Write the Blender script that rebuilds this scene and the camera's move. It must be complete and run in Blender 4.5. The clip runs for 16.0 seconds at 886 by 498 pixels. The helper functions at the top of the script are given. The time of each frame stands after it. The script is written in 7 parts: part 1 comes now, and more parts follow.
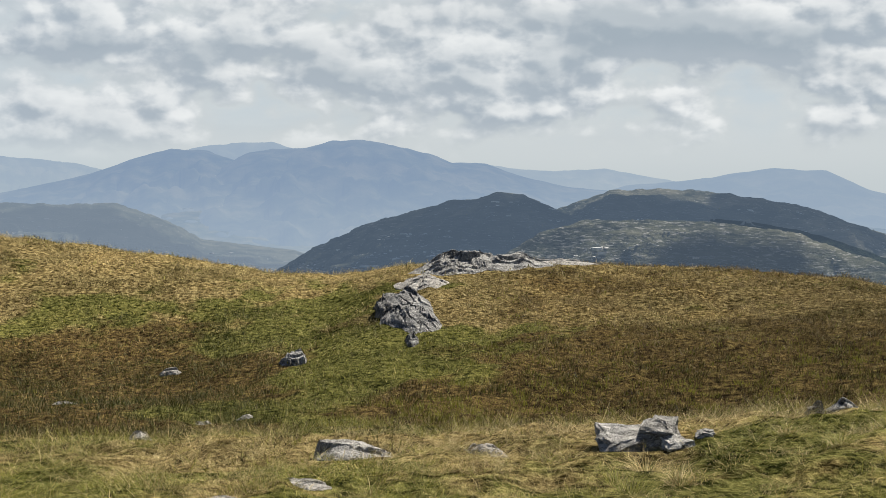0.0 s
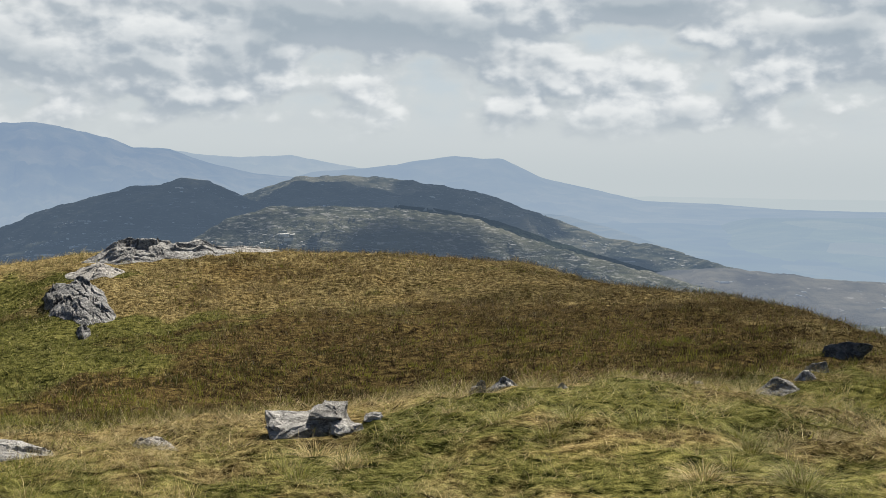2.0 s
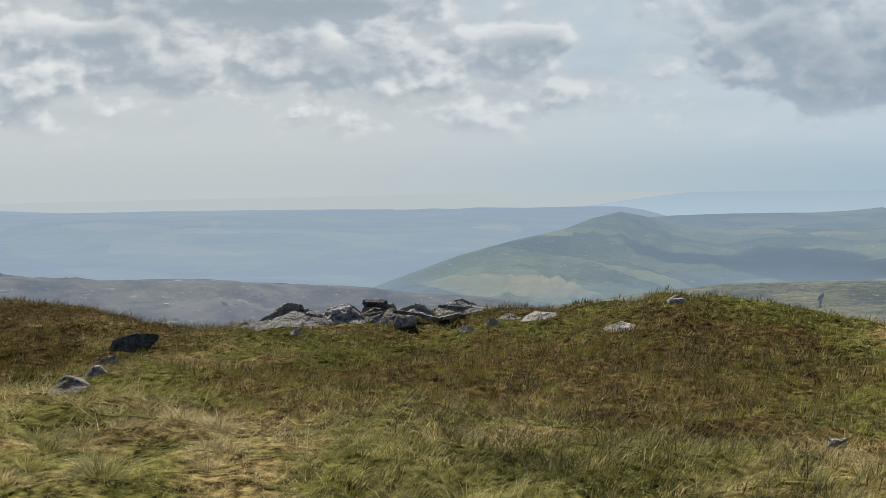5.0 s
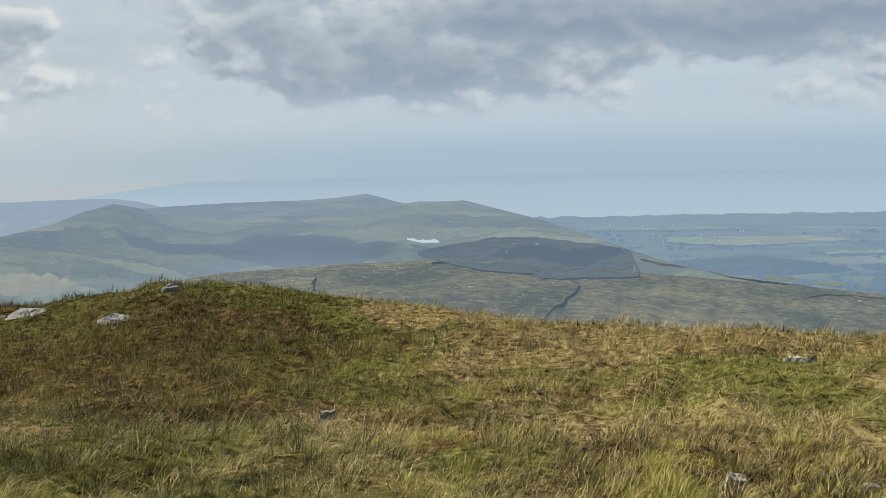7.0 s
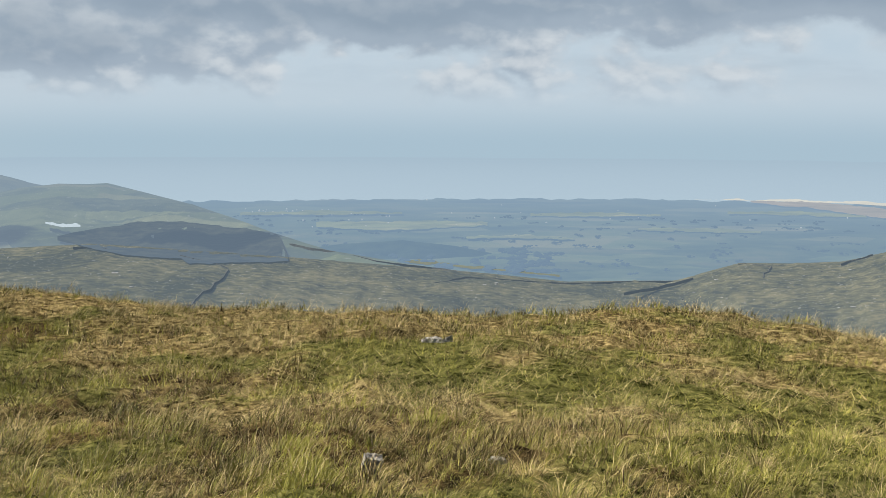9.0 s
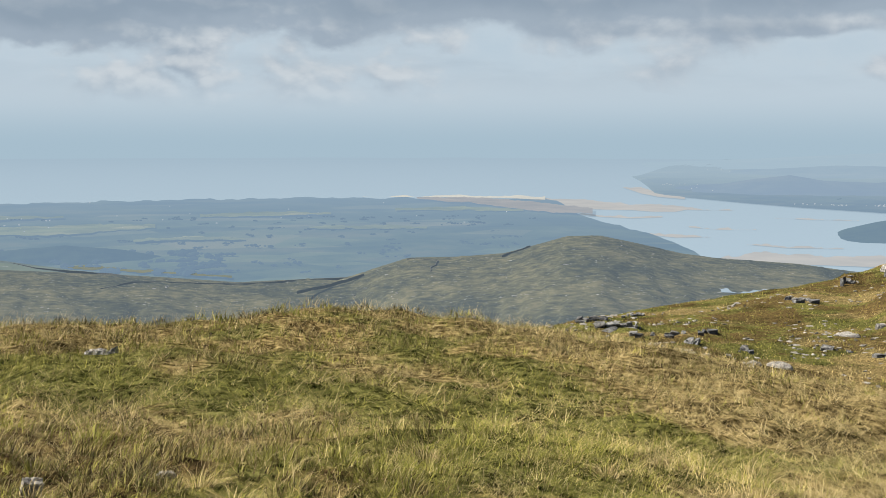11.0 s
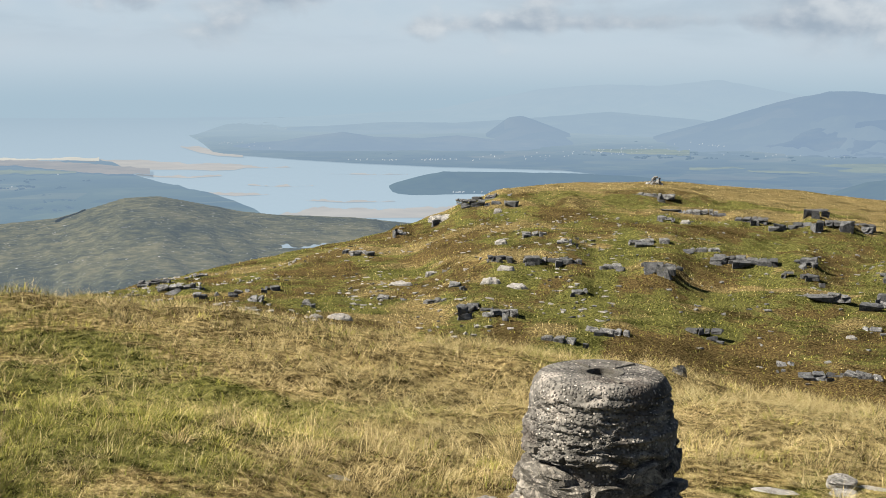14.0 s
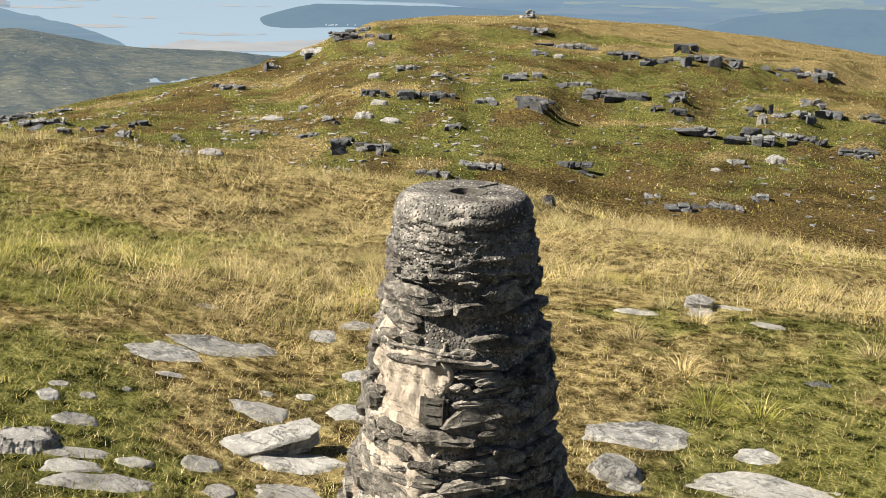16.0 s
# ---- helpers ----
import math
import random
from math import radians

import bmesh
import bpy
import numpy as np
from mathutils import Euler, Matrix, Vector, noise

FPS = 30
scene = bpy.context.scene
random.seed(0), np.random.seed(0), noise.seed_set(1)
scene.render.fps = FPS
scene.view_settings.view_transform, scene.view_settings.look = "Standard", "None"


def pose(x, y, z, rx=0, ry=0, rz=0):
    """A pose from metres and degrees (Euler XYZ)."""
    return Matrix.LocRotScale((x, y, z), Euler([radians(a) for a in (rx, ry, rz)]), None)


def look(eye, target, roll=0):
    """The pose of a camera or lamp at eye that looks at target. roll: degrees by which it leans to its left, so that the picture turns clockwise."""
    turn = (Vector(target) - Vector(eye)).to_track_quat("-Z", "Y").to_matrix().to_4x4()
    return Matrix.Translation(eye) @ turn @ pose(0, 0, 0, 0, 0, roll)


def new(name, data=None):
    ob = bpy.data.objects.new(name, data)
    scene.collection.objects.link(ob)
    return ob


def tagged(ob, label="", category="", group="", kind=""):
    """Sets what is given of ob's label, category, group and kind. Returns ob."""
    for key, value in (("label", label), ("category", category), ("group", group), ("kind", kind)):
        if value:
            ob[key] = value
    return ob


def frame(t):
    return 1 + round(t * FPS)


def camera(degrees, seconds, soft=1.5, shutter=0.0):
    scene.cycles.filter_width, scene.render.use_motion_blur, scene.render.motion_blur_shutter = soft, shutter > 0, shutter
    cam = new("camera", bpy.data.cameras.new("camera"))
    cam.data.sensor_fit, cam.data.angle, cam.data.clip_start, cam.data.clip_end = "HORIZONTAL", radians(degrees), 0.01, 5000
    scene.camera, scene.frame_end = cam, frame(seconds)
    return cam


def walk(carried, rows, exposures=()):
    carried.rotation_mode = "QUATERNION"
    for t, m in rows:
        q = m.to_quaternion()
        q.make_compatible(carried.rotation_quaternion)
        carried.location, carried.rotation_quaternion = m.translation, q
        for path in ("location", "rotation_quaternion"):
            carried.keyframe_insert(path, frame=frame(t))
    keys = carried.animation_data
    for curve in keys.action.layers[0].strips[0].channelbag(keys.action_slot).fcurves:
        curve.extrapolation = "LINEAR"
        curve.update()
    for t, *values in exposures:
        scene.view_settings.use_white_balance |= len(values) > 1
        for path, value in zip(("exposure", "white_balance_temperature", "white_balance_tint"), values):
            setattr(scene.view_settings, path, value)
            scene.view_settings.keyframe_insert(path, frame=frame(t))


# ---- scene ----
# The camera stands on a summit and turns clockwise; headings are degrees clockwise from +y.
cam = camera(39.71, 16.0, soft=0.75)
EYE = 2.14


def heading(x, y, z, az, pitch, roll):
    a, p = radians(az), radians(pitch)
    way = Vector((math.sin(a) * math.cos(p), math.cos(a) * math.cos(p), math.sin(p)))
    eye = Vector((x, y, z))
    return look(eye, eye + way, -roll)


PATH = [
    (0.0, 0.000, -0.001, 2.141, 0.00, -3.68, 0.06),
    (0.5, 0.039, -0.015, 2.145, 3.43, -3.89, -0.05),
    (1.0, 0.081, -0.024, 2.154, 6.97, -4.05, -0.22),
    (1.5, 0.104, -0.020, 2.153, 10.78, -4.14, -0.38),
    (2.0, 0.132, -0.017, 2.151, 14.59, -4.26, -0.49),
    (2.5, 0.176, 0.011, 2.144, 18.74, -4.27, -0.60),
    (3.0, 0.205, 0.033, 2.137, 23.98, -4.16, -0.59),
    (3.5, 0.223, 0.056, 2.127, 29.80, -4.06, -0.54),
    (3.7, 0.221, 0.060, 2.125, 32.14, -4.05, -0.50),
    (5.8, 0.126, 0.029, 2.035, 57.16, -4.64, 1.52),
    (6.0, 0.134, 0.025, 2.033, 59.70, -4.73, 1.48),
    (6.5, 0.172, 0.020, 2.025, 65.59, -4.95, 1.31),
    (7.0, 0.221, 0.019, 2.015, 70.58, -5.15, 1.26),
    (7.5, 0.241, 0.019, 2.007, 74.97, -5.38, 1.14),
    (8.0, 0.257, 0.030, 2.004, 79.12, -5.63, 0.59),
    (8.5, 0.291, -0.002, 2.001, 82.99, -5.87, -0.06),
    (9.0, 0.292, -0.027, 2.005, 86.92, -6.00, -0.30),
    (9.5, 0.289, -0.052, 2.012, 90.92, -5.97, -0.27),
    (9.7, 0.288, -0.057, 2.014, 92.51, -5.94, -0.17),
    (12.0, 0.229, -0.068, 2.085, 109.33, -6.00, -0.34),
    (12.5, 0.168, -0.036, 2.107, 112.91, -5.98, -0.29),
    (13.0, 0.089, 0.005, 2.132, 116.61, -6.17, -0.17),
    (13.5, 0.027, 0.037, 2.148, 119.99, -6.75, -0.05),
    (14.0, 0.000, 0.036, 2.148, 122.66, -7.86, -0.16),
    (14.5, 0.003, 0.022, 2.134, 124.61, -9.37, -0.51),
    (15.0, 0.014, 0.005, 2.120, 126.01, -11.07, -0.91),
    (15.5, 0.012, -0.004, 2.108, 127.27, -13.05, -1.13),
    (16.0, 0.005, -0.015, 2.090, 128.70, -15.47, -1.06),
]
GAIN = 1.6  # stops of exposure
AIRGLOW = 2 ** -GAIN
walk(cam, [(r[0], heading(*r[1:])) for r in PATH], [(0.0, GAIN - 0.03), (2.5, GAIN - 0.05), (3.5, GAIN - 0.13), (6.5, GAIN - 0.13), (8.5, GAIN - 0.06), (12.0, GAIN - 0.12), (14.0, GAIN - 0.06), (16.0, GAIN + 0.06)])

# ---- world and sun ----
SUN_AZ, SUN_EL = 32.0, 42.0
world = bpy.data.worlds.new("world")
scene.world = world
world.use_nodes = True
wt = world.node_tree
wt.nodes.clear()


def wmath(op, a, b=None, c=None, clamp=False):
    n = wt.nodes.new("ShaderNodeMath")
    n.operation, n.use_clamp = op, clamp
    for i, v in enumerate((a, b, c)):
        if v is None:
            continue
        if isinstance(v, (int, float)):
            n.inputs[i].default_value = v
        else:
            wt.links.new(v, n.inputs[i])
    return n.outputs[0]


def wmix(fac, a, b):
    n = wt.nodes.new("ShaderNodeMix")
    n.data_type = "RGBA"
    for i, v in ((0, fac), (6, a), (7, b)):
        if isinstance(v, (int, float)):
            n.inputs[i].default_value = v
        elif isinstance(v, tuple):
            n.inputs[i].default_value = (*v, 1)
        else:
            wt.links.new(v, n.inputs[i])
    return n.outputs[2]


sky = wt.nodes.new("ShaderNodeTexSky")
sky.sky_type, sky.sun_disc = "NISHITA", False
sky.sun_elevation, sky.sun_rotation = radians(SUN_EL), radians(SUN_AZ)
sky.altitude, sky.dust_density, sky.air_density = 600, 0.5, 0.5
coord = wt.nodes.new("ShaderNodeTexCoord")
sep = wt.nodes.new("ShaderNodeSeparateXYZ")
wt.links.new(coord.outputs["Generated"], sep.inputs[0])
az = wmath("MULTIPLY", wmath("ARCTAN2", sep.outputs[0], sep.outputs[1]), 57.2958)
el = wmath("MULTIPLY", wmath("ARCSINE", sep.outputs[2]), 57.2958)


def step(v, lo, hi):
    n = wt.nodes.new("ShaderNodeMapRange")
    n.interpolation_type = "SMOOTHSTEP"
    n.inputs[1].default_value, n.inputs[2].default_value = lo, hi
    wt.links.new(v, n.inputs[0])
    return n.outputs[0]


def cloud_noise(sx, sy, scale, detail, rough, seed, warp=0.0, lift=0.0, shift=0.0):
    comb = wt.nodes.new("ShaderNodeCombineXYZ")
    wt.links.new(wmath("MULTIPLY_ADD", az, sx, shift * sx), comb.inputs[0])
    wt.links.new(wmath("MULTIPLY_ADD", el, sy, lift * sy), comb.inputs[1])
    comb.inputs[2].default_value = seed
    n = wt.nodes.new("ShaderNodeTexNoise")
    n.inputs["Scale"].default_value, n.inputs["Detail"].default_value = scale, detail
    n.inputs["Roughness"].default_value, n.inputs["Distortion"].default_value = rough, warp
    wt.links.new(comb.outputs[0], n.inputs["Vector"])
    return n.outputs[0]


# cloud banks: heading, height, half-width, half-height, weight
BANKS = [(9.5, 6.3, 4.2, 1.0, 0.3), (15.0, 5.9, 2.8, 0.9, 0.3), (3, 7.0, 3.5, 0.8, 0.2), (-14, 5.7, 6, 0.8, 0.26), (-4, 4.4, 4, 0.6, 0.12), (23.4, 7.0, 2.0, 0.6, 0.38), (40, 7.3, 5.0, 0.7, 0.44), (31, 5.7, 2.4, 0.5, 0.2), (44, 4.6, 4.5, 0.8, 0.16),
         (26, 2.0, 2.4, 0.6, 0.2), (34, 4.0, 4, 0.8, 0.1), (51.5, 5.3, 2.2, 0.7, 0.3), (69, 3.3, 5.5, 1.35, 0.36), (62, 5.0, 3, 0.9, 0.2), (75, 5.6, 6, 0.9, 0.32), (85, 5.0, 7, 1.15, 0.36), (97, 5.9, 12, 1.2, 0.3), (118, 5.6, 16, 0.9, 0.3), (116, 4.2, 9, 0.4, 0.18), (131, 2.6, 12, 0.5, 0.14)]
KX, KY = 0.13, 0.2


def billow(scale, seed, lift, shift):
    """Round puffs with sharp creases between them."""
    comb = wt.nodes.new("ShaderNodeCombineXYZ")
    wt.links.new(wmath("MULTIPLY_ADD", az, KX, shift * KX), comb.inputs[0])
    wt.links.new(wmath("MULTIPLY_ADD", el, KY, lift * KY), comb.inputs[1])
    comb.inputs[2].default_value = seed
    wob = wt.nodes.new("ShaderNodeTexNoise")
    wob.inputs["Scale"].default_value, wob.inputs["Detail"].default_value = scale * 1.3, 3
    wt.links.new(comb.outputs[0], wob.inputs["Vector"])
    mv = wt.nodes.new("ShaderNodeVectorMath")
    mv.operation = "MULTIPLY_ADD"
    wt.links.new(wob.outputs["Color"], mv.inputs[0])
    mv.inputs[1].default_value = (0.9 / scale,) * 3
    wt.links.new(comb.outputs[0], mv.inputs[2])
    n = wt.nodes.new("ShaderNodeTexVoronoi")
    n.feature = "F1"
    n.inputs["Scale"].default_value = scale
    wt.links.new(mv.outputs[0], n.inputs["Vector"])
    return wmath("MULTIPLY", wmath("SUBTRACT", 0.85, n.outputs["Distance"]), wmath("SUBTRACT", 1.0, wmath("MULTIPLY", step(az, 90.0, 112.0), 0.6)))


def density(lift, shift=0.0, detail=6):
    puff = cloud_noise(KX, KY, 1.5, detail, 0.52, 3.1, 0.1, lift, shift)
    broad = cloud_noise(0.03, 0.11, 1.6, 3, 0.5, 8.7, 0.0, lift, shift)
    soft = wmath("MULTIPLY_ADD", puff, 0.62, wmath("MULTIPLY", broad, 0.35))
    return wmath("MULTIPLY_ADD", billow(2.6, 1.7, lift, shift), 0.2, wmath("MULTIPLY_ADD", billow(7.0, 6.2, lift, shift), 0.085, soft))


bank = loft = None
for a0, e0, wa, we, k in BANKS:
    da = wmath("DIVIDE", wmath("SUBTRACT", az, float(a0)), float(wa))
    de = wmath("DIVIDE", wmath("SUBTRACT", el, float(e0)), float(we))
    g = wmath("MULTIPLY", wmath("EXPONENT", wmath("MULTIPLY", wmath("ADD", wmath("MULTIPLY", da, da), wmath("MULTIPLY", de, de)), -1.0)), float(k))
    bank = g if bank is None else wmath("ADD", bank, g)
    top = wmath("MULTIPLY", g, de)
    loft = top if loft is None else wmath("ADD", loft, top)
high = step(el, 0.3, 5.0)
here, above = density(0.0), density(0.5, 0.35)
thick = wmath("ADD", here, wmath("MULTIPLY_ADD", high, 0.07, bank))
crown = wmath("MULTIPLY_ADD", loft, 0.6, wmath("SUBTRACT", here, above))
sunny = wmath("SUBTRACT", 1.0, step(wmath("ABSOLUTE", wmath("SUBTRACT", az, 15.0)), 22.0, 58.0))
mask = wmath("MULTIPLY", step(thick, 0.545, 0.66), step(el, 0.2, 2.6))
core = wmath("MULTIPLY", step(thick, 0.66, 0.98), step(el, 0.6, 2.5))
haze_low = wmix(sunny, (0.415, 0.553, 0.655), (0.565, 0.62, 0.64))
veil = wmix(sunny, (0.565, 0.667, 0.75), (0.63, 0.675, 0.69))
base = wmix(step(el, -1.2, 1.6), haze_low, veil)
blue = wmix(step(el, 5.0, 30.0), base, (0.40, 0.55, 0.72))
gap = wmix(wmath("MULTIPLY", wmath("SUBTRACT", 1.0, step(thick, 0.45, 0.60)), wmath("MULTIPLY", high, 0.45)), blue, (0.46, 0.60, 0.72))
body = wmix(step(crown, -0.08, 0.10), wmix(sunny, (0.36, 0.44, 0.53), (0.40, 0.465, 0.53)), wmix(sunny, (0.68, 0.73, 0.77), (0.90, 0.92, 0.92)))
lit = wmix(wmath("MULTIPLY", mask, 0.92), gap, body)
streak = step(cloud_noise(0.06, 0.26, 2.0, 6, 0.55, 5.5, 0.3), 0.40, 0.66)
lit = wmix(wmath("MULTIPLY", wmath("MULTIPLY", streak, step(el, 0.4, 3.0)), 0.28), lit, wmix(sunny, (0.36, 0.44, 0.52), (0.46, 0.51, 0.55)))
shade = wmix(sunny, (0.27, 0.35, 0.44), (0.36, 0.43, 0.49))
clouded = wmix(wmath("MULTIPLY", core, 0.7), lit, shade)
bg_cloud = wt.nodes.new("ShaderNodeBackground")
bg_cloud.inputs["Strength"].default_value = AIRGLOW
wt.links.new(clouded, bg_cloud.inputs["Color"])
bg_sky = wt.nodes.new("ShaderNodeBackground")
bg_sky.inputs["Strength"].default_value = 0.05
wt.links.new(sky.outputs[0], bg_sky.inputs["Color"])
mixw = wt.nodes.new("ShaderNodeMixShader")
wt.links.new(wmath("SUBTRACT", 1.0, step(el, 9.0, 24.0)), mixw.inputs[0])
wt.links.new(bg_sky.outputs[0], mixw.inputs[1])
wt.links.new(bg_cloud.outputs[0], mixw.inputs[2])
wout = wt.nodes.new("ShaderNodeOutputWorld")
wt.links.new(mixw.outputs[0], wout.inputs[0])

sun = new("sun", bpy.data.lights.new("sun", "SUN"))
sun.data.energy, sun.data.angle, sun.data.color = 5.0, radians(0.6), (1.0, 0.94, 0.84)
sa, se = radians(SUN_AZ), radians(SUN_EL)
sun.matrix_world = look((math.sin(sa) * 50, math.cos(sa) * 50, 60), Vector((math.sin(sa) * 50, math.cos(sa) * 50, 60)) - Vector((math.sin(sa) * math.cos(se), math.cos(sa) * math.cos(se), math.sin(se))))

# ---- materials ----
def mat_tree(name):
    m = bpy.data.materials.new(name)
    m.use_nodes = True
    nt = m.node_tree
    return m, nt, nt.nodes["Principled BSDF"]


def tex_noise(nt, scale, detail=4, rough=0.55, vec=None, dist=0.0):
    n = nt.nodes.new("ShaderNodeTexNoise")
    n.inputs["Scale"].default_value, n.inputs["Detail"].default_value = scale, detail
    n.inputs["Roughness"].default_value, n.inputs["Distortion"].default_value = rough, dist
    if vec is not None:
        nt.links.new(vec, n.inputs["Vector"])
    return n.outputs[0]


def ramp(nt, fac, stops, interp="LINEAR"):
    n = nt.nodes.new("ShaderNodeValToRGB")
    n.color_ramp.interpolation = interp
    e = n.color_ramp.elements
    while len(e) < len(stops):
        e.new(0.5)
    for i, (p, c) in enumerate(stops):
        e[i].position, e[i].color = p, (*c, 1)
    nt.links.new(fac, n.inputs[0])
    return n.outputs[0]


def mixc(nt, fac, a, b, mode="MIX"):
    n = nt.nodes.new("ShaderNodeMix")
    n.data_type, n.blend_type = "RGBA", mode
    for i, v in ((0, fac), (6, a), (7, b)):
        if isinstance(v, (int, float)):
            n.inputs[i].default_value = v
        elif isinstance(v, tuple):
            n.inputs[i].default_value = (*v, 1)
        else:
            nt.links.new(v, n.inputs[i])
    return n.outputs[2]


def mth(nt, op, a, b=0.0, clamp=False):
    n = nt.nodes.new("ShaderNodeMath")
    n.operation, n.use_clamp = op, clamp
    for i, v in enumerate((a, b)):
        if isinstance(v, (int, float)):
            n.inputs[i].default_value = v
        else:
            nt.links.new(v, n.inputs[i])
    return n.outputs[0]


def srange(nt, v, lo, hi):
    n = nt.nodes.new("ShaderNodeMapRange")
    n.interpolation_type = "SMOOTHSTEP"
    n.inputs[1].default_value, n.inputs[2].default_value = lo, hi
    nt.links.new(v, n.inputs[0])
    return n.outputs[0]


def bump(nt, bsdf, height, strength, dist):
    n = nt.nodes.new("ShaderNodeBump")
    n.inputs["Strength"].default_value, n.inputs["Distance"].default_value = strength, dist
    nt.links.new(height, n.inputs["Height"])
    nt.links.new(n.outputs[0], bsdf.inputs["Normal"])


def position(nt, sx=1.0, sy=1.0, sz=1.0):
    g = nt.nodes.new("ShaderNodeNewGeometry")
    v = nt.nodes.new("ShaderNodeVectorMath")
    v.operation = "MULTIPLY"
    nt.links.new(g.outputs["Position"], v.inputs[0])
    v.inputs[1].default_value = (sx, sy, sz)
    return v.outputs[0]


def rock_material(name, dark, mid, light, moss=0.15, scale=1.0, lichen=0.75):
    m, nt, b = mat_tree(name)
    info = nt.nodes.new("ShaderNodeObjectInfo")
    vec = position(nt)
    big = tex_noise(nt, 2.6 * scale, 6, 0.65, vec, 0.4)
    fine = tex_noise(nt, 34 * scale, 6, 0.7, vec)
    col = ramp(nt, big, [(0.30, dark), (0.47, mid), (0.72, tuple(0.5 * (p + q) for p, q in zip(mid, light)))])
    # crusts of lichen: ragged blotches, with smaller spots round them
    blot = tex_noise(nt, 9 * scale, 8, 0.78, vec, 0.8)
    lich = srange(nt, blot, 0.51, 0.57)
    speck = srange(nt, tex_noise(nt, 26 * scale, 6, 0.75, vec, 0.5), 0.56, 0.61)
    col = mixc(nt, mth(nt, "MULTIPLY", mth(nt, "MAXIMUM", lich, mth(nt, "MULTIPLY", speck, 0.7)), lichen), col, light)
    pits = srange(nt, tex_noise(nt, 17 * scale, 7, 0.8, vec, 0.3), 0.57, 0.63)
    col = mixc(nt, mth(nt, "MULTIPLY", pits, 0.75), col, dark)
    mo = srange(nt, tex_noise(nt, 3.4 * scale, 6, 0.7, vec), 0.58, 0.66)
    col = mixc(nt, mth(nt, "MULTIPLY", mo, moss), col, (0.12, 0.115, 0.04))
    # cracks that run roughly with the bedding
    st = nt.nodes.new("ShaderNodeMapping")
    st.inputs["Rotation"].default_value, st.inputs["Scale"].default_value = (0.25, 0.15, 0.7), (1.6 * scale, 3.0 * scale, 4.5 * scale)
    nt.links.new(vec, st.inputs[0])
    seam = mth(nt, "ABSOLUTE", mth(nt, "SUBTRACT", tex_noise(nt, 1.0, 7, 0.7, st.outputs[0], 0.8), 0.5))
    seam = mth(nt, "SUBTRACT", 1.0, srange(nt, seam, 0.002, 0.016))
    col = mixc(nt, mth(nt, "MULTIPLY", seam, 0.6), col, tuple(0.4 * v for v in dark))
    col = mixc(nt, 0.6, col, mixc(nt, fine, (0.25, 0.25, 0.25), (1.15, 1.15, 1.15)), "MULTIPLY")
    col = mixc(nt, 1.0, col, ramp(nt, info.outputs["Random"], [(0, (0.78, 0.76, 0.73)), (0.5, (1.0, 0.98, 0.95)), (1, (1.25, 1.23, 1.2))]), "MULTIPLY")
    nt.links.new(col, b.inputs["Base Color"])
    b.inputs["Roughness"].default_value = 0.92
    b.inputs["Specular IOR Level"].default_value = 0.2
    rough_h = mth(nt, "ADD", mth(nt, "MULTIPLY", blot, 1.4), mth(nt, "MULTIPLY", fine, 0.6))
    bump(nt, b, mth(nt, "SUBTRACT", rough_h, mth(nt, "ADD", mth(nt, "MULTIPLY", seam, 0.8), mth(nt, "MULTIPLY", pits, 0.35))), 0.9, 0.03 / scale)
    return m


ROCK = rock_material("grey_lichened_rock", (0.045, 0.045, 0.046), (0.18, 0.18, 0.175), (0.46, 0.45, 0.42), 0.2, 1.2)
PALE_ROCK = rock_material("pale_weathered_rock", (0.1, 0.097, 0.09), (0.27, 0.26, 0.24), (0.47, 0.445, 0.4), 0.15, 1.4)
WHITE_ROCK = rock_material("white_lichened_rock", (0.07, 0.069, 0.066), (0.25, 0.245, 0.23), (0.52, 0.505, 0.46), 0.2, 1.5, 0.7)
SLABROCK = rock_material("smooth_grey_slab", (0.15, 0.145, 0.132), (0.32, 0.31, 0.285), (0.52, 0.495, 0.445), 0.25, 1.8, 0.45)
DARKCRAG = rock_material("dark_lichened_crag", (0.02, 0.021, 0.022), (0.075, 0.077, 0.08), (0.5, 0.49, 0.46), 0.25, 1.3, 0.5)
SLATE = rock_material("dark_slab_rock", (0.025, 0.027, 0.029), (0.07, 0.072, 0.075), (0.22, 0.22, 0.212), 0.35, 0.8, 0.4)


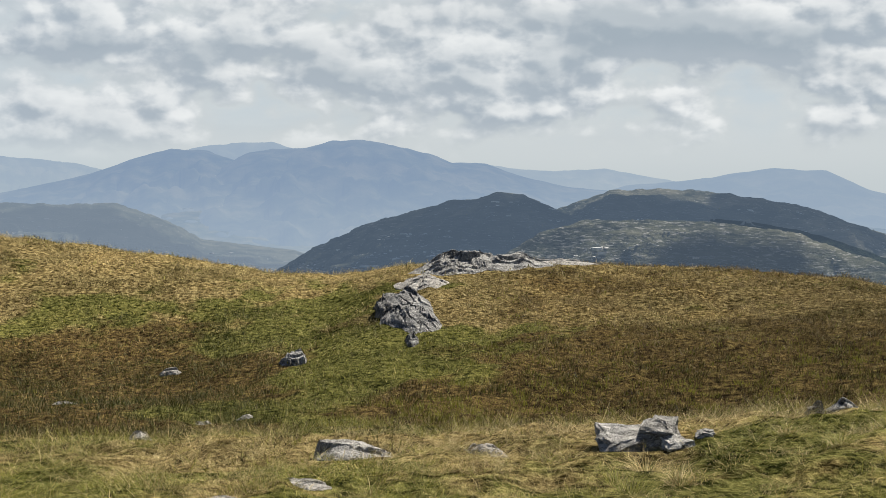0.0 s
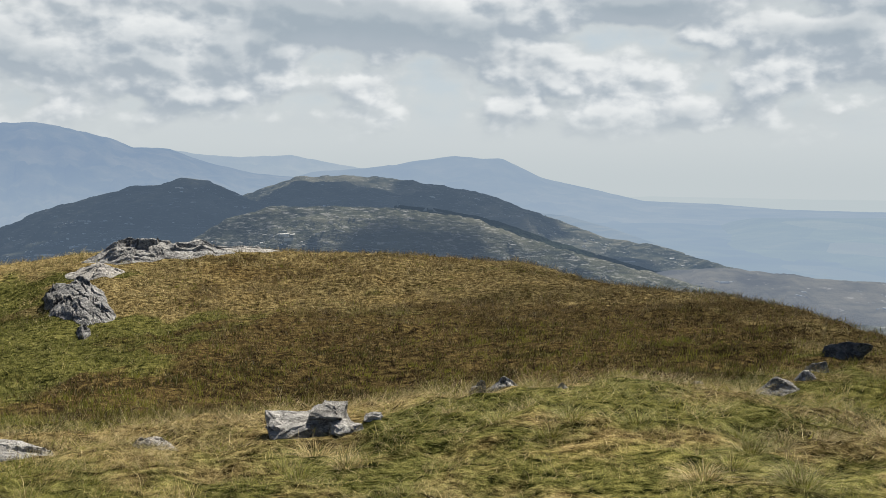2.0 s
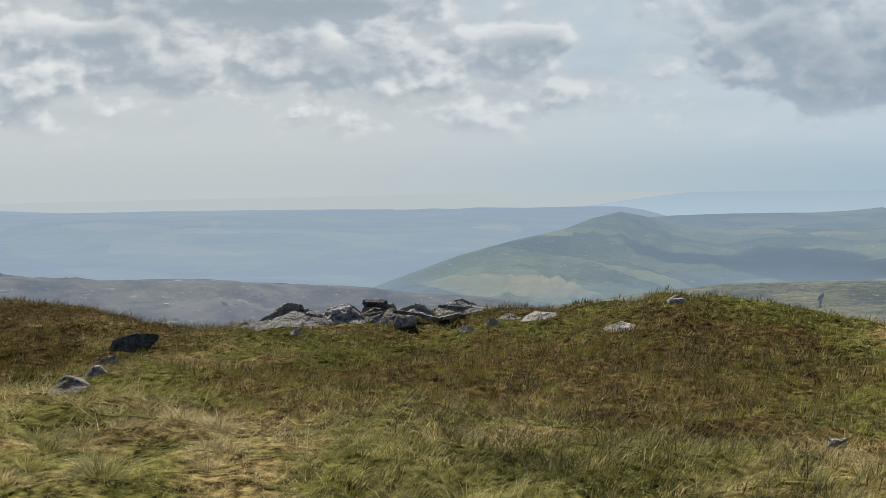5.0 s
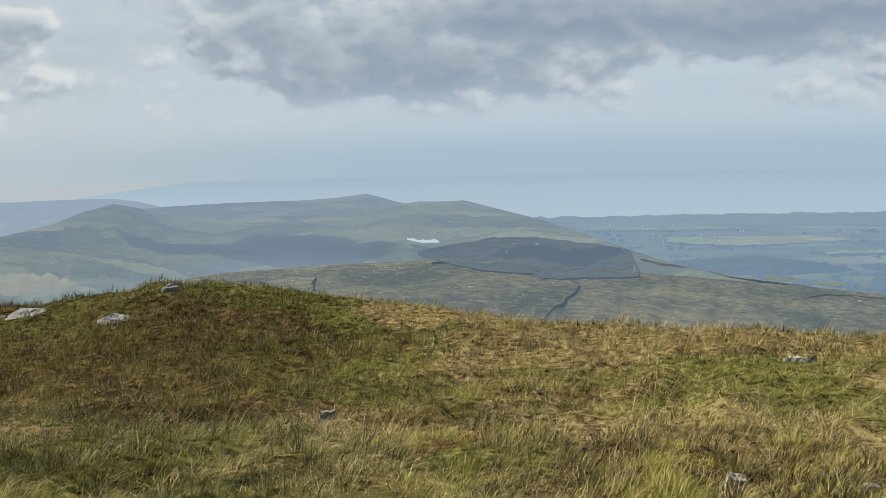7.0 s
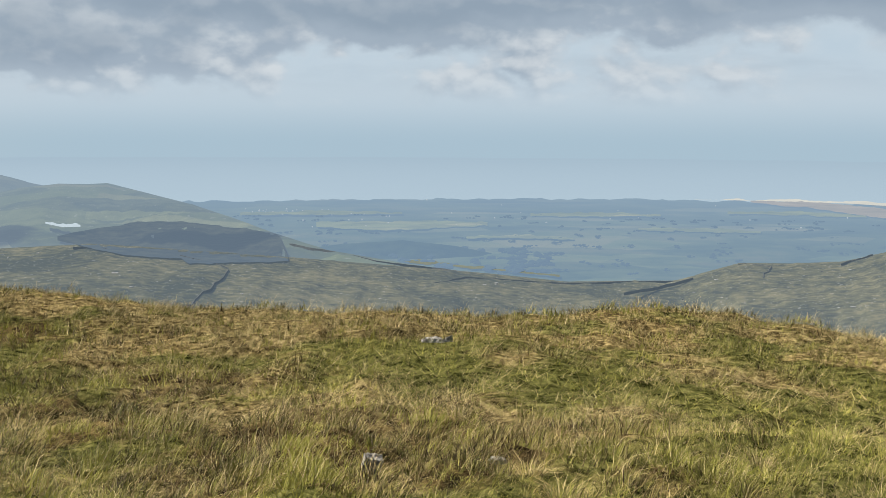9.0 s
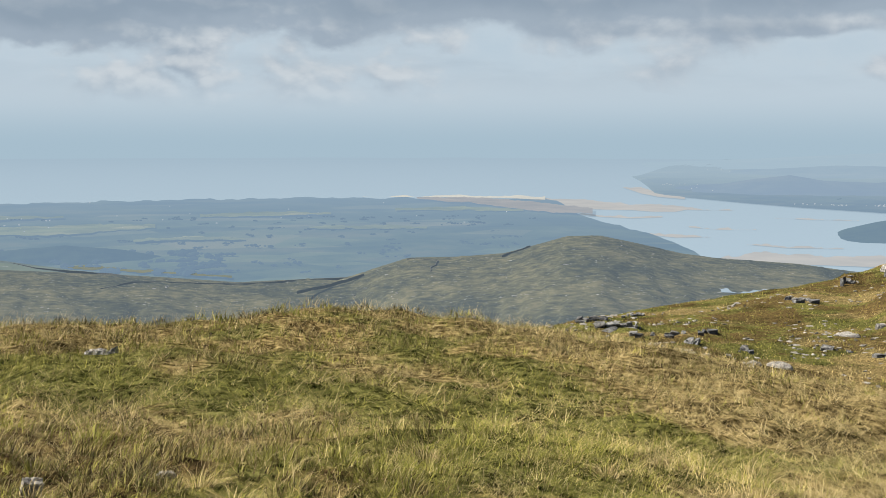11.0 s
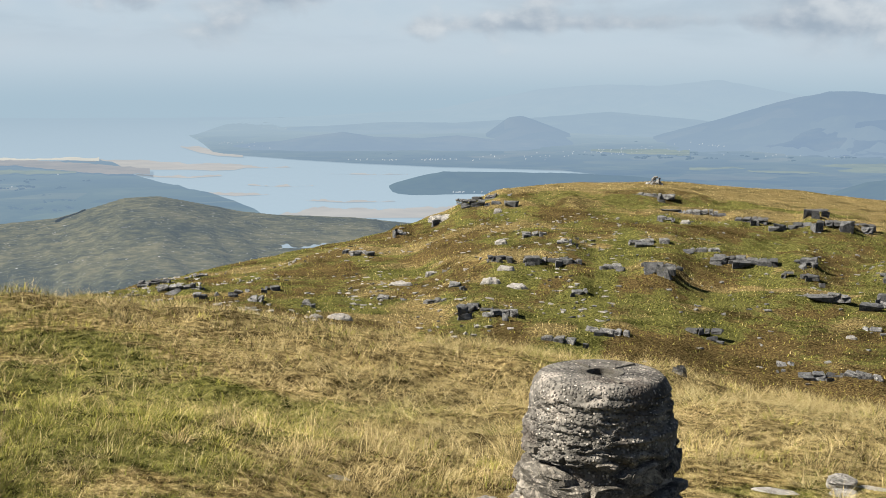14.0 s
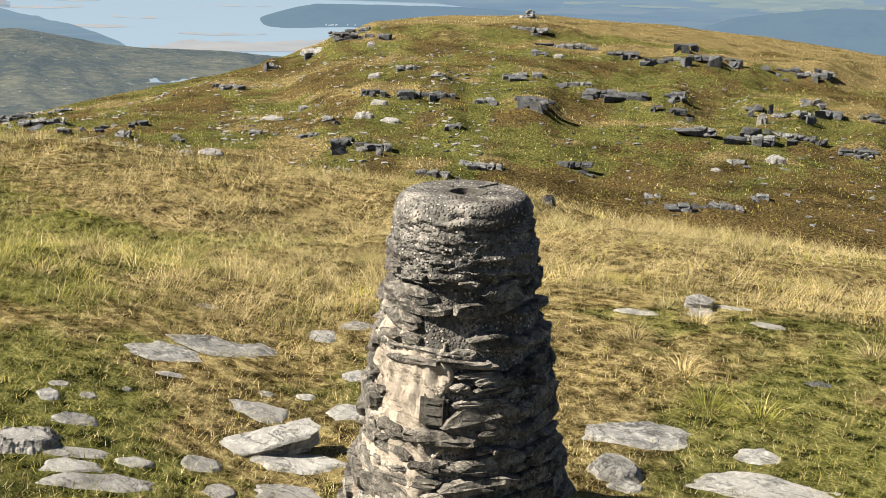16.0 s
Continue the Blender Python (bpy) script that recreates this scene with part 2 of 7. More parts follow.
def blade_material(name, stops, rough=0.7, transl=0.16, second=None):
    """Blades: a colour of their own each, darker and lighter clumps, broad drifts; second: another plant that grows among them in clumps."""
    m, nt, b = mat_tree(name)
    g = nt.nodes.new("ShaderNodeNewGeometry")
    c = ramp(nt, g.outputs["Random Per Island"], stops)
    vec = position(nt, 1, 1, 0.3)
    if second:
        c = mixc(nt, mth(nt, "MULTIPLY", srange(nt, tex_noise(nt, 1.5, 5, 0.65, vec), 0.48, 0.58), 0.8), c, second)
    clump = tex_noise(nt, 3.2, 3, 0.6, vec)
    c = mixc(nt, 1.0, c, ramp(nt, clump, [(0.34, (0.6, 0.6, 0.58)), (0.52, (1, 1, 1)), (0.68, (1.3, 1.27, 1.2))]), "MULTIPLY")
    patch = tex_noise(nt, 0.55, 3, 0.6, vec)
    c = mixc(nt, 1.0, c, ramp(nt, patch, [(0.3, (0.75, 0.77, 0.73)), (0.7, (1.2, 1.15, 1.1))]), "MULTIPLY")
    nt.links.new(c, b.inputs["Base Color"])
    b.inputs["Roughness"].default_value = rough
    b.inputs["Specular IOR Level"].default_value = 0.04
    soft = nt.nodes.new("ShaderNodeVectorMath")
    soft.operation = "MULTIPLY_ADD"
    nt.links.new(g.outputs["Normal"], soft.inputs[0])
    soft.inputs[1].default_value, soft.inputs[2].default_value = (0.5, 0.5, 0.5), (0, 0, 0.55)
    unit = nt.nodes.new("ShaderNodeVectorMath")
    unit.operation = "NORMALIZE"
    nt.links.new(soft.outputs[0], unit.inputs[0])
    nt.links.new(unit.outputs[0], b.inputs["Normal"])
    tr = nt.nodes.new("ShaderNodeBsdfTranslucent")
    nt.links.new(c, tr.inputs[0])
    mx = nt.nodes.new("ShaderNodeMixShader")
    mx.inputs[0].default_value = transl
    nt.links.new(b.outputs[0], mx.inputs[1])
    nt.links.new(tr.outputs[0], mx.inputs[2])
    nt.links.new(mx.outputs[0], nt.nodes["Material Output"].inputs[0])
    return m


STRAW = blade_material("dry_moor_grass", [(0, (0.17, 0.128, 0.054)), (0.3, (0.31, 0.24, 0.11)), (0.6, (0.46, 0.37, 0.185)), (0.84, (0.62, 0.52, 0.29)), (0.9, (0.2, 0.18, 0.06)), (1, (0.11, 0.108, 0.034))])
GREEN = blade_material("green_grass", [(0, (0.08, 0.088, 0.02)), (0.45, (0.175, 0.18, 0.032)), (0.75, (0.29, 0.275, 0.062)), (0.9, (0.5, 0.42, 0.2)), (1, (0.1, 0.087, 0.026))])
HEATHER = blade_material("heather_and_bilberry", [(0, (0.022, 0.016, 0.009)), (0.4, (0.088, 0.066, 0.03)), (0.62, (0.07, 0.077, 0.019)), (0.85, (0.2, 0.18, 0.045)), (1, (0.25, 0.185, 0.09))], second=(0.27, 0.265, 0.05))
TANGRASS = blade_material("russet_moor_grass", [(0, (0.075, 0.05, 0.021)), (0.4, (0.2, 0.145, 0.066)), (0.75, (0.31, 0.235, 0.115)), (1, (0.1, 0.092, 0.03))])
DIM_RUSH = blade_material("dark_rush_and_shade", [(0, (0.02, 0.024, 0.009)), (0.5, (0.058, 0.066, 0.018)), (0.85, (0.13, 0.122, 0.04)), (1, (0.24, 0.185, 0.085))])


def ground_material():
    m, nt, b = mat_tree("moorland_turf")
    at = nt.nodes.new("ShaderNodeAttribute")
    at.attribute_name = "cover"
    sp = nt.nodes.new("ShaderNodeSeparateColor")
    nt.links.new(at.outputs["Color"], sp.inputs[0])
    p = position(nt)
    fine = tex_noise(nt, 9.0, 6, 0.7, p)
    mid = tex_noise(nt, 1.3, 5, 0.65, p)
    straw = ramp(nt, fine, [(0.38, (0.02, 0.015, 0.006)), (0.5, (0.115, 0.086, 0.035)), (0.62, (0.28, 0.22, 0.1))])
    green = ramp(nt, fine, [(0.38, (0.008, 0.01, 0.003)), (0.5, (0.07, 0.07, 0.02)), (0.64, (0.16, 0.15, 0.048))])
    heath = ramp(nt, fine, [(0.38, (0.012, 0.009, 0.005)), (0.5, (0.06, 0.042, 0.018)), (0.64, (0.14, 0.105, 0.038))])
    w1 = srange(nt, mth(nt, "ADD", sp.outputs[0], mth(nt, "MULTIPLY", mth(nt, "SUBTRACT", mid, 0.5), 1.3)), 0.35, 0.65)
    w2 = srange(nt, mth(nt, "ADD", sp.outputs[2], mth(nt, "MULTIPLY", mth(nt, "SUBTRACT", mid, 0.5), 1.3)), 0.35, 0.65)
    c = mixc(nt, w2, mixc(nt, w1, green, straw), heath)
    c = mixc(nt, 1.0, c, ramp(nt, tex_noise(nt, 0.45, 5, 0.7, p), [(0.36, (0.5, 0.52, 0.5)), (0.5, (1, 1, 1)), (0.66, (1.25, 1.2, 1.15))]), "MULTIPLY")
    nt.links.new(c, b.inputs["Base Color"])
    b.inputs["Roughness"].default_value = 0.95
    b.inputs["Specular IOR Level"].default_value = 0.0
    bump(nt, b, mth(nt, "ADD", fine, mid), 0.9, 0.12)
    return m


TURF = ground_material()


def painted_haze_share(nt, socket, amount):
    """How much painted haze covers far land: one share, or (distance, share, distance, share)."""
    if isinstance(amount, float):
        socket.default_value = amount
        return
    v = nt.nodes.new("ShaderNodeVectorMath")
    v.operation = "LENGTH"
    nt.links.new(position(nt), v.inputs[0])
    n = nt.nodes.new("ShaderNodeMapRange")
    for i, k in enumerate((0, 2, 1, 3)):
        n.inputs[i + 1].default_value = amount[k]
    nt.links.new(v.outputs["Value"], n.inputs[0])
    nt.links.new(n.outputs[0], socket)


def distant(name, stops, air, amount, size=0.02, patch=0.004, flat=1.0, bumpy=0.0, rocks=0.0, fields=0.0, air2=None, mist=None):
    """Far land with haze painted into its surface as emission over its own colours. air2: the haze's colour at the
    farther distance; mist: height up to which pale haze is painted in the valleys.
    """
    m, nt, b = mat_tree(name)
    p = position(nt, 1, 1, flat)
    n1 = tex_noise(nt, size, 7, 0.65, p)
    n2 = tex_noise(nt, patch, 4, 0.55, p)
    c = ramp(nt, mth(nt, "ADD", mth(nt, "MULTIPLY", n1, 0.55), mth(nt, "MULTIPLY", n2, 0.45)), stops)
    if fields:
        vo = nt.nodes.new("ShaderNodeTexVoronoi")
        vo.inputs["Scale"].default_value = fields
        nt.links.new(position(nt, 1, 0.6, 0), vo.inputs["Vector"])
        sp = nt.nodes.new("ShaderNodeSeparateColor")
        nt.links.new(vo.outputs["Color"], sp.inputs[0])
        cell = ramp(nt, sp.outputs[0], [(0.0, (0.03, 0.045, 0.025)), (0.5, (0.07, 0.09, 0.035)), (0.8, (0.14, 0.17, 0.06)), (1.0, (0.28, 0.24, 0.12))])
        c = mixc(nt, 0.5, c, cell)
    if rocks:
        r = srange(nt, tex_noise(nt, size * 5, 7, 0.7, position(nt, 0.5, 0.5, 3.0)), 0.62 - rocks * 0.06, 0.69 - rocks * 0.03)
        c = mixc(nt, mth(nt, "MULTIPLY", r, 0.6), c, (0.34, 0.33, 0.31))
    nt.links.new(c, b.inputs["Base Color"])
    b.inputs["Roughness"].default_value = 1.0
    b.inputs["Specular IOR Level"].default_value = 0.0
    if bumpy:
        bump(nt, b, n1, 1.0, bumpy)
    # The haze is an emission mixed into the surface itself.
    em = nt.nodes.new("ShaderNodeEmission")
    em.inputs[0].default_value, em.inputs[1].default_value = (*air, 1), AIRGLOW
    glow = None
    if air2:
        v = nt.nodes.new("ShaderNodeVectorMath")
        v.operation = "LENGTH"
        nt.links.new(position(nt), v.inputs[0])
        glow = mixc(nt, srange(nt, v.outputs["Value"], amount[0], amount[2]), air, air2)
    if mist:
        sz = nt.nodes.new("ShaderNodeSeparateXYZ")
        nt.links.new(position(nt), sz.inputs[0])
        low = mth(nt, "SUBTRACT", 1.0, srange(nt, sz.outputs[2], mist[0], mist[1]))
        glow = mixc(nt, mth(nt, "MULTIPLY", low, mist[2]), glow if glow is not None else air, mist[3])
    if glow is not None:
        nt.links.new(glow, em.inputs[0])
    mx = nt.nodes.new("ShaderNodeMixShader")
    painted_haze_share(nt, mx.inputs[0], amount)
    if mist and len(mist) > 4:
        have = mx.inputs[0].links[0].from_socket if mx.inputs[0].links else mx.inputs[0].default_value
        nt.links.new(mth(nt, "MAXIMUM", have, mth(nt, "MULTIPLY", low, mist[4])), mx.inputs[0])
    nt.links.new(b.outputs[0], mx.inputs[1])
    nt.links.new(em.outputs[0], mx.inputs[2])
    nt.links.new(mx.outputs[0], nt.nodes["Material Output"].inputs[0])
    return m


FELL = [(0.40, (0.04, 0.05, 0.025)), (0.5, (0.12, 0.12, 0.055)), (0.6, (0.24, 0.21, 0.11))]
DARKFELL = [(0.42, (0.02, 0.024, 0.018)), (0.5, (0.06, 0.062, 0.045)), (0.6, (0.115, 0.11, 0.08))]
FIELDS = [(0.40, (0.03, 0.045, 0.025)), (0.48, (0.07, 0.09, 0.035)), (0.55, (0.14, 0.16, 0.07)), (0.62, (0.24, 0.22, 0.1))]

# ---- terrain helpers ----
def tab(s):
    a = np.array([[float(v) for v in q.split(",")] for q in s.split()])
    return a[np.argsort(a[:, 0])]


_rng = np.random.RandomState(7)
LATTICE = _rng.rand(256, 256)


def vnoise(x, y):
    """Smooth value noise, 0 to 1, on numpy arrays."""
    xi, yi = np.floor(x).astype(int), np.floor(y).astype(int)
    fx, fy = x - xi, y - yi
    fx, fy = fx * fx * (3 - 2 * fx), fy * fy * (3 - 2 * fy)
    a, b = LATTICE[xi % 256, yi % 256], LATTICE[(xi + 1) % 256, yi % 256]
    c, d = LATTICE[xi % 256, (yi + 1) % 256], LATTICE[(xi + 1) % 256, (yi + 1) % 256]
    return (a * (1 - fx) + b * fx) * (1 - fy) + (c * (1 - fx) + d * fx) * fy


def fbm(x, y, octaves=4, gain=0.5):
    s, k, t = 0.0, 1.0, 0.0
    for i in range(octaves):
        s = s + k * vnoise(x * 2 ** i + 17.3 * i, y * 2 ** i + 9.1 * i)
        t, k = t + k, k * gain
    return s / t


def ease(v, lo, hi):
    u = np.clip((v - lo) / (hi - lo), 0, 1)
    return u * u * (3 - 2 * u)


def sheet(name, x, y, z, mat, cols=None, smooth=True):
    """A grid of points (rows x columns) as one mesh."""
    n, k = x.shape
    me = bpy.data.meshes.new(name)
    idx = np.arange(n * k).reshape(n, k)
    q = np.stack([idx[:-1, :-1], idx[:-1, 1:], idx[1:, 1:], idx[1:, :-1]], -1).reshape(-1, 4)
    me.vertices.add(n * k)
    me.vertices.foreach_set("co", np.stack([x, y, z], -1).astype(np.float32).ravel())
    me.loops.add(len(q) * 4)
    me.loops.foreach_set("vertex_index", q.astype(np.int32).ravel())
    me.polygons.add(len(q))
    me.polygons.foreach_set("loop_start", np.arange(0, len(q) * 4, 4, dtype=np.int32))
    me.polygons.foreach_set("use_smooth", np.full(len(q), smooth))
    me.update()
    me.validate()
    if cols is not None:
        at = me.color_attributes.new("cover", "FLOAT_COLOR", "POINT")
        at.data.foreach_set("color", cols.astype(np.float32).ravel())
    me.materials.append(mat)
    return new(name, me)


# ---- the summit ground and the ridge beside it ----
CREST = tab("-30,-2.6 -19.9,-2.79 -16.3,-3.24 -12.6,-3.81 -10.1,-4.26 -8,-4.7 -4.9,-4.74 -2.7,-4.4 -1.2,-4.2 1.2,-4.1 4.6,-4.15 8.3,-4.3 13.5,-4.45 18.3,-4.65 22.3,-5.56 27.6,-5.95 31.6,-6.52 34.2,-7.14 35.6,-7.5 40,-7.55 44.4,-7.5 47,-7.35 49.6,-7.0 52.7,-7.1 56.5,-6.7 58.1,-6.3 59.7,-6.52 62.8,-6.89 66.9,-7.55 73,-8.5 77.1,-8.94 82,-9.26 86,-9.25 90,-9.35 92.7,-9.07 95.2,-8.83 100.2,-9.12 105.4,-9.6 110.7,-10.17 115.9,-11.1 121.2,-11.9 126.4,-12.3 133.4,-12.81 137.2,-13.9 142.5,-14.4 149.3,-14.76 170,-13 250,-8 330,-2.6")
CREST_R = tab("-30,36 -20,34 -8,30 -1,30 14,31 22,26 30,22 35,19 44,19.5 52,19 58,18.5 66,17.5 74,16 82,15.5 90,15 95,15 105,15.5 110,15.5 116,15 122,14.5 127,14 135,13.5 143,13 150,12.5 170,13 250,20 330,36")
D7 = tab("-30,1.95 -12,1.95 -2,2.0 10,1.95 20,1.9 32,1.85 45,1.9 58,1.95 66,2.0 84,1.98 95,2.0 110,2.1 122,2.4 141,2.4 150,2.4 250,2.3 330,1.95")
D10 = tab("-30,2.3 -12,2.35 -2,2.3 10,2.12 16,1.97 20,1.88 25,1.85 29,1.88 33,1.98 38,2.1 45,2.15 58,2.25 66,2.3 84,2.2 95,2.2 110,2.4 122,2.75 141,2.75 150,2.8 250,2.6 330,2.3")
D14 = tab("-30,2.8 -12,3.0 -2,2.85 10,2.9 16,2.72 20,2.6 25,2.5 29,2.42 33,2.36 38,2.3")
DIP = tab("-30,3.6 -12,3.6 -6,3.2 -2,2.8 10,2.65 20,2.6 32,2.45 45,2.5 58,2.35 66,2.4 84,2.35 95,2.35 110,2.6 122,2.9 141,3.05 150,3.05 250,2.9 330,2.9")
RIDGE = tab("100,-10.6 104.9,-9.85 106.7,-9.62 110.7,-8.94 113.3,-8.33 118.6,-7.34 120.5,-6.86 123.8,-5.66 125.5,-4.95 128.9,-4.68 132.5,-4.57 138,-4.82 142.9,-5.2 148.3,-5.82 165,-7.5")
RIDGE_R = tab("100,75 104,82 110,95 120,110 126,122 132,125 140,130 150,130 165,110")


# rocks of the ridge: heading, distance, width, height, kind
ROCKS_RIDGE_LOW = (
    "124.0,56.3,1.64,0.74,D 125.4,56.0,1.58,0.53,D 128.2,70.8,1.85,0.66,D 126.9,70.7,1.05,0.46,D 125.3,70.7,1.19,0.59,D 126.1,64.5,1.33,0.30,P 124.9,65.1,1.22,0.43,P 125.6,68.6,1.28,0.32,P "
    "122.3,61.1,1.20,0.29,R 123.4,64.4,0.90,0.36,R 129.0,62.8,0.65,0.41,D 130.6,69.9,1.04,0.42,D 132.7,68.5,1.79,0.96,D 128.0,51.7,1.27,0.39,D 130.4,54.2,1.58,0.31,R 133.7,13.3,0.19,0.14,R "
    "134.4,56.8,1.87,0.27,D 138.5,53.0,0.50,0.20,D 140.2,51.4,1.51,0.29,D 142.0,51.6,1.22,0.34,D 143.4,54.1,0.61,0.26,R 141.4,60.1,0.62,0.23,P 144.0,64.2,1.14,0.60,P 142.2,62.1,0.87,0.17,R ")
ROCKS_RIDGE_BANDS = (
    "136.4,78.1,3.56,1.02,D 134.8,79.9,1.78,0.45,R 132.4,80.1,2.60,0.45,R 139.2,78.5,1.32,0.88,D 136.8,96.2,2.41,0.80,D 138.7,93.6,1.82,0.87,D 139.7,95.2,1.32,0.97,D 140.4,93.8,2.61,1.22,D "
    "141.6,95.4,2.04,0.71,D 143.0,96.6,1.43,0.54,D 139.1,74.6,1.95,0.56,D 140.1,67.9,2.54,0.63,R 142.9,68.6,1.93,0.83,D 144.4,70.0,1.96,0.72,D 145.4,69.9,1.50,0.59,D 143.3,74.0,0.76,0.90,P "
    "142.8,76.8,0.86,1.00,D 144.4,75.7,1.77,0.85,R 146.1,78.8,1.69,0.73,D 145.3,79.8,1.11,0.59,R 147.6,68.6,1.67,0.64,D 148.1,68.2,0.96,0.38,R 145.4,97.3,2.71,0.54,D 144.3,98.0,1.82,0.64,D ")
ROCKS_RIDGE_BANDS_MORE = (
    "145.6,97.1,1.08,0.90,R 147.7,80.0,1.49,0.60,D 134.2,100.4,3.25,0.46,R ")
ROCKS_RIDGE_LEFT = (
    "124.4,99.9,2.96,1.02,D 123.7,106.4,1.97,0.59,R 125.2,97.7,0.90,0.54,P 120.6,95.7,0.71,1.07,D 126.9,82.1,1.37,0.53,D 128.3,77.5,0.86,0.58,R 125.4,79.2,1.03,0.44,P 118.5,86.2,1.85,0.40,R "
    "110.3,67.5,1.96,0.63,D 109.3,85.6,2.00,0.56,D 111.5,59.5,1.11,0.33,R 114.6,67.0,0.69,0.44,D 113.1,59.8,0.67,0.34,R 113.8,57.4,0.48,0.32,D 117.7,54.2,1.43,0.31,P 116.6,53.9,0.76,0.20,P "
    "119.5,63.3,1.19,0.24,R 115.9,58.0,0.65,0.27,R 122.1,72.8,0.81,0.34,P 120.6,70.1,1.64,0.33,P 132.3,105.9,3.13,0.49,R 132.9,91.4,1.02,0.68,R 133.9,92.3,0.86,0.43,P 122.7,99.5,2.77,0.46,P ")
ROCKS_RIDGE_LEFT_MORE = (
    "111.2,88.1,0.99,0.33,R 125.0,106.7,1.28,0.49,R ")


SHELVES = [tuple(float(v) for v in q.split(",")[:3]) for q in (ROCKS_RIDGE_LOW + ROCKS_RIDGE_BANDS + ROCKS_RIDGE_BANDS_MORE + ROCKS_RIDGE_LEFT + ROCKS_RIDGE_LEFT_MORE).split() if float(q.split(",")[1]) > 45]


def look_up(t, az):
    return np.interp(az, t[:, 0], t[:, 1])


GA = np.concatenate([np.linspace(-180, -34, 60), np.linspace(-33.8, 157.8, 780), np.linspace(158.5, 180, 14)])
NA, NR = len(GA), 215
GR = np.concatenate([[0.02], 1.5 * (330 / 1.5) ** np.linspace(0, 1, NR - 1)])


def ground_grid():
    A, R = np.meshgrid(np.where(GA < -30, GA + 360, GA), GR)
    rc, te = look_up(CREST_R, A), np.tan(np.radians(-look_up(CREST, A)))
    dc = rc * te
    d7, d10, dip = look_up(D7, A), look_up(D10, A), look_up(DIP, A)
    rd, r1 = 10 + (rc - 10) * 0.5, 10 + (rc - 10) * 0.21
    keep = ease(A, 30, 38)
    d14 = look_up(D14, A) * (1 - keep) + (d10 + 0.4 * (dip - d10)) * keep
    drop = np.full_like(R, 1.75)

    def seg(r0, r1, v0, v1):
        u = np.clip((R - r0) / (r1 - r0), 0, 1)
        return np.where((R >= r0) & (R < r1), v0 + (v1 - v0) * u * u * (3 - 2 * u), 0) * ((R >= r0) & (R < r1))
    inner = seg(0, 7, 1.8, d7) + seg(7, 10, d7, d10) + seg(10, r1, d10, d14) + seg(r1, rd, d14, dip) + seg(rd, rc, dip, dc)
    far = R * te * (1 + 0.4 * (1 - np.exp(-np.maximum(R - rc, 0) ** 1.3 / 22)))
    drop = np.where(R < rc, inner, far)
    k = np.array([1, 4, 6, 4, 1.0]) / 16
    for i in range(3):
        p = np.pad(drop, ((2, 2), (2, 2)), mode="edge")
        p = sum(k[j] * p[j:j + drop.shape[0]] for j in range(5))
        drop = sum(k[j] * p[:, j:j + drop.shape[1]] for j in range(5))
    x, y = R * np.sin(np.radians(A)), R * np.cos(np.radians(A))
    z = EYE - drop
    # tussocks and hummocks
    amp = ease(R, 1.5, 6) * (1 - ease(R, 60, 140)) * (1 - 0.75 * ease(A, 100, 108) * ease(-A, -165, -155) * ease(-R, -9, -7.5))
    z = z + amp * ((fbm(x / 2.3, y / 2.3, 3) - 0.5) * 0.22 + np.abs(fbm(x / 0.75 + 40, y / 0.75, 3) - 0.5) * -0.32 + 0.025 + (fbm(x / 0.4, y / 0.4 + 9, 2) - 0.5) * 0.08)
    # the ridge
    ek, rk = np.tan(np.radians(-look_up(RIDGE, A))), look_up(RIDGE_R, A)
    eb = np.minimum(np.tan(np.radians(-look_up(CREST, A) + 0.35)), 0.245)
    rb = 50.0
    u = np.clip((R - rb) / (rk - rb), 0, 1)
    face = rb * eb + (rk * ek - rb * eb) * u
    back = R * ek * (1 + 0.5 * (1 - np.exp(-np.maximum(R - rk, 0) / 40)))
    zr = EYE - np.where(R < rk, face, back)
    steps = fbm(x / 26, y / 26, 4)
    zr = zr + (steps - 0.5) * 1.8 * ease(R, 55, 75) * (1 - ease(R, rk - 12, rk)) + (fbm(x / 5, y / 5, 3) - 0.5) * 0.7 * ease(R, 50, 70) * (1 - 0.7 * ease(R, rk - 10, rk))
    q = zr / 1.5 + 1.6 * fbm(x / 30 + 3, y / 30, 3)
    zr = zr + 1.0 * ease(R, 56, 72) * (1 - ease(R, rk - 14, rk - 3)) * (ease(q % 1.0, 0.25, 0.7) - q % 1.0) * (0.4 + 0.9 * fbm(x / 18, y / 18 + 40, 2))
    for q in (ROCKS_RIDGE_LOW + ROCKS_RIDGE_BANDS + ROCKS_RIDGE_BANDS_MORE + ROCKS_RIDGE_LEFT + ROCKS_RIDGE_LEFT_MORE).split():
        ra, rr, rw, rh, kind = q.split(",")
        ra, rr, rw, rh = float(ra), float(rr), float(rw), float(rh)
        if kind == "P" or rr < 45:
            continue
        c = slice(*np.searchsorted(GA, (ra - 5, ra + 5)))
        side, dr = (A[:, c] - ra) * rr / 57.3, R[:, c] - rr
        zr[:, c] += 0.9 * rh * np.exp(-(side / (0.62 * rw + 0.3)) ** 4) * ease(dr, -0.6, 1.4) * np.exp(-np.maximum(dr, 0) / 6)
    on = ease(A, 98, 104) * ease(-A, -185, -165) * ease(R, 38, 50)
    z = np.where(A > 97, np.maximum(z, z * (1 - on) + zr * on), z)
    return x, y, z


GX, GY, GZ = ground_grid()


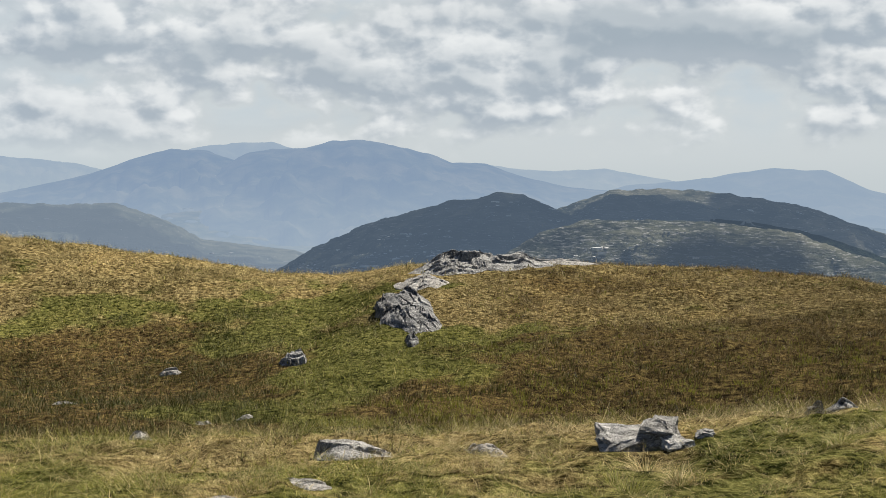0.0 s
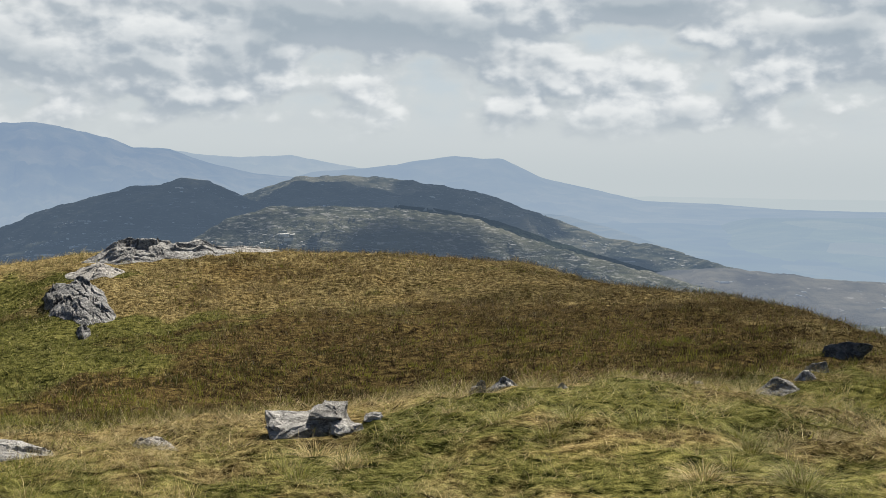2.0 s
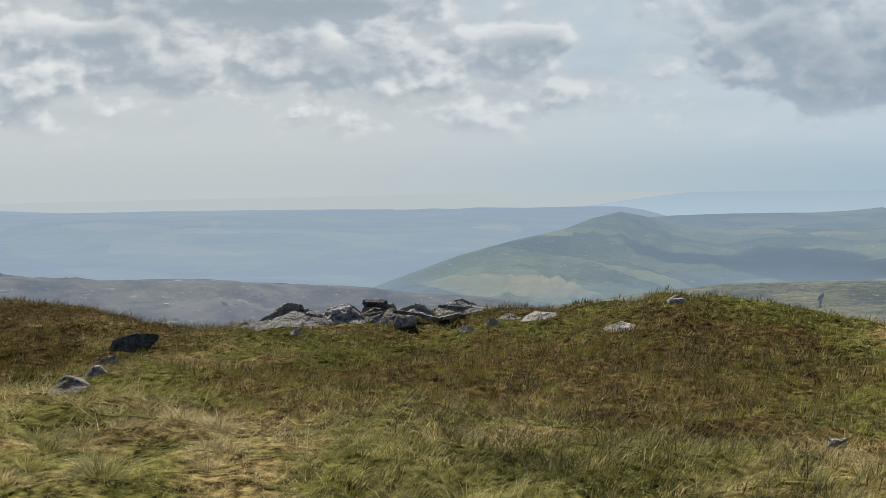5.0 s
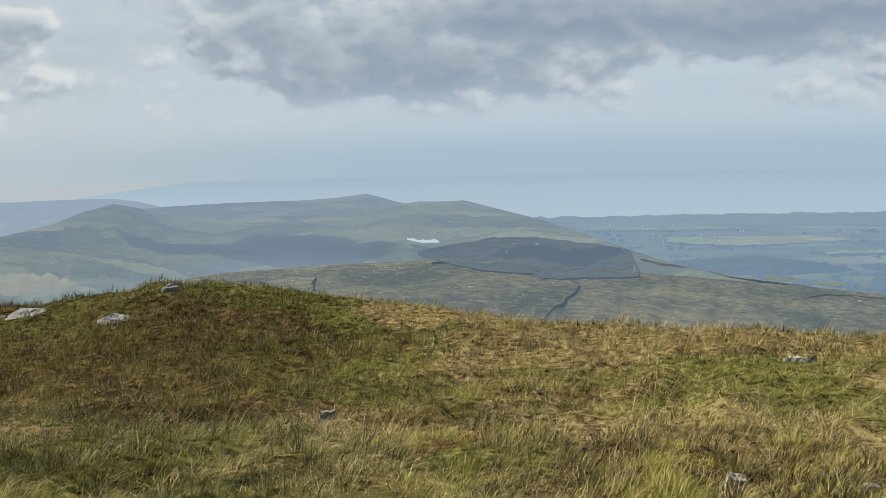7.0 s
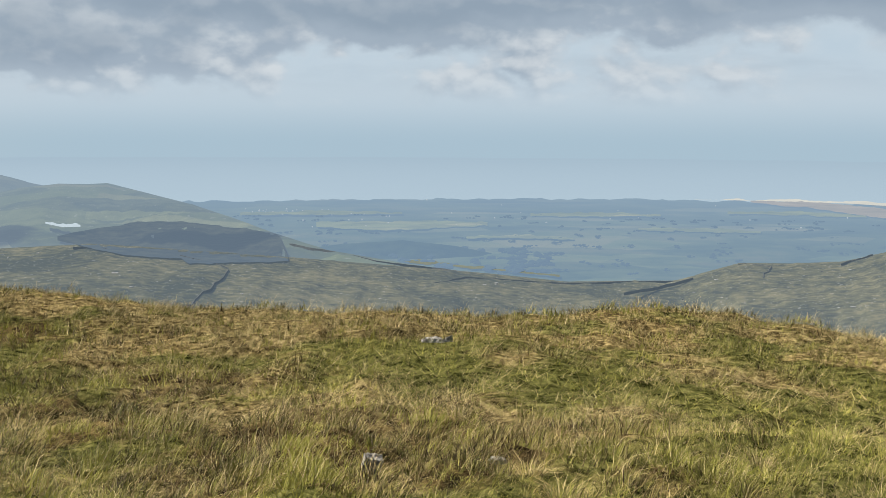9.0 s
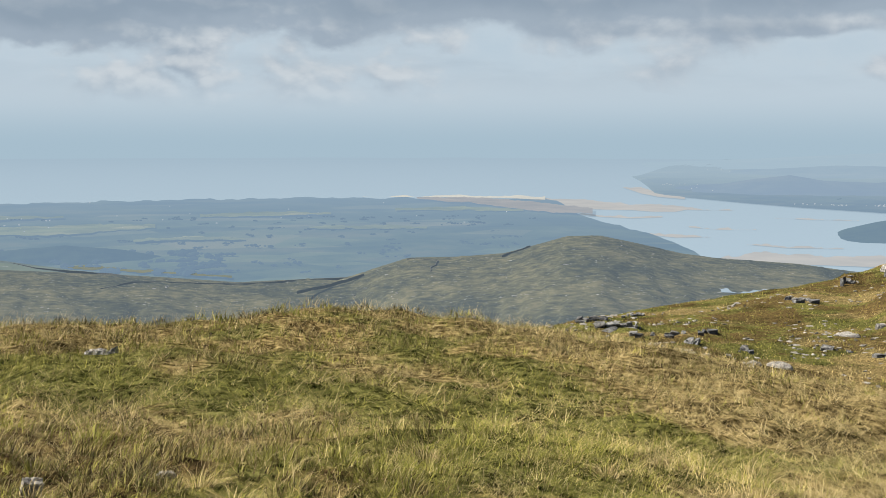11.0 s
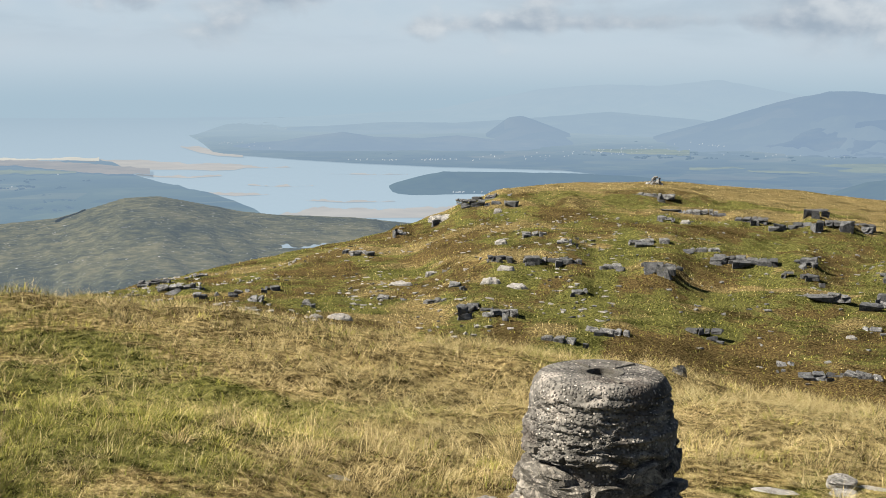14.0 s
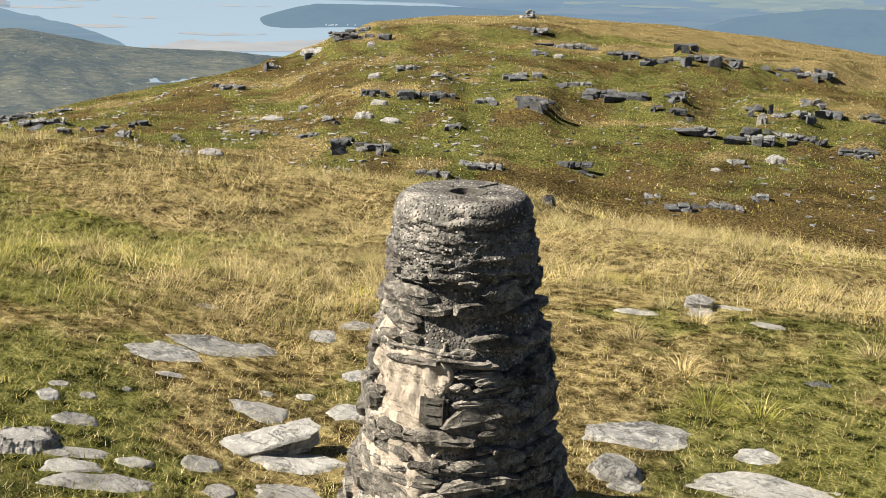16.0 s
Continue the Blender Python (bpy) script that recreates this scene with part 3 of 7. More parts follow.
def ground_z(x, y):
    """Height of the summit ground at x, y (arrays or numbers)."""
    x, y = np.asarray(x, float), np.asarray(y, float)
    r = np.clip(np.hypot(x, y), 1.5, 329)
    a = np.degrees(np.arctan2(x, y))
    fi = 1 + np.log(r / 1.5) / np.log(330 / 1.5) * (NR - 2)
    fj = np.interp(a, GA, np.arange(NA))
    i, j = np.clip(fi.astype(int), 0, NR - 2), np.clip(fj.astype(int), 0, NA - 2)
    u, v = fi - i, fj - j
    return (GZ[i, j] * (1 - u) + GZ[i + 1, j] * u) * (1 - v) + (GZ[i, j + 1] * (1 - u) + GZ[i + 1, j + 1] * u) * v


def cover_at(x, y):
    """Shares of straw, green and heather at x, y."""
    r, a = np.hypot(x, y), np.degrees(np.arctan2(x, y))
    n, n2 = fbm(x / 2.6 + 5, y / 2.6, 4), fbm(x / 0.8, y / 0.8 + 30, 3)
    a0 = a
    a = a + (fbm(x / 1.9 + 60, y / 1.9, 3) - 0.5) * 260 / np.maximum(r, 9)
    # heather behind the brow of the turf, on the slope below the outcrop
    brow = 10.6 + 0.22 * np.maximum(a - 20, 0)
    heath = ease(r, brow, brow + 1.6) * ease(-a, -36, -31) * ease(a, -10 + np.clip(r - 11, 0, 12) * 0.85, -5 + np.clip(r - 11, 0, 12) * 0.85) * (0.86 - 0.5 * ease(r, 18, 24))
    heath = np.maximum(heath, 0.75 * ease(a, 36, 46) * ease(-a, -72, -62) * ease(r, 8.4, 10.5) * (1 - 0.35 * ease(r, 15, 18)))
    heath = np.maximum(heath, 0.55 * ease(a, 56, 62) * ease(-a, -80, -70) * ease(r, 9, 11) * ease(-r, -15, -13))
    heath = np.maximum(heath, 0.26 * ease(a, 55, 70) * ease(-a, -112, -100) + 0.16 * ease(a, 58, 66) * ease(-a, -86, -76) * ease(-r, -12, -10))
    heath = np.maximum(heath, 0.85 * ease(-a, 6, 11) * ease(r, 12, 15) * ease(-r, -27, -24))
    heath = heath + (n - 0.5) * 0.9
    straw = 0.36 + 0.16 * ease(a, 62, 74) + 0.4 * np.exp(-((r - brow + 0.5) / 1.0) ** 2) * ease(-a, -45, -36) + 0.55 * ease(r, 18, 24) * ease(-a, -60, -40)
    straw = straw - 0.12 * ease(-a, -36, -28) * ease(r, 11, 13) * ease(-r, -22, -19) - 0.45 * ease(-a, 4, 9) * ease(r, 12, 14) * ease(-r, -27, -25)
    straw = straw - 0.5 * np.exp(-((a + 4.0 + (24 - r) * 0.45) / 2.2) ** 2) * ease(r, 12, 14) * ease(-r, -27, -25)
    straw = straw + 0.16 * ease(a, -6, 4) * ease(-a, -45, -34) * ease(-r, -9.0, -8.2)
    straw = straw + 0.4 * ease(a, 104, 112) * np.exp(-((r - 11.3) / 1.7) ** 2) + 0.2 * ease(a, 104, 112) * ease(r, 7.3, 8.3) - 0.25 * ease(a, 94, 102) * ease(-a, -122, -112) * ease(-r, -11.0, -9.0) + 0.12 * ease(a, 100, 106) * ease(-a, -124, -116) * ease(-r, -8, -7) - 0.22 * ease(a, 124, 130) * ease(-r, -8.2, -7)
    straw = straw - 0.3 * ease(a, 45, 55) * ease(-a, -125, -100) * ease(-r, -9.0, -7.2)
    straw = straw + 0.35 * ease(r, 15, 19) * ease(a, 1, 5) * ease(-a, -40, -34) + 0.15 * ease(a, 108, 114) * ease(r, 8, 9)
    straw = straw + 0.35 * ease(a, 103, 107) * ease(-a, -126, -120) * ease(r, 5.9, 6.6) * ease(-r, -9.0, -7.8)
    straw = straw + 0.3 * ease(a, 62, 68) * ease(-a, -90, -84) * ease(r, 11.5, 13.5)
    straw = straw + (n2 - 0.5) * 1.1 + (n - 0.5) * 1.7
    # sunny turf in front of the boulders
    sunny = ease(a, -2, 5) * ease(-a, -27, -19) * ease(-r, -9.6, -8.6)
    straw, heath = straw * (1 - 0.55 * sunny) + 0.4 * sunny, heath * (1 - 0.8 * sunny)
    a = a0
    far = ease(r, 40, 50)
    band = fbm(a / 4.5 + 3, r / 3.2, 4, 0.6)
    straw = straw * (1 - far) + far * (0.42 + 0.45 * ease(r, 106, 122) + (band - 0.5) * 2.0)
    heath = heath * (1 - far) + far * (0.36 - 0.3 * ease(r, 108, 122) + (fbm(a / 3, r / 6 + 50, 5, 0.65) - 0.5) * 1.3)
    heath = heath + 0.45 * ease(a, 128, 133) * ease(r, 40, 46) * ease(-r, -60, -52)
    f = (r > 47) & (a > 100)
    if f.any():
        af, rf, shelf, damp = a[f], r[f], np.zeros(f.sum()), np.zeros(f.sum())
        for ra, rr, rw in SHELVES:
            side = np.exp(-((af - ra) * rr / 57.3 / (0.9 * rw + 0.6)) ** 2)
            shelf = np.maximum(shelf, side * np.exp(-((rf - rr - 2.6) / 2.0) ** 2))
            damp = np.maximum(damp, side * np.exp(-((rf - rr + 1.6) / 1.8) ** 2))
        streak = fbm(af / 7 + 0.04 * rf, rf / 2.1 + 11, 4, 0.6)
        straw[f] += 0.45 * shelf - 0.6 * damp + (streak - 0.5) * 1.4 - 0.1
        heath[f] += 0.15 * damp - 0.3 * shelf + 0.1 + 0.3 * ease(fbm(af / 2 + 9, rf / 3, 4, 0.65), 0.55, 0.7)
        pale = 0.3 * ease(rf, 100, 112) + 0.7 * np.exp(-((rf - 102) / 3.0) ** 2) * ease(af, 130, 135) + 0.6 * np.exp(-((rf - 58) / 4.0) ** 2 - ((af - 121) / 2.5) ** 2)
        straw[f] += pale
        heath[f] -= 0.7 * pale
        # the trodden way up the ridge
        way = np.exp(-((af - 130.4 - 0.9 * np.sin(rf / 11)) * rf / 57.3 / 0.7) ** 2) * ease(-rf, -92, -80)
        straw[f], heath[f] = straw[f] * (1 - way), heath[f] * (1 - way)
    return np.clip(straw, 0, 1), np.clip(1 - straw, 0, 1), np.clip(heath, 0, 1)


s_, g_, h_ = cover_at(GX, GY)
ground = sheet("ground", GX, GY, GZ, TURF, np.stack([s_, g_, h_, np.ones_like(s_)], -1))
tagged(ground, "tussocky moorland ground of straw grass, green turf and heather", "ground", kind="structure")

# ---- sea, coastal plain and the far land ----
BARE = []
SEA = EYE - 150.0


def polar(r, az):
    return r * np.sin(np.radians(az)), r * np.cos(np.radians(az))


BLOCKS = []
for _k in range(14):
    _rs, _bm = np.random.RandomState(_k + 40), bmesh.new()
    for _v in np.concatenate([_rs.uniform(-0.5, 0.5, (4, 3)), np.sign(_rs.uniform(-1, 1, (6, 3))) * _rs.uniform(0.3, 0.5, (6, 3))]):
        _bm.verts.new(_v)
    bmesh.ops.convex_hull(_bm, input=_bm.verts[:])
    bmesh.ops.delete(_bm, geom=[v for v in _bm.verts if not v.link_faces], context="VERTS")
    bmesh.ops.triangulate(_bm, faces=_bm.faces[:])
    _bm.verts.index_update()
    BLOCKS.append((np.array([v.co[:] for v in _bm.verts]), np.array([[v.index for v in f.verts] for f in _bm.faces])))
    _bm.free()


def strew(name, x, y, z, yaw, size, rs):
    """Many angular blocks at given places, as one mesh."""
    verts, faces, base = [], [], 0
    for k in range(len(x)):
        v, f = BLOCKS[rs.randint(14)]
        q = v * size[k]
        c, s_ = math.cos(yaw[k]), math.sin(yaw[k])
        verts.append(np.stack([q[:, 0] * c - q[:, 1] * s_ + x[k], q[:, 0] * s_ + q[:, 1] * c + y[k], q[:, 2] + z[k]], -1))
        faces.append(f + base)
        base += len(v)
    me = bpy.data.meshes.new(name)
    me.from_pydata(np.concatenate(verts).tolist(), [], np.concatenate(faces).tolist())
    return me


HILLS = {}


def hill(name, label, crest, r, near, mat, el_foot=None, rough=0.5, seed=0.0, na=280, nt=27, back=0.4, lump=60.0, category="hill", gain=0.55, power=1.0, ledge=0.0, crags=0, crag_size=1.0, crag_mat=None):
    """A range with the skyline crest (heading, height angle) at distance r, rising from near and falling behind."""
    c = tab(crest)
    A = np.linspace(c[0, 0] - 4, c[-1, 0] + 4, na)
    t = np.linspace(-1, back, nt)
    A, T = np.meshgrid(A, t)
    r = look_up(tab(r), A) if isinstance(r, str) else np.full_like(A, r)
    near = r * (near / r.max()) if np.ptp(r) else near
    ze = EYE + r * np.tan(np.radians(look_up(c, A)))
    zf = SEA - 1 if el_foot is None else EYE + near * np.tan(np.radians(el_foot))
    flank = ease(A, c[0, 0] - 4, c[0, 0]) * ease(-A, -c[-1, 0] - 4, -c[-1, 0])
    ze = np.minimum(ze, ze * flank + (SEA - 6) * (1 - flank))
    zf = np.minimum(zf * flank + (SEA - 6) * (1 - flank), ze - 1)
    k = max(3, na // 12)
    pad = np.pad(ze[0], k, mode="edge")
    low = np.convolve(pad, np.ones(2 * k + 1) / (2 * k + 1), mode="valid")[None, :]
    ze = np.where(T < 0, np.minimum(low, ze) + (ze - np.minimum(low, ze)) * ease(T, -0.45, 0.0), ze)
    R = r + (r - near) * T
    h = np.where(T < 0, (1 + T) ** power, 1 - (T / back) ** 2 * 0.8)
    x, y = polar(R, A)
    w = 1 - np.exp(-np.abs(T) * 6)
    n = fbm(x / lump + seed, y / lump + seed * 2, 6, gain) - 0.5
    z = zf + (ze - zf) * h + n * w * rough * np.minimum(np.maximum(ze - zf, 0), r * 0.06)
    z = np.minimum(z, EYE + R * np.tan(np.radians(look_up(c, A) - 0.02 * 0)) + 0 * z)
    if ledge:
        q = z / ledge + 1.5 * fbm(x / 150, y / 150, 3)
        z = z + ledge * 0.8 * w * (ease(q % 1.0, 0.3, 0.62) - (q % 1.0))
    fine = (fbm(A * 2.2 + seed, T * 0 + seed, 6, 0.6) - 0.5) * r * (0.004 if ledge else 0.0012) * np.exp(-np.abs(T) * 14)
    ob = sheet(name, x, y, z + fine, mat)
    HILLS[name] = (A[0], R, z + fine)
    if crags:
        rs = np.random.RandomState(int(seed * 7) + 5)
        i, j = rs.randint(0, nt, crags * 5), rs.randint(0, na, crags * 5)
        px, py, pz = x[i, j], y[i, j], (z + fine)[i, j]
        ok = (T[i, j] < -0.05) & (T[i, j] > -0.92) & (flank[i, j] > 0.95)
        ok &= fbm(px / 60 + seed, pz / 7 + py / 130, 4, 0.6) > 0.53
        ok = np.flatnonzero(ok)[:crags]
        w = r[i[ok], j[ok]] * crag_size * 0.0009 * np.exp(rs.normal(0.1, 0.6, len(ok)))
        yaw = np.radians(-A[i[ok], j[ok]] + rs.normal(0, 14, len(ok)))
        size = np.stack([w * rs.uniform(0.9, 2.8, len(ok)), w * rs.uniform(0.8, 1.6, len(ok)), w * rs.uniform(0.35, 0.8, len(ok))], -1)
        me = strew("fell_rocks", px[ok] + rs.normal(0, 1, len(ok)) * w, py[ok] + rs.normal(0, 1, len(ok)) * w, pz[ok], yaw, size, rs)
        me.materials.append(crag_mat)
        tagged(new("fell_rocks", me), "grey rocks and ledges strewn over a " + label.split(",")[0].split(" with ")[0].split(" banded")[0], "rocks", kind="stuff")
    return tagged(ob, label, category, kind="structure")


def flat(name, inner, outer, z, mat, label, cat, na=160, nr=30, swell=0.0):
    """A level sheet between two distances that vary with the heading."""
    i, o = tab(inner), tab(outer)
    A, T = np.meshgrid(np.linspace(i[0, 0], i[-1, 0], na), np.linspace(0, 1, nr))
    wob = 1 + (fbm(A * 2.1, A * 0 + 3, 4) - 0.5) * 0.05
    r0, r1 = look_up(i, A), look_up(o, A) * wob
    R = r0 * (np.maximum(r1, r0 * 1.001) / r0) ** T
    x, y = polar(R, A)
    zz = z + swell * (fbm(x / 160, y / 160, 4) - 0.2) * np.sin(np.pi * T) ** 0.5
    return tagged(sheet(name, x, y, zz, mat), label, cat, kind="structure")


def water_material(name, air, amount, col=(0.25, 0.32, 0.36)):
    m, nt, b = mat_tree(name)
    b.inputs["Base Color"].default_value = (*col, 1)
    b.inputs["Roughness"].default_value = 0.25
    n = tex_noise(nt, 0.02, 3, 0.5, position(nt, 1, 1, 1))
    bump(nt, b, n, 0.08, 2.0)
    # Haze and pale sheen are painted on the water as emission.
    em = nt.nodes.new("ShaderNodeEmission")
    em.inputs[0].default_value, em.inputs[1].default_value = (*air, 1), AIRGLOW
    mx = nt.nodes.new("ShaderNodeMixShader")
    painted_haze_share(nt, mx.inputs[0], amount)
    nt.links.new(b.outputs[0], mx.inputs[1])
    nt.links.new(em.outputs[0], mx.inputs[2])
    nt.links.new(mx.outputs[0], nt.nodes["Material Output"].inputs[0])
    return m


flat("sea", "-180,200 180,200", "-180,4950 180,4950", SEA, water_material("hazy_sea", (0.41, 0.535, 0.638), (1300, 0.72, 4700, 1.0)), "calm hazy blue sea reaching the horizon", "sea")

# The colour after the stops is haze, painted over each range as emission.
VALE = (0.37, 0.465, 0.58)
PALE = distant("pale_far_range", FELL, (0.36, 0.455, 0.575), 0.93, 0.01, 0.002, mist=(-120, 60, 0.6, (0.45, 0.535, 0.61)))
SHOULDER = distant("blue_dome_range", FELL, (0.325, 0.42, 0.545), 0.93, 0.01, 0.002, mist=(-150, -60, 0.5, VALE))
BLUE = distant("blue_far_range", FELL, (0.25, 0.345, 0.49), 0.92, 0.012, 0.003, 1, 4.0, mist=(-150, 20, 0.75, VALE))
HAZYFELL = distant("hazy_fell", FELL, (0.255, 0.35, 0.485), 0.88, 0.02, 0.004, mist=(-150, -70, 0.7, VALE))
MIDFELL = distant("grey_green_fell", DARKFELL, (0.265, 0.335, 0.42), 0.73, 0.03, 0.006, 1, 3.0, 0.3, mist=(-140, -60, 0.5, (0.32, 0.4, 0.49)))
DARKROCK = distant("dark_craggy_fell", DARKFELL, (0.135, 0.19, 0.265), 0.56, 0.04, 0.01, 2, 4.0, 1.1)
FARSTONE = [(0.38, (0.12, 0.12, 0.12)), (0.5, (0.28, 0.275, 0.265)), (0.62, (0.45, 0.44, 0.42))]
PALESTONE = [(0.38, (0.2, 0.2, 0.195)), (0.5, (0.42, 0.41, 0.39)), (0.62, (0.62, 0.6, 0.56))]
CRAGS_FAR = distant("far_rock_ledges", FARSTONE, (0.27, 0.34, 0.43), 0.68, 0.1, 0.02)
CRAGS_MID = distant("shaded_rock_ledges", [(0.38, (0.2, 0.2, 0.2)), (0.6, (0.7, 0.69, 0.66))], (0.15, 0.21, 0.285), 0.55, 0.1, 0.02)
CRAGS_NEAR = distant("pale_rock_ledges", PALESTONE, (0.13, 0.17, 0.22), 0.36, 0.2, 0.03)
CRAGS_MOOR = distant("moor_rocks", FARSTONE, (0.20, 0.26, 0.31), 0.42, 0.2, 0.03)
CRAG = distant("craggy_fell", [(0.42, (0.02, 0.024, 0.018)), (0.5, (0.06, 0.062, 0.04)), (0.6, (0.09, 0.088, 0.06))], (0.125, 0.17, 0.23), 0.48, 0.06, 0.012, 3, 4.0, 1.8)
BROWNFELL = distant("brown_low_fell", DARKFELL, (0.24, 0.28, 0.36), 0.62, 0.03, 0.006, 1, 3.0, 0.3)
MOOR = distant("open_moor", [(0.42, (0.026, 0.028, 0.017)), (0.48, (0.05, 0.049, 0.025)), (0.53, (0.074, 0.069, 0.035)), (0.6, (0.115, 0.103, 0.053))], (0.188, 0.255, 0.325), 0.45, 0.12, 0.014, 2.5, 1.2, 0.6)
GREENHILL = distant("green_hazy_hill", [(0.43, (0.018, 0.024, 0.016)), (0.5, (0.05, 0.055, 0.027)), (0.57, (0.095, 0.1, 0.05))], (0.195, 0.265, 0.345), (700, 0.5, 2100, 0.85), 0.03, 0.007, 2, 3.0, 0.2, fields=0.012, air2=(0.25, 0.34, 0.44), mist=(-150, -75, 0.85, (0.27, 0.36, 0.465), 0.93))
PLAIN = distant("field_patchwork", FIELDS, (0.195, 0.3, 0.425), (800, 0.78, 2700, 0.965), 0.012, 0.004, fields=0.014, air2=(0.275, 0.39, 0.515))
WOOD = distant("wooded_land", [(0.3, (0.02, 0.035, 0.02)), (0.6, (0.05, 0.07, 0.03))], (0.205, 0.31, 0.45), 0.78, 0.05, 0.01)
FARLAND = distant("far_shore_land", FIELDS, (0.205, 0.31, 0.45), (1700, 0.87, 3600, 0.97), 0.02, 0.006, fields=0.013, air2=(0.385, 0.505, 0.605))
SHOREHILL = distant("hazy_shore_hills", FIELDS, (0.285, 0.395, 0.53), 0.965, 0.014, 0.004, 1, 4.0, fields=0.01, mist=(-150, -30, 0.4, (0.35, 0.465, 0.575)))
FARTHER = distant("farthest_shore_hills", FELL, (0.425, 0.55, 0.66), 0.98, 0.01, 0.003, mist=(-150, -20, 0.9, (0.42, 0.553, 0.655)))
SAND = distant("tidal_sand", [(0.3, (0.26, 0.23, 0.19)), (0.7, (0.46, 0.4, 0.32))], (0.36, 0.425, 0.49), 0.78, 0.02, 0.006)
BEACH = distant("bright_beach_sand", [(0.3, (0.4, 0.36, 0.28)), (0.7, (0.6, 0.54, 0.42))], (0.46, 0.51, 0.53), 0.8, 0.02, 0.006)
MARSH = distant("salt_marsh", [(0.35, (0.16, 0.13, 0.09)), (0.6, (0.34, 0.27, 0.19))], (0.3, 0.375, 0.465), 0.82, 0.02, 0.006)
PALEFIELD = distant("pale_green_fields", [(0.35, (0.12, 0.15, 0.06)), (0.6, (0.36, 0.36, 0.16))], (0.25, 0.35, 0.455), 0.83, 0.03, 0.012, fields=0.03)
LUSH = distant("lush_meadow", [(0.35, (0.06, 0.065, 0.028)), (0.6, (0.13, 0.125, 0.055))], (0.19, 0.25, 0.3), 0.58, 0.05, 0.012)
CONIFER = distant("conifer_plantation", [(0.4, (0.008, 0.012, 0.009)), (0.6, (0.035, 0.045, 0.028))], (0.105, 0.15, 0.21), 0.5, 0.15, 0.02, 1, 5.0)
# Dark tones that stand in for a cloud's shade on the hill.
SHADE_PATCH = distant("painted_cloud_shade", [(0.4, (0.012, 0.013, 0.01)), (0.6, (0.05, 0.052, 0.032))], (0.172, 0.238, 0.315), 0.74, 0.08, 0.02)

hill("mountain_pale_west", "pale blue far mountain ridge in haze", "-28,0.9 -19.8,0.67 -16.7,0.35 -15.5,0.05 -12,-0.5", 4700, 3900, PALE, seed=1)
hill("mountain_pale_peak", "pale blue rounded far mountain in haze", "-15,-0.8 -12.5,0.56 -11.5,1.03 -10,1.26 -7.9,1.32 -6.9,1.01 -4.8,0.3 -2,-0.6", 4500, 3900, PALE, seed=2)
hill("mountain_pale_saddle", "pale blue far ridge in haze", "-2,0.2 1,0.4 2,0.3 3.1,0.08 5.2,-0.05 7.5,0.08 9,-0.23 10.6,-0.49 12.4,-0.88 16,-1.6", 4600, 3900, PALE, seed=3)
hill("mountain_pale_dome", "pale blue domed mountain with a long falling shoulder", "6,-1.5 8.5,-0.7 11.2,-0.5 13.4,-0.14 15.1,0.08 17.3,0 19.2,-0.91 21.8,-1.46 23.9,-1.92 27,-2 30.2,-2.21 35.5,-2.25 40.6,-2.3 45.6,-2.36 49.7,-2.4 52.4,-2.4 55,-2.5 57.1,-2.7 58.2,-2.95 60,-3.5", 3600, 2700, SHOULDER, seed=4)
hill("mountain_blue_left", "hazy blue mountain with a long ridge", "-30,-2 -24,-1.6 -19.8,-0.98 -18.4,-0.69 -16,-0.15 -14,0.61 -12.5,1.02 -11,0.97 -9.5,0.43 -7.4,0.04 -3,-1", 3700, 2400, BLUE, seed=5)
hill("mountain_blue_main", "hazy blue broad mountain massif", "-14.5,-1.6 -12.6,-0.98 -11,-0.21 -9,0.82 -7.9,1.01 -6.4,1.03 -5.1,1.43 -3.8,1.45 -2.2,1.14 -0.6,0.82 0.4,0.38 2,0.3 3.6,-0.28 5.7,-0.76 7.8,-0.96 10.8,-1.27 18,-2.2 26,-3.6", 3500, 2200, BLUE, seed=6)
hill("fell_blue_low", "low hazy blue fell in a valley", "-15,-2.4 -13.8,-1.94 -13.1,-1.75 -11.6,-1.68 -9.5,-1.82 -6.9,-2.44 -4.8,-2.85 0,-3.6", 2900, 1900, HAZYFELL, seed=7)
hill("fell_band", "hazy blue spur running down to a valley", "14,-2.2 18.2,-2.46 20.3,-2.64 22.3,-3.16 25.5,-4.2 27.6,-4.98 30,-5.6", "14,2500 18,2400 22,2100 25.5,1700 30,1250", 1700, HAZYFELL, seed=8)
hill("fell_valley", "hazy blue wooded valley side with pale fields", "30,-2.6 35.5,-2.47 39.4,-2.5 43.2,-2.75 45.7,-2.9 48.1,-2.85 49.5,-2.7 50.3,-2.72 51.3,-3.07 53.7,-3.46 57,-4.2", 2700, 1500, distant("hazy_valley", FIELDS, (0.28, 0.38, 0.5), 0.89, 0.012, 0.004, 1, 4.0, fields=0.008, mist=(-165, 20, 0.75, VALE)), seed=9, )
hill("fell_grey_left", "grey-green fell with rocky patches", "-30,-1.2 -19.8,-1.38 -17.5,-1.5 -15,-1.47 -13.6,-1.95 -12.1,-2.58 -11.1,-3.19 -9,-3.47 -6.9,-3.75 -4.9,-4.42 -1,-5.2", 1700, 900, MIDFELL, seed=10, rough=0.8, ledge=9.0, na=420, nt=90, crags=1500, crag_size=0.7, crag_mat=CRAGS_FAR)
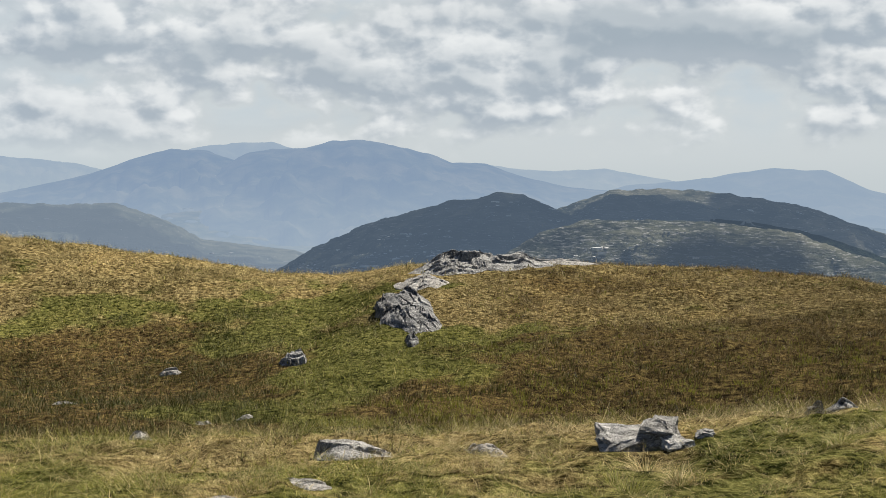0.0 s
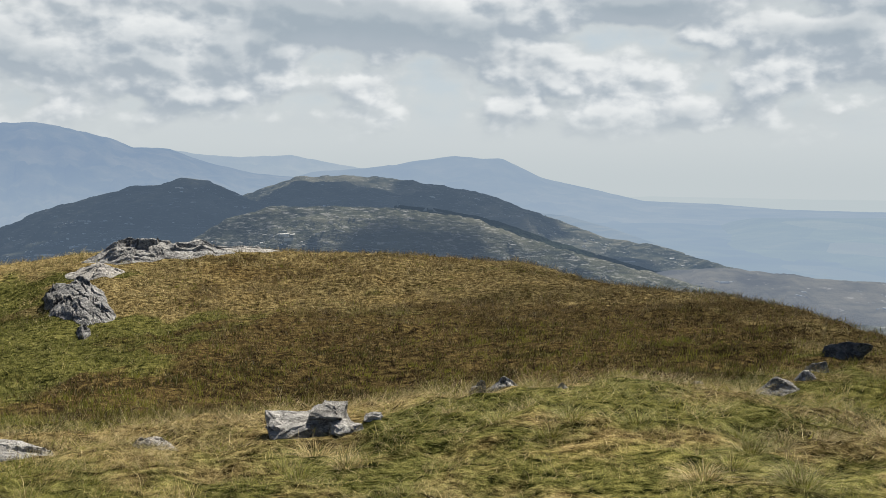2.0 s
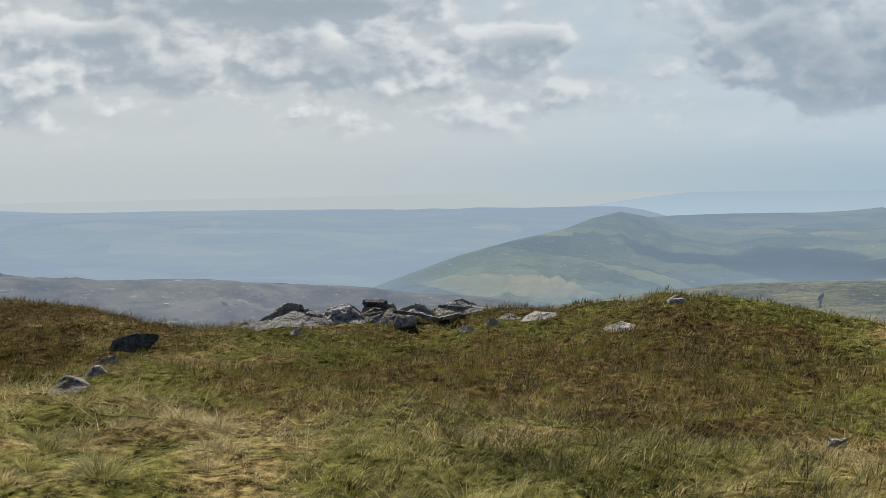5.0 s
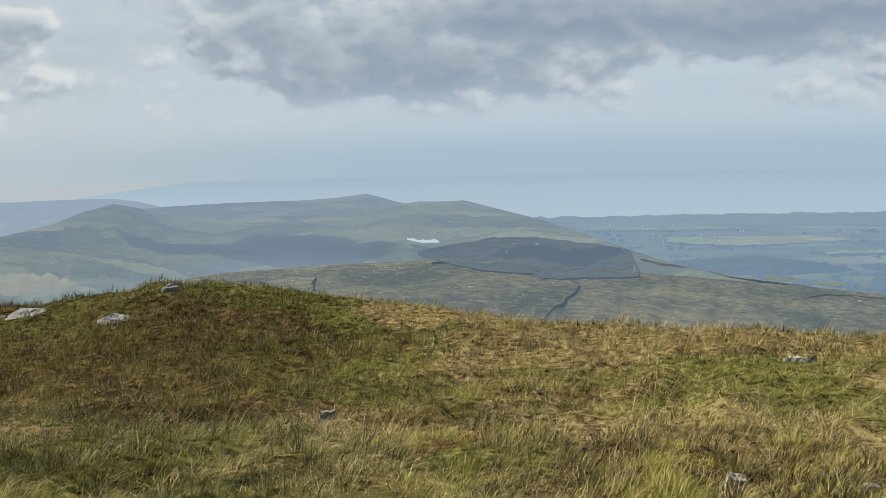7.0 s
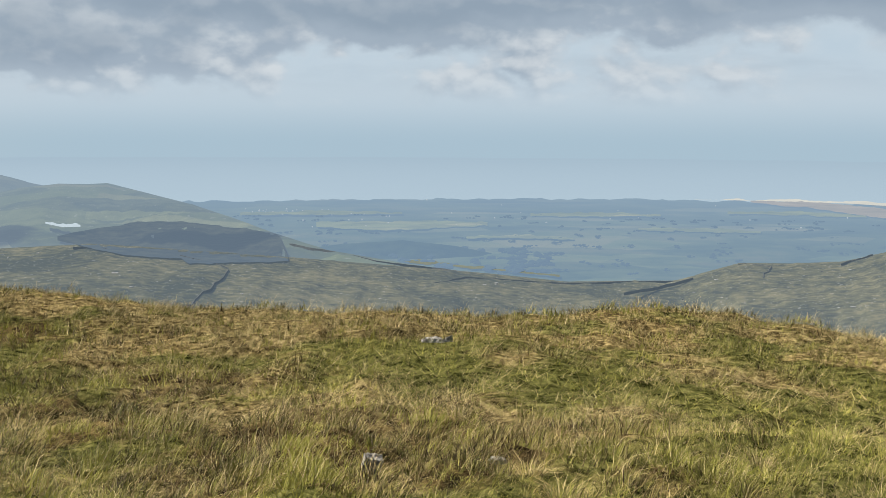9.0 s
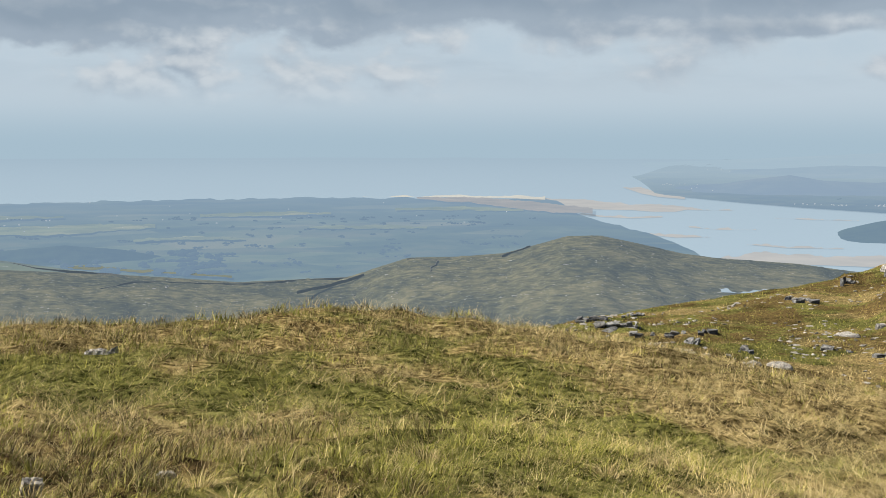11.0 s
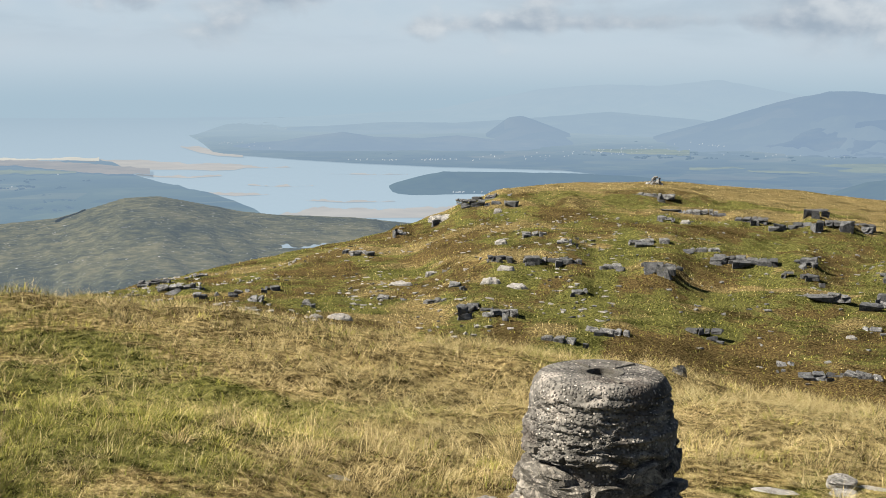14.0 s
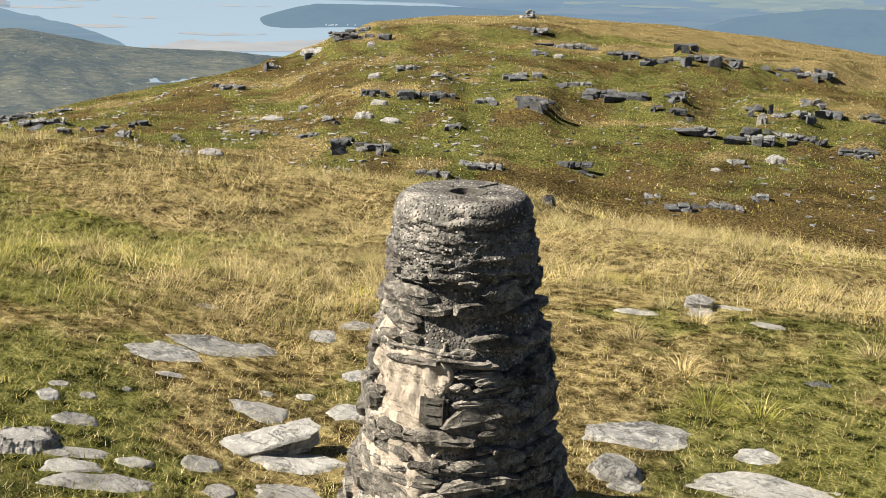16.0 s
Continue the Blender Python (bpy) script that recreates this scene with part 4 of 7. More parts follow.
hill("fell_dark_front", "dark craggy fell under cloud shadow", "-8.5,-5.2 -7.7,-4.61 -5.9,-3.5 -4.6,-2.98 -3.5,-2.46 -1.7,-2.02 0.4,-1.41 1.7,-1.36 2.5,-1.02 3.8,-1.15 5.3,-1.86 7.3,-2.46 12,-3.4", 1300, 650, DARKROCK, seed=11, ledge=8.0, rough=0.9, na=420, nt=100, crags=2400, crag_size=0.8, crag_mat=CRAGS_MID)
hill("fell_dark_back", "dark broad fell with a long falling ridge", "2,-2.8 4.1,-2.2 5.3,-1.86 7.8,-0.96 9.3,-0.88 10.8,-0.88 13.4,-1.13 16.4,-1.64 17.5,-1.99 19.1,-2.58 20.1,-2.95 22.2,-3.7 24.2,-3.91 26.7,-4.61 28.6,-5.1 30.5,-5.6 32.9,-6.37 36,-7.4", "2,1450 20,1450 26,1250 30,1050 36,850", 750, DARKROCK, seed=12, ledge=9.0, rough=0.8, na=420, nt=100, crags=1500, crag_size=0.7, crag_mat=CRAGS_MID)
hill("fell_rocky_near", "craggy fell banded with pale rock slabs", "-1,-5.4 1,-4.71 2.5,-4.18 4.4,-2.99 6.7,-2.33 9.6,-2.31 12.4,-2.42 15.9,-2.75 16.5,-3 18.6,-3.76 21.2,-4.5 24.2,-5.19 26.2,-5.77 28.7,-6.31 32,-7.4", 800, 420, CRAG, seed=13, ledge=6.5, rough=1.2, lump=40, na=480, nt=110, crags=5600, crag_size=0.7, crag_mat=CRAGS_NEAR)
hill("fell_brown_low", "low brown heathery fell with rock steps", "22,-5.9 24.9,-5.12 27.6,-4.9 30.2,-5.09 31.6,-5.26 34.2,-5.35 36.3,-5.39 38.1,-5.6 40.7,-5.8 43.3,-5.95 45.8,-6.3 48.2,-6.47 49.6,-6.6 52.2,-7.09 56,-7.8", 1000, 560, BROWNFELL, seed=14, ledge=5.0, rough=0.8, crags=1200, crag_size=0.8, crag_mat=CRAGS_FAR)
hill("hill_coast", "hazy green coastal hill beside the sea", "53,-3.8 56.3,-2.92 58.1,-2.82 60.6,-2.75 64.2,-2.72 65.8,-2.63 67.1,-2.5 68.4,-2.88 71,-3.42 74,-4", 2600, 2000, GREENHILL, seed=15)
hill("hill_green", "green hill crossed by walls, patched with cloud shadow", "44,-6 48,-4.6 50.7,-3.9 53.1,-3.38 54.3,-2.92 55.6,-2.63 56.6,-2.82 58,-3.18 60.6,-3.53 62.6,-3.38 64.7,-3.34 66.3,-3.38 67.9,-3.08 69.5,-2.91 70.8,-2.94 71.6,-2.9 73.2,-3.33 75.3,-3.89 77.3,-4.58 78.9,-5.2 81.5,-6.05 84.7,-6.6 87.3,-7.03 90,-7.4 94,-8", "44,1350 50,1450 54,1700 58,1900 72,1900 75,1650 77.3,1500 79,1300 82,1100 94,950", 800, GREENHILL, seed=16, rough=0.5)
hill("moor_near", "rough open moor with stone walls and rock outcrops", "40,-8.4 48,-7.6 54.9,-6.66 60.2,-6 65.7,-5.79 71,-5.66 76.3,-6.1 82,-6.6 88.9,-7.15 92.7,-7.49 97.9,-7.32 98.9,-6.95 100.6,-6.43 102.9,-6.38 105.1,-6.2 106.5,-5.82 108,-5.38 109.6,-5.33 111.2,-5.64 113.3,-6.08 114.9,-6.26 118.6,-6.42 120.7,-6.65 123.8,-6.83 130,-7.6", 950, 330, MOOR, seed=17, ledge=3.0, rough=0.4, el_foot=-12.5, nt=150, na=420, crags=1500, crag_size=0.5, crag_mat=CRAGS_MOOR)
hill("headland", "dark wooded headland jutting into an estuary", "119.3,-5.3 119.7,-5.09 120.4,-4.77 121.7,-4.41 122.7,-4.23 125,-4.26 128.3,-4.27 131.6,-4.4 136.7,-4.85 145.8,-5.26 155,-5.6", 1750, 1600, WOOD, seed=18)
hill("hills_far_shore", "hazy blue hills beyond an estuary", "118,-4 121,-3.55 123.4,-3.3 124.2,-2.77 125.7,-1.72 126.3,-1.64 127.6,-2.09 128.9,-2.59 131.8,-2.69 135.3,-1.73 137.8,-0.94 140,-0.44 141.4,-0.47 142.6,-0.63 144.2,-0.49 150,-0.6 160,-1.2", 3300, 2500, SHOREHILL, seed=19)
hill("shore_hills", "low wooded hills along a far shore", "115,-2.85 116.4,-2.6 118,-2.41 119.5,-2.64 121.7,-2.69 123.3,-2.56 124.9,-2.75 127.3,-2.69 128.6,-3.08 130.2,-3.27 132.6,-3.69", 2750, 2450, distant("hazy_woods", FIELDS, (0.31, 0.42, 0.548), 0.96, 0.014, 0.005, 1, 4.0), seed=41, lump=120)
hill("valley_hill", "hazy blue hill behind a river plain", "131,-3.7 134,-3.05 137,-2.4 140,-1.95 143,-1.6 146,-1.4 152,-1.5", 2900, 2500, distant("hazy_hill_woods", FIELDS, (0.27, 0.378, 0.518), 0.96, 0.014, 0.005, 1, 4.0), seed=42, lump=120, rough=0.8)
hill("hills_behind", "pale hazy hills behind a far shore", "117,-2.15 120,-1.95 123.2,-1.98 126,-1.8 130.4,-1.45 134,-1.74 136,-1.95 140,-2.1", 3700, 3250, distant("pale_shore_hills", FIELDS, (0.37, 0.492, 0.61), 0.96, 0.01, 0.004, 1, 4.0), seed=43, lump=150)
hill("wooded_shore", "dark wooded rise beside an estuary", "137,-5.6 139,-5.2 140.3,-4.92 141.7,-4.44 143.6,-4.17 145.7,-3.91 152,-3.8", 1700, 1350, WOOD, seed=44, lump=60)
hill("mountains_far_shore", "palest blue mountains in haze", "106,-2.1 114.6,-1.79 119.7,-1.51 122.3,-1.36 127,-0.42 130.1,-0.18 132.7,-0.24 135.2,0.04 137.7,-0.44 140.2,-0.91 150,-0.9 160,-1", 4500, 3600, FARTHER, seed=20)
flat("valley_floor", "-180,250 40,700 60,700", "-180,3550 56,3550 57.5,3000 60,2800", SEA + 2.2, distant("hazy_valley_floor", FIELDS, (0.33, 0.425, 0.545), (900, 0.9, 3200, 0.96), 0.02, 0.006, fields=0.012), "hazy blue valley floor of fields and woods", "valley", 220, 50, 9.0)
# Added sheet in the haze's colour; it covers the blue of the sea.
flat("horizon_haze", "-24,3540 54,3540 56.5,4200 59,4900", "-24,4940 54,4940 59,4915", SEA + 2.0, distant("horizon_haze_paint", FIELDS, (0.53, 0.595, 0.625), 0.985, 0.01, 0.003), "haze-coloured sheet laid over the sea at the horizon", "lowland", 80, 20)
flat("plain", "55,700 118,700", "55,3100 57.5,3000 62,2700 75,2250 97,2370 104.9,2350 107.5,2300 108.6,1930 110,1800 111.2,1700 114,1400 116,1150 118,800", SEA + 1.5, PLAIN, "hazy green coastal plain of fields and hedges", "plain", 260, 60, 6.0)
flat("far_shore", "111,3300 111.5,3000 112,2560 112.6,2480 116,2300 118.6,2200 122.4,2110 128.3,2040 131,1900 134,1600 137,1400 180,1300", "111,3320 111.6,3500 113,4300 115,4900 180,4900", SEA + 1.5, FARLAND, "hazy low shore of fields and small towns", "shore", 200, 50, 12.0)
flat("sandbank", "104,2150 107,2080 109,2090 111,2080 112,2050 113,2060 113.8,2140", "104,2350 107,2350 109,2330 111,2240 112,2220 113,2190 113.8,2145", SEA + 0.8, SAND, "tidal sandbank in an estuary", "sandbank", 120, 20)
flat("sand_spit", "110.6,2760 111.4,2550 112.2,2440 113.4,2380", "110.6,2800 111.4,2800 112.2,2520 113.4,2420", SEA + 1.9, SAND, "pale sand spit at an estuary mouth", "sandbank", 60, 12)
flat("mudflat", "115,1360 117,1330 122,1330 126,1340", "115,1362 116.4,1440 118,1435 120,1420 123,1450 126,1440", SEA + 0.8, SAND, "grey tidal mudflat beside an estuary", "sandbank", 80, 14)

for _in, _out in (("108.6,1975 109.6,1925 111,1905 112.4,1935", "108.6,1980 109.8,1962 111.2,1950 112.4,1940"), ("111.5,1640 113,1600 114.6,1615", "111.5,1645 113,1632 114.6,1620"), ("113.6,1760 115,1730 116.6,1742", "113.6,1764 115,1752 116.6,1746"),
                  ("116.2,1530 118,1500 120.4,1512", "116.2,1534 118,1524 120.4,1516"), ("112.2,2130 114,2105 115.6,2112", "112.2,2136 114,2128 115.6,2116"), ("117.4,1960 119,1945 121,1950", "117.4,1964 119,1960 121,1954")):
    flat("mud_bar", _in, _out, SEA + 0.7, SAND, "low grey mud bar in the estuary", "sandbank", 60, 8)

def on_land(names, az, el):
    """Distance and height at which a line of that heading and height angle meets the first of the hills."""
    for name in names:
        ha, hr, hz = HILLS[name]
        j = int(np.argmin(np.abs(ha - az)))
        e = np.degrees(np.arctan2(hz[:, j] - EYE, hr[:, j]))
        top = np.maximum.accumulate(e)
        if ha[0] < az < ha[-1] and top.max() > el > top[0]:
            k = int(np.argmax(top >= el))
            u = (el - top[k - 1]) / max(1e-6, top[k] - top[k - 1])
            return hr[k - 1, j] + (hr[k, j] - hr[k - 1, j]) * u
    return (EYE - SEA - 4) / math.tan(radians(max(0.5, -el)))


def cover_patch(name, names, upper, lower, mat, label, cat, na=60, ne=14, ragged=0.06):
    """A stretch of other growth draped on far land, between two curves of heading and height angle."""
    u, l = tab(upper), tab(lower)
    A, T = np.meshgrid(np.linspace(u[0, 0], u[-1, 0], na), np.linspace(0, 1, ne))
    top, bot = look_up(u, A) + ragged * (fbm(A * 3.1, A * 0 + 5, 4) - 0.5) * 2, look_up(l, A) + ragged * (fbm(A * 2.3, A * 0 + 9, 4) - 0.5) * 2
    E = bot + (np.maximum(top, bot + 0.01) - bot) * T
    R = np.array([[on_land(names, A[i, j], E[i, j]) for j in range(na)] for i in range(ne)])
    for j in range(na):
        R[:, j] = np.maximum.accumulate(R[:, j])
    R = R * 0.991
    x, y = polar(R, A)
    tagged(sheet(name, x, y, EYE + R * np.tan(np.radians(E)), mat), label, cat, kind="structure")


# This dark sheet is a cloud's shadow painted on the hillside.
cover_patch("cloud_shade_patch", ("moor_near", "hill_green"), "69.4,-5.25 70.5,-5.04 73.1,-4.65 74.7,-4.67 77.9,-5.06 79.3,-5.33 79.7,-6.3", "69.4,-5.45 71,-5.87 72.6,-6.22 74.8,-6.36 75.1,-6.62 79.7,-6.58", SHADE_PATCH, "cloud shade painted as a dark sharp-edged patch on a far hillside", "heather")
cover_patch("conifer_belt", ("fell_dark_back",), "12.3,-2.25 13.7,-2.3 16,-2.64 18.2,-3.28 19.7,-3.81 21.5,-4.33 23.9,-4.99 25.5,-5.38", "12.3,-2.45 16,-2.97 18,-3.6 19.7,-4.2 22.8,-5.1 25.5,-5.5", CONIFER, "dark conifer belt down a fell side", "wood")
for _u, _l in (("81,-4.75 84,-4.72 87,-4.68 89,-4.75", "81,-4.95 84,-5.16 87,-5.0 89,-4.9"), ("77.5,-4.3 81,-4.22 85,-4.3", "77.5,-4.42 81,-4.4 85,-4.38"), ("91,-4.3 94,-4.2 97,-4.28", "91,-4.42 94,-4.4 97,-4.36"), ("96,-4.9 99,-4.85 101.5,-4.95", "96,-5.02 99,-5.04 101.5,-5.05"), ("88,-5.4 91,-5.3 93,-5.4", "88,-5.5 91,-5.46 93,-5.48"), ("100,-4.1 103,-4.0 106,-4.1", "100,-4.2 103,-4.16 106,-4.2")):
    cover_patch("far_fields", (), _u, _l, PALEFIELD, "pale green fields on the hazy coastal plain", "fields")
cover_patch("bright_meadow", (), "85,-6.5 86,-6.5 87.6,-6.72 92.4,-7.15", "85,-6.62 86,-6.7 87.6,-6.85 92.4,-7.22", LUSH, "bright green meadow at the foot of the moor", "meadow")
cover_patch("salt_marsh", (), "101,-3.56 104,-3.58 106.5,-3.76 109.2,-4.02", "101,-3.66 104,-3.85 106.5,-4.2 109.2,-4.3", MARSH, "brown salt marsh at the edge of the plain", "marsh")
cover_patch("river_meadows", ("headland",), "134,-3.95 138,-3.8 142,-3.62 148,-3.4", "134,-4.05 138,-4.1 142,-4.15 148,-4.2", PALEFIELD, "pale green river meadows behind the estuary", "fields")
cover_patch("valley_meadows", (), "129.5,-3.12 131.5,-3.1 134,-3.18", "129.5,-3.25 131.5,-3.36 134,-3.4", PALEFIELD, "pale green fields among far towns", "fields")

# ---- stones ----
def part(name, bm, material, parent, label=""):
    me = bpy.data.meshes.new(name)
    bm.to_mesh(me)
    bm.free()
    me.materials.append(material)
    ob = new(name, me)
    ob.parent = parent
    if label:
        ob["label"] = label
    return ob


def stone_mesh(sx, sy, sz, seed, sub=3, rough=0.05, bed=0.45):
    """An angular, bedded block of that size, its base at z = 0."""
    rs = np.random.RandomState(seed % 100000)
    bm = bmesh.new()
    pts = []
    for k in range(13):
        p = rs.uniform(-1, 1, 3)
        ax = rs.choice(3, p=[0.3, 0.3, 0.4])
        p[ax] = np.sign(p[ax]) * rs.uniform(0.75, 1)
        p[:2] *= 1.0 - 0.22 * max(p[2], 0)
        pts.append(p)
    for sx_ in (-1, 1):
        for sy_ in (-1, 1):
            for sz_ in (-1, 1):
                if rs.rand() < (0.55 if sz_ < 0 else 0.25):
                    pts.append(np.array((sx_, sy_, sz_)) * rs.uniform(0.6, 0.95, 3))
    vs = [bm.verts.new(p) for p in pts]
    bmesh.ops.convex_hull(bm, input=vs)
    bmesh.ops.delete(bm, geom=[v for v in bm.verts if not v.link_faces], context="VERTS")
    bmesh.ops.subdivide_edges(bm, edges=bm.edges[:], cuts=(1, 2, 4)[sub - 1], use_grid_fill=True)
    bmesh.ops.triangulate(bm, faces=bm.faces[:])
    co = np.array([v.co[:] for v in bm.verts])
    nr = np.array([v.normal[:] for v in bm.verts])
    d = fbm(co[:, 0] * 2.6 + seed % 97, co[:, 1] * 2.6 + co[:, 2] * 3.7, 4, 0.6) - 0.5
    co += nr * (d * rough * 5)[:, None]
    # bedding: ledges that stand proud or lie back
    lev = np.floor(co[:, 2] * 4.0 + 0.5 * co[:, 0] + 0.4 * d)
    inset = 1 - bed * 0.22 * (np.sin(lev * 12.9898 + seed) * 0.5 + 0.5)
    co[:, :2] *= inset[:, None]
    co = co - co.min(0)
    co = co / co.max(0) - (0.5, 0.5, 0)
    co *= (sx, sy, sz)
    for v, q in zip(bm.verts, co):
        v.co = q
    return bm


def outcrop_mesh(sx, sy, sz, seed, n=40, m=26, blocks=3.4, steep=0.35, tilt=0.22, worn=0.0, lean=None):
    """Bedrock that breaks through the turf: a fractured, stepped hump whose skirt lies underground."""
    rs = np.random.RandomState(seed % 100000)
    U, V = np.meshgrid(np.linspace(-1, 1, n), np.linspace(-1, 1, m))
    th = np.arctan2(V, U)
    rho = 0.86 + sum(rs.uniform(-0.1, 0.1) * np.cos(k * th + rs.uniform(0, 6.3)) for k in (1, 2, 3, 4, 5, 7))
    q = np.sqrt(U * U + V * V) / rho
    # blocks between joints: nearest of jittered seeds, stretched along the bed
    ang = rs.uniform(-0.5, 0.5)
    a, b_ = U * math.cos(ang) + V * math.sin(ang), -U * math.sin(ang) + V * math.cos(ang)
    k = int(blocks * blocks)
    px, py, ph = rs.uniform(-1.1, 1.1, k), rs.uniform(-1.1, 1.1, k), rs.uniform(0, 1, k)
    d = np.hypot((a[..., None] - px) * 0.75, (b_[..., None] - py) * 1.25)
    o = np.argsort(d, -1)
    d1, d2 = np.take_along_axis(d, o[..., :1], -1)[..., 0], np.take_along_axis(d, o[..., 1:2], -1)[..., 0]
    cell = ph[o[..., 0]]
    crack = ease(d2 - d1, 0.0, 0.09)
    lean = rs.uniform(-1, 1) * tilt * U + rs.uniform(-0.2, 1) * tilt * V if lean is None else lean[0] * U + lean[1] * V
    top = 0.7 + 0.2 * (1 - 0.7 * worn) * (cell - 0.5) + lean + (0.3 - 0.18 * worn) * (fbm(U * 2 + seed % 89, V * 2, 4) - 0.5)
    top = np.round(top * 7) / 7 * 0.45 + top * 0.55
    body = np.clip((1 - q) / (steep * (0.7 + 0.9 * cell)), 0, 1)
    body = np.sin(body * np.pi / 2) ** 0.8
    z = top * body - 0.09 * (1 - crack) * body * (1 - worn) + 0.05 * (fbm(U * 9, V * 9 + seed % 53, 3) - 0.5)
    z = np.where(q > 1, -0.35 - 0.3 * (q - 1), z)
    z = np.clip(z, -0.5, 1.3) / max(0.4, float(z.max()))
    X, Y = U * 0.5 * sx + (fbm(U * 7 + 5, V * 7, 2) - 0.5) * 0.05 * sx, V * 0.5 * sy + (fbm(U * 7, V * 7 + 9, 2) - 0.5) * 0.06 * sy
    bm = bmesh.new()
    vs = [[bm.verts.new((X[i, j], Y[i, j], z[i, j] * sz)) for j in range(n)] for i in range(m)]
    for i in range(m - 1):
        for j in range(n - 1):
            if q[i, j] < 1.25 or q[i + 1, j + 1] < 1.25:
                bm.faces.new((vs[i][j], vs[i][j + 1], vs[i + 1][j + 1], vs[i + 1][j]))
    bmesh.ops.delete(bm, geom=[v for v in bm.verts if not v.link_faces], context="VERTS")
    # a floor closes it from below
    rim = [e for e in bm.edges if e.is_boundary]
    low = bmesh.ops.extrude_edge_only(bm, edges=rim)
    for v in low["geom"]:
        if isinstance(v, bmesh.types.BMVert):
            v.co.z = -0.6 * sz
    bmesh.ops.recalc_face_normals(bm, faces=bm.faces)
    return bm


def stone(name, az, r, sx, sy, sz, turn, mat, label, seed, sink=0.25, tilt=0.0, cat="rock", group="", fine=True, loose=False, steep=0.3, worn=0.0, lean=None):
    x, y = polar(r, az)
    z = float(ground_z(x, y))
    bm = stone_mesh(sx, sy, sz, seed, sub=3 if fine else 2, rough=0.11 if r < 20 else 0.05, bed=0.3) if loose else outcrop_mesh(sx, sy, sz, seed, *((60, 40) if sx > 1.2 and r < 40 else (56, 20) if r > 40 else (44, 28) if fine else (24, 14)), steep=steep, worn=worn, lean=lean)
    me = bpy.data.meshes.new(name)
    bm.to_mesh(me)
    bm.free()
    me.materials.append(mat)
    ob = new(name, me)
    ob.matrix_world = pose(float(x), float(y), z - sink * sz, tilt, 0, turn - az)
    return tagged(ob, label, cat, group)


def bedrock(name, az, r, w, d, h, mat, label, seed, group, lean=(0.0, 0.0), blocks=3, rough=0.12, steps=3, edge=0.6, turn=0.0, gap=0.05, res=0):
    """Bare rock lying along the ground: a broken outline, joints between blocks, bedding steps. Its near edge is at distance r."""
    rs = np.random.RandomState(seed)
    n = res or (34 if w < 0.35 else 56 if w < 0.9 else 120)
    m = max(22, int(n * min(1.2, max(0.45, d / w))))
    U, V = np.meshgrid(np.linspace(-1.05, 1.05, n), np.linspace(-1.05, 1.05, m))
    wob = (fbm(U * 3 + seed % 71, V * 3, 4, 0.6) - 0.5)
    q = np.zeros_like(U)
    k0 = rs.randint(6, 9)
    for k in range(k0):
        t = 2 * math.pi * (k + rs.uniform(-0.3, 0.3)) / k0
        q = np.maximum(q, (U * math.cos(t) + V * math.sin(t)) / rs.uniform(0.78, 0.98))
    q = q + wob * 0.3
    wu, wv = U + wob * 0.35, V + (fbm(U * 3, V * 3 + seed % 37, 4, 0.6) - 0.5) * 0.35
    kk = max(2, blocks * blocks)
    px, py, ph, gx, gy = rs.uniform(-1, 1, kk), rs.uniform(-1, 1, kk), rs.uniform(-1, 1, kk), rs.uniform(-1, 1, kk), rs.uniform(-1, 1, kk)
    if blocks <= 1:
        ph, gx, gy = ph * 0.0, gx * 0.35, gy * 0.35
    ang = rs.uniform(-0.6, 0.6)
    ca, sa_ = math.cos(ang), math.sin(ang)
    du, dv = wu[..., None] - px, wv[..., None] - py
    dist = np.hypot((du * ca + dv * sa_) * 0.7, (dv * ca - du * sa_) * 1.35)
    o = np.argsort(dist, -1)
    i0 = o[..., 0]
    d1 = np.take_along_axis(dist, o[..., :1], -1)[..., 0]
    d2 = np.take_along_axis(dist, o[..., 1:2], -1)[..., 0]
    lu, lv = np.take_along_axis(du, o[..., :1], -1)[..., 0], np.take_along_axis(dv, o[..., :1], -1)[..., 0]
    joint = 1 - ease(d2 - d1, 0.0, gap)
    top = 1 + lean[0] * U + lean[1] * V + rough * (1.3 * ph[i0] + 1.6 * (gx[i0] * lu + gy[i0] * lv)) + rough * 1.8 * (fbm(U * 2.3 + seed % 53, V * 2.3, 5, 0.55) - 0.5)
    if steps:
        bed = top * steps + 0.25 * fbm(U * 5, V * 5 + seed % 29, 3)
        fl = np.floor(bed)
        top = 0.35 * top + 0.65 * (fl + ease(bed - fl, 0.72, 1.0)) / steps
    body = np.clip((1 - q) / (edge * (1 + 0.8 * ph[i0])), 0, 1) ** 0.8
    z = top * body - 0.42 * joint * body * min(1.0, rough * 6) * (blocks > 1) + 0.05 * (fbm(U * 14, V * 14 + seed % 31, 3, 0.7) - 0.5)
    z = np.where(q > 1, -0.3 - 1.2 * (q - 1), z) * h
    x0, y0 = polar(r + d * 0.45, az)
    a = radians(az + turn)
    X = U * 0.5 * w * math.cos(a) + V * 0.5 * d * math.sin(a)
    Y = -U * 0.5 * w * math.sin(a) + V * 0.5 * d * math.cos(a)
    g0 = float(ground_z(x0, y0))
    gz = ground_z(x0 + X, y0 + Y)
    Z = z + gz - g0
    bm = bmesh.new()
    vs = [[bm.verts.new((X[i, j], Y[i, j], Z[i, j])) for j in range(n)] for i in range(m)]
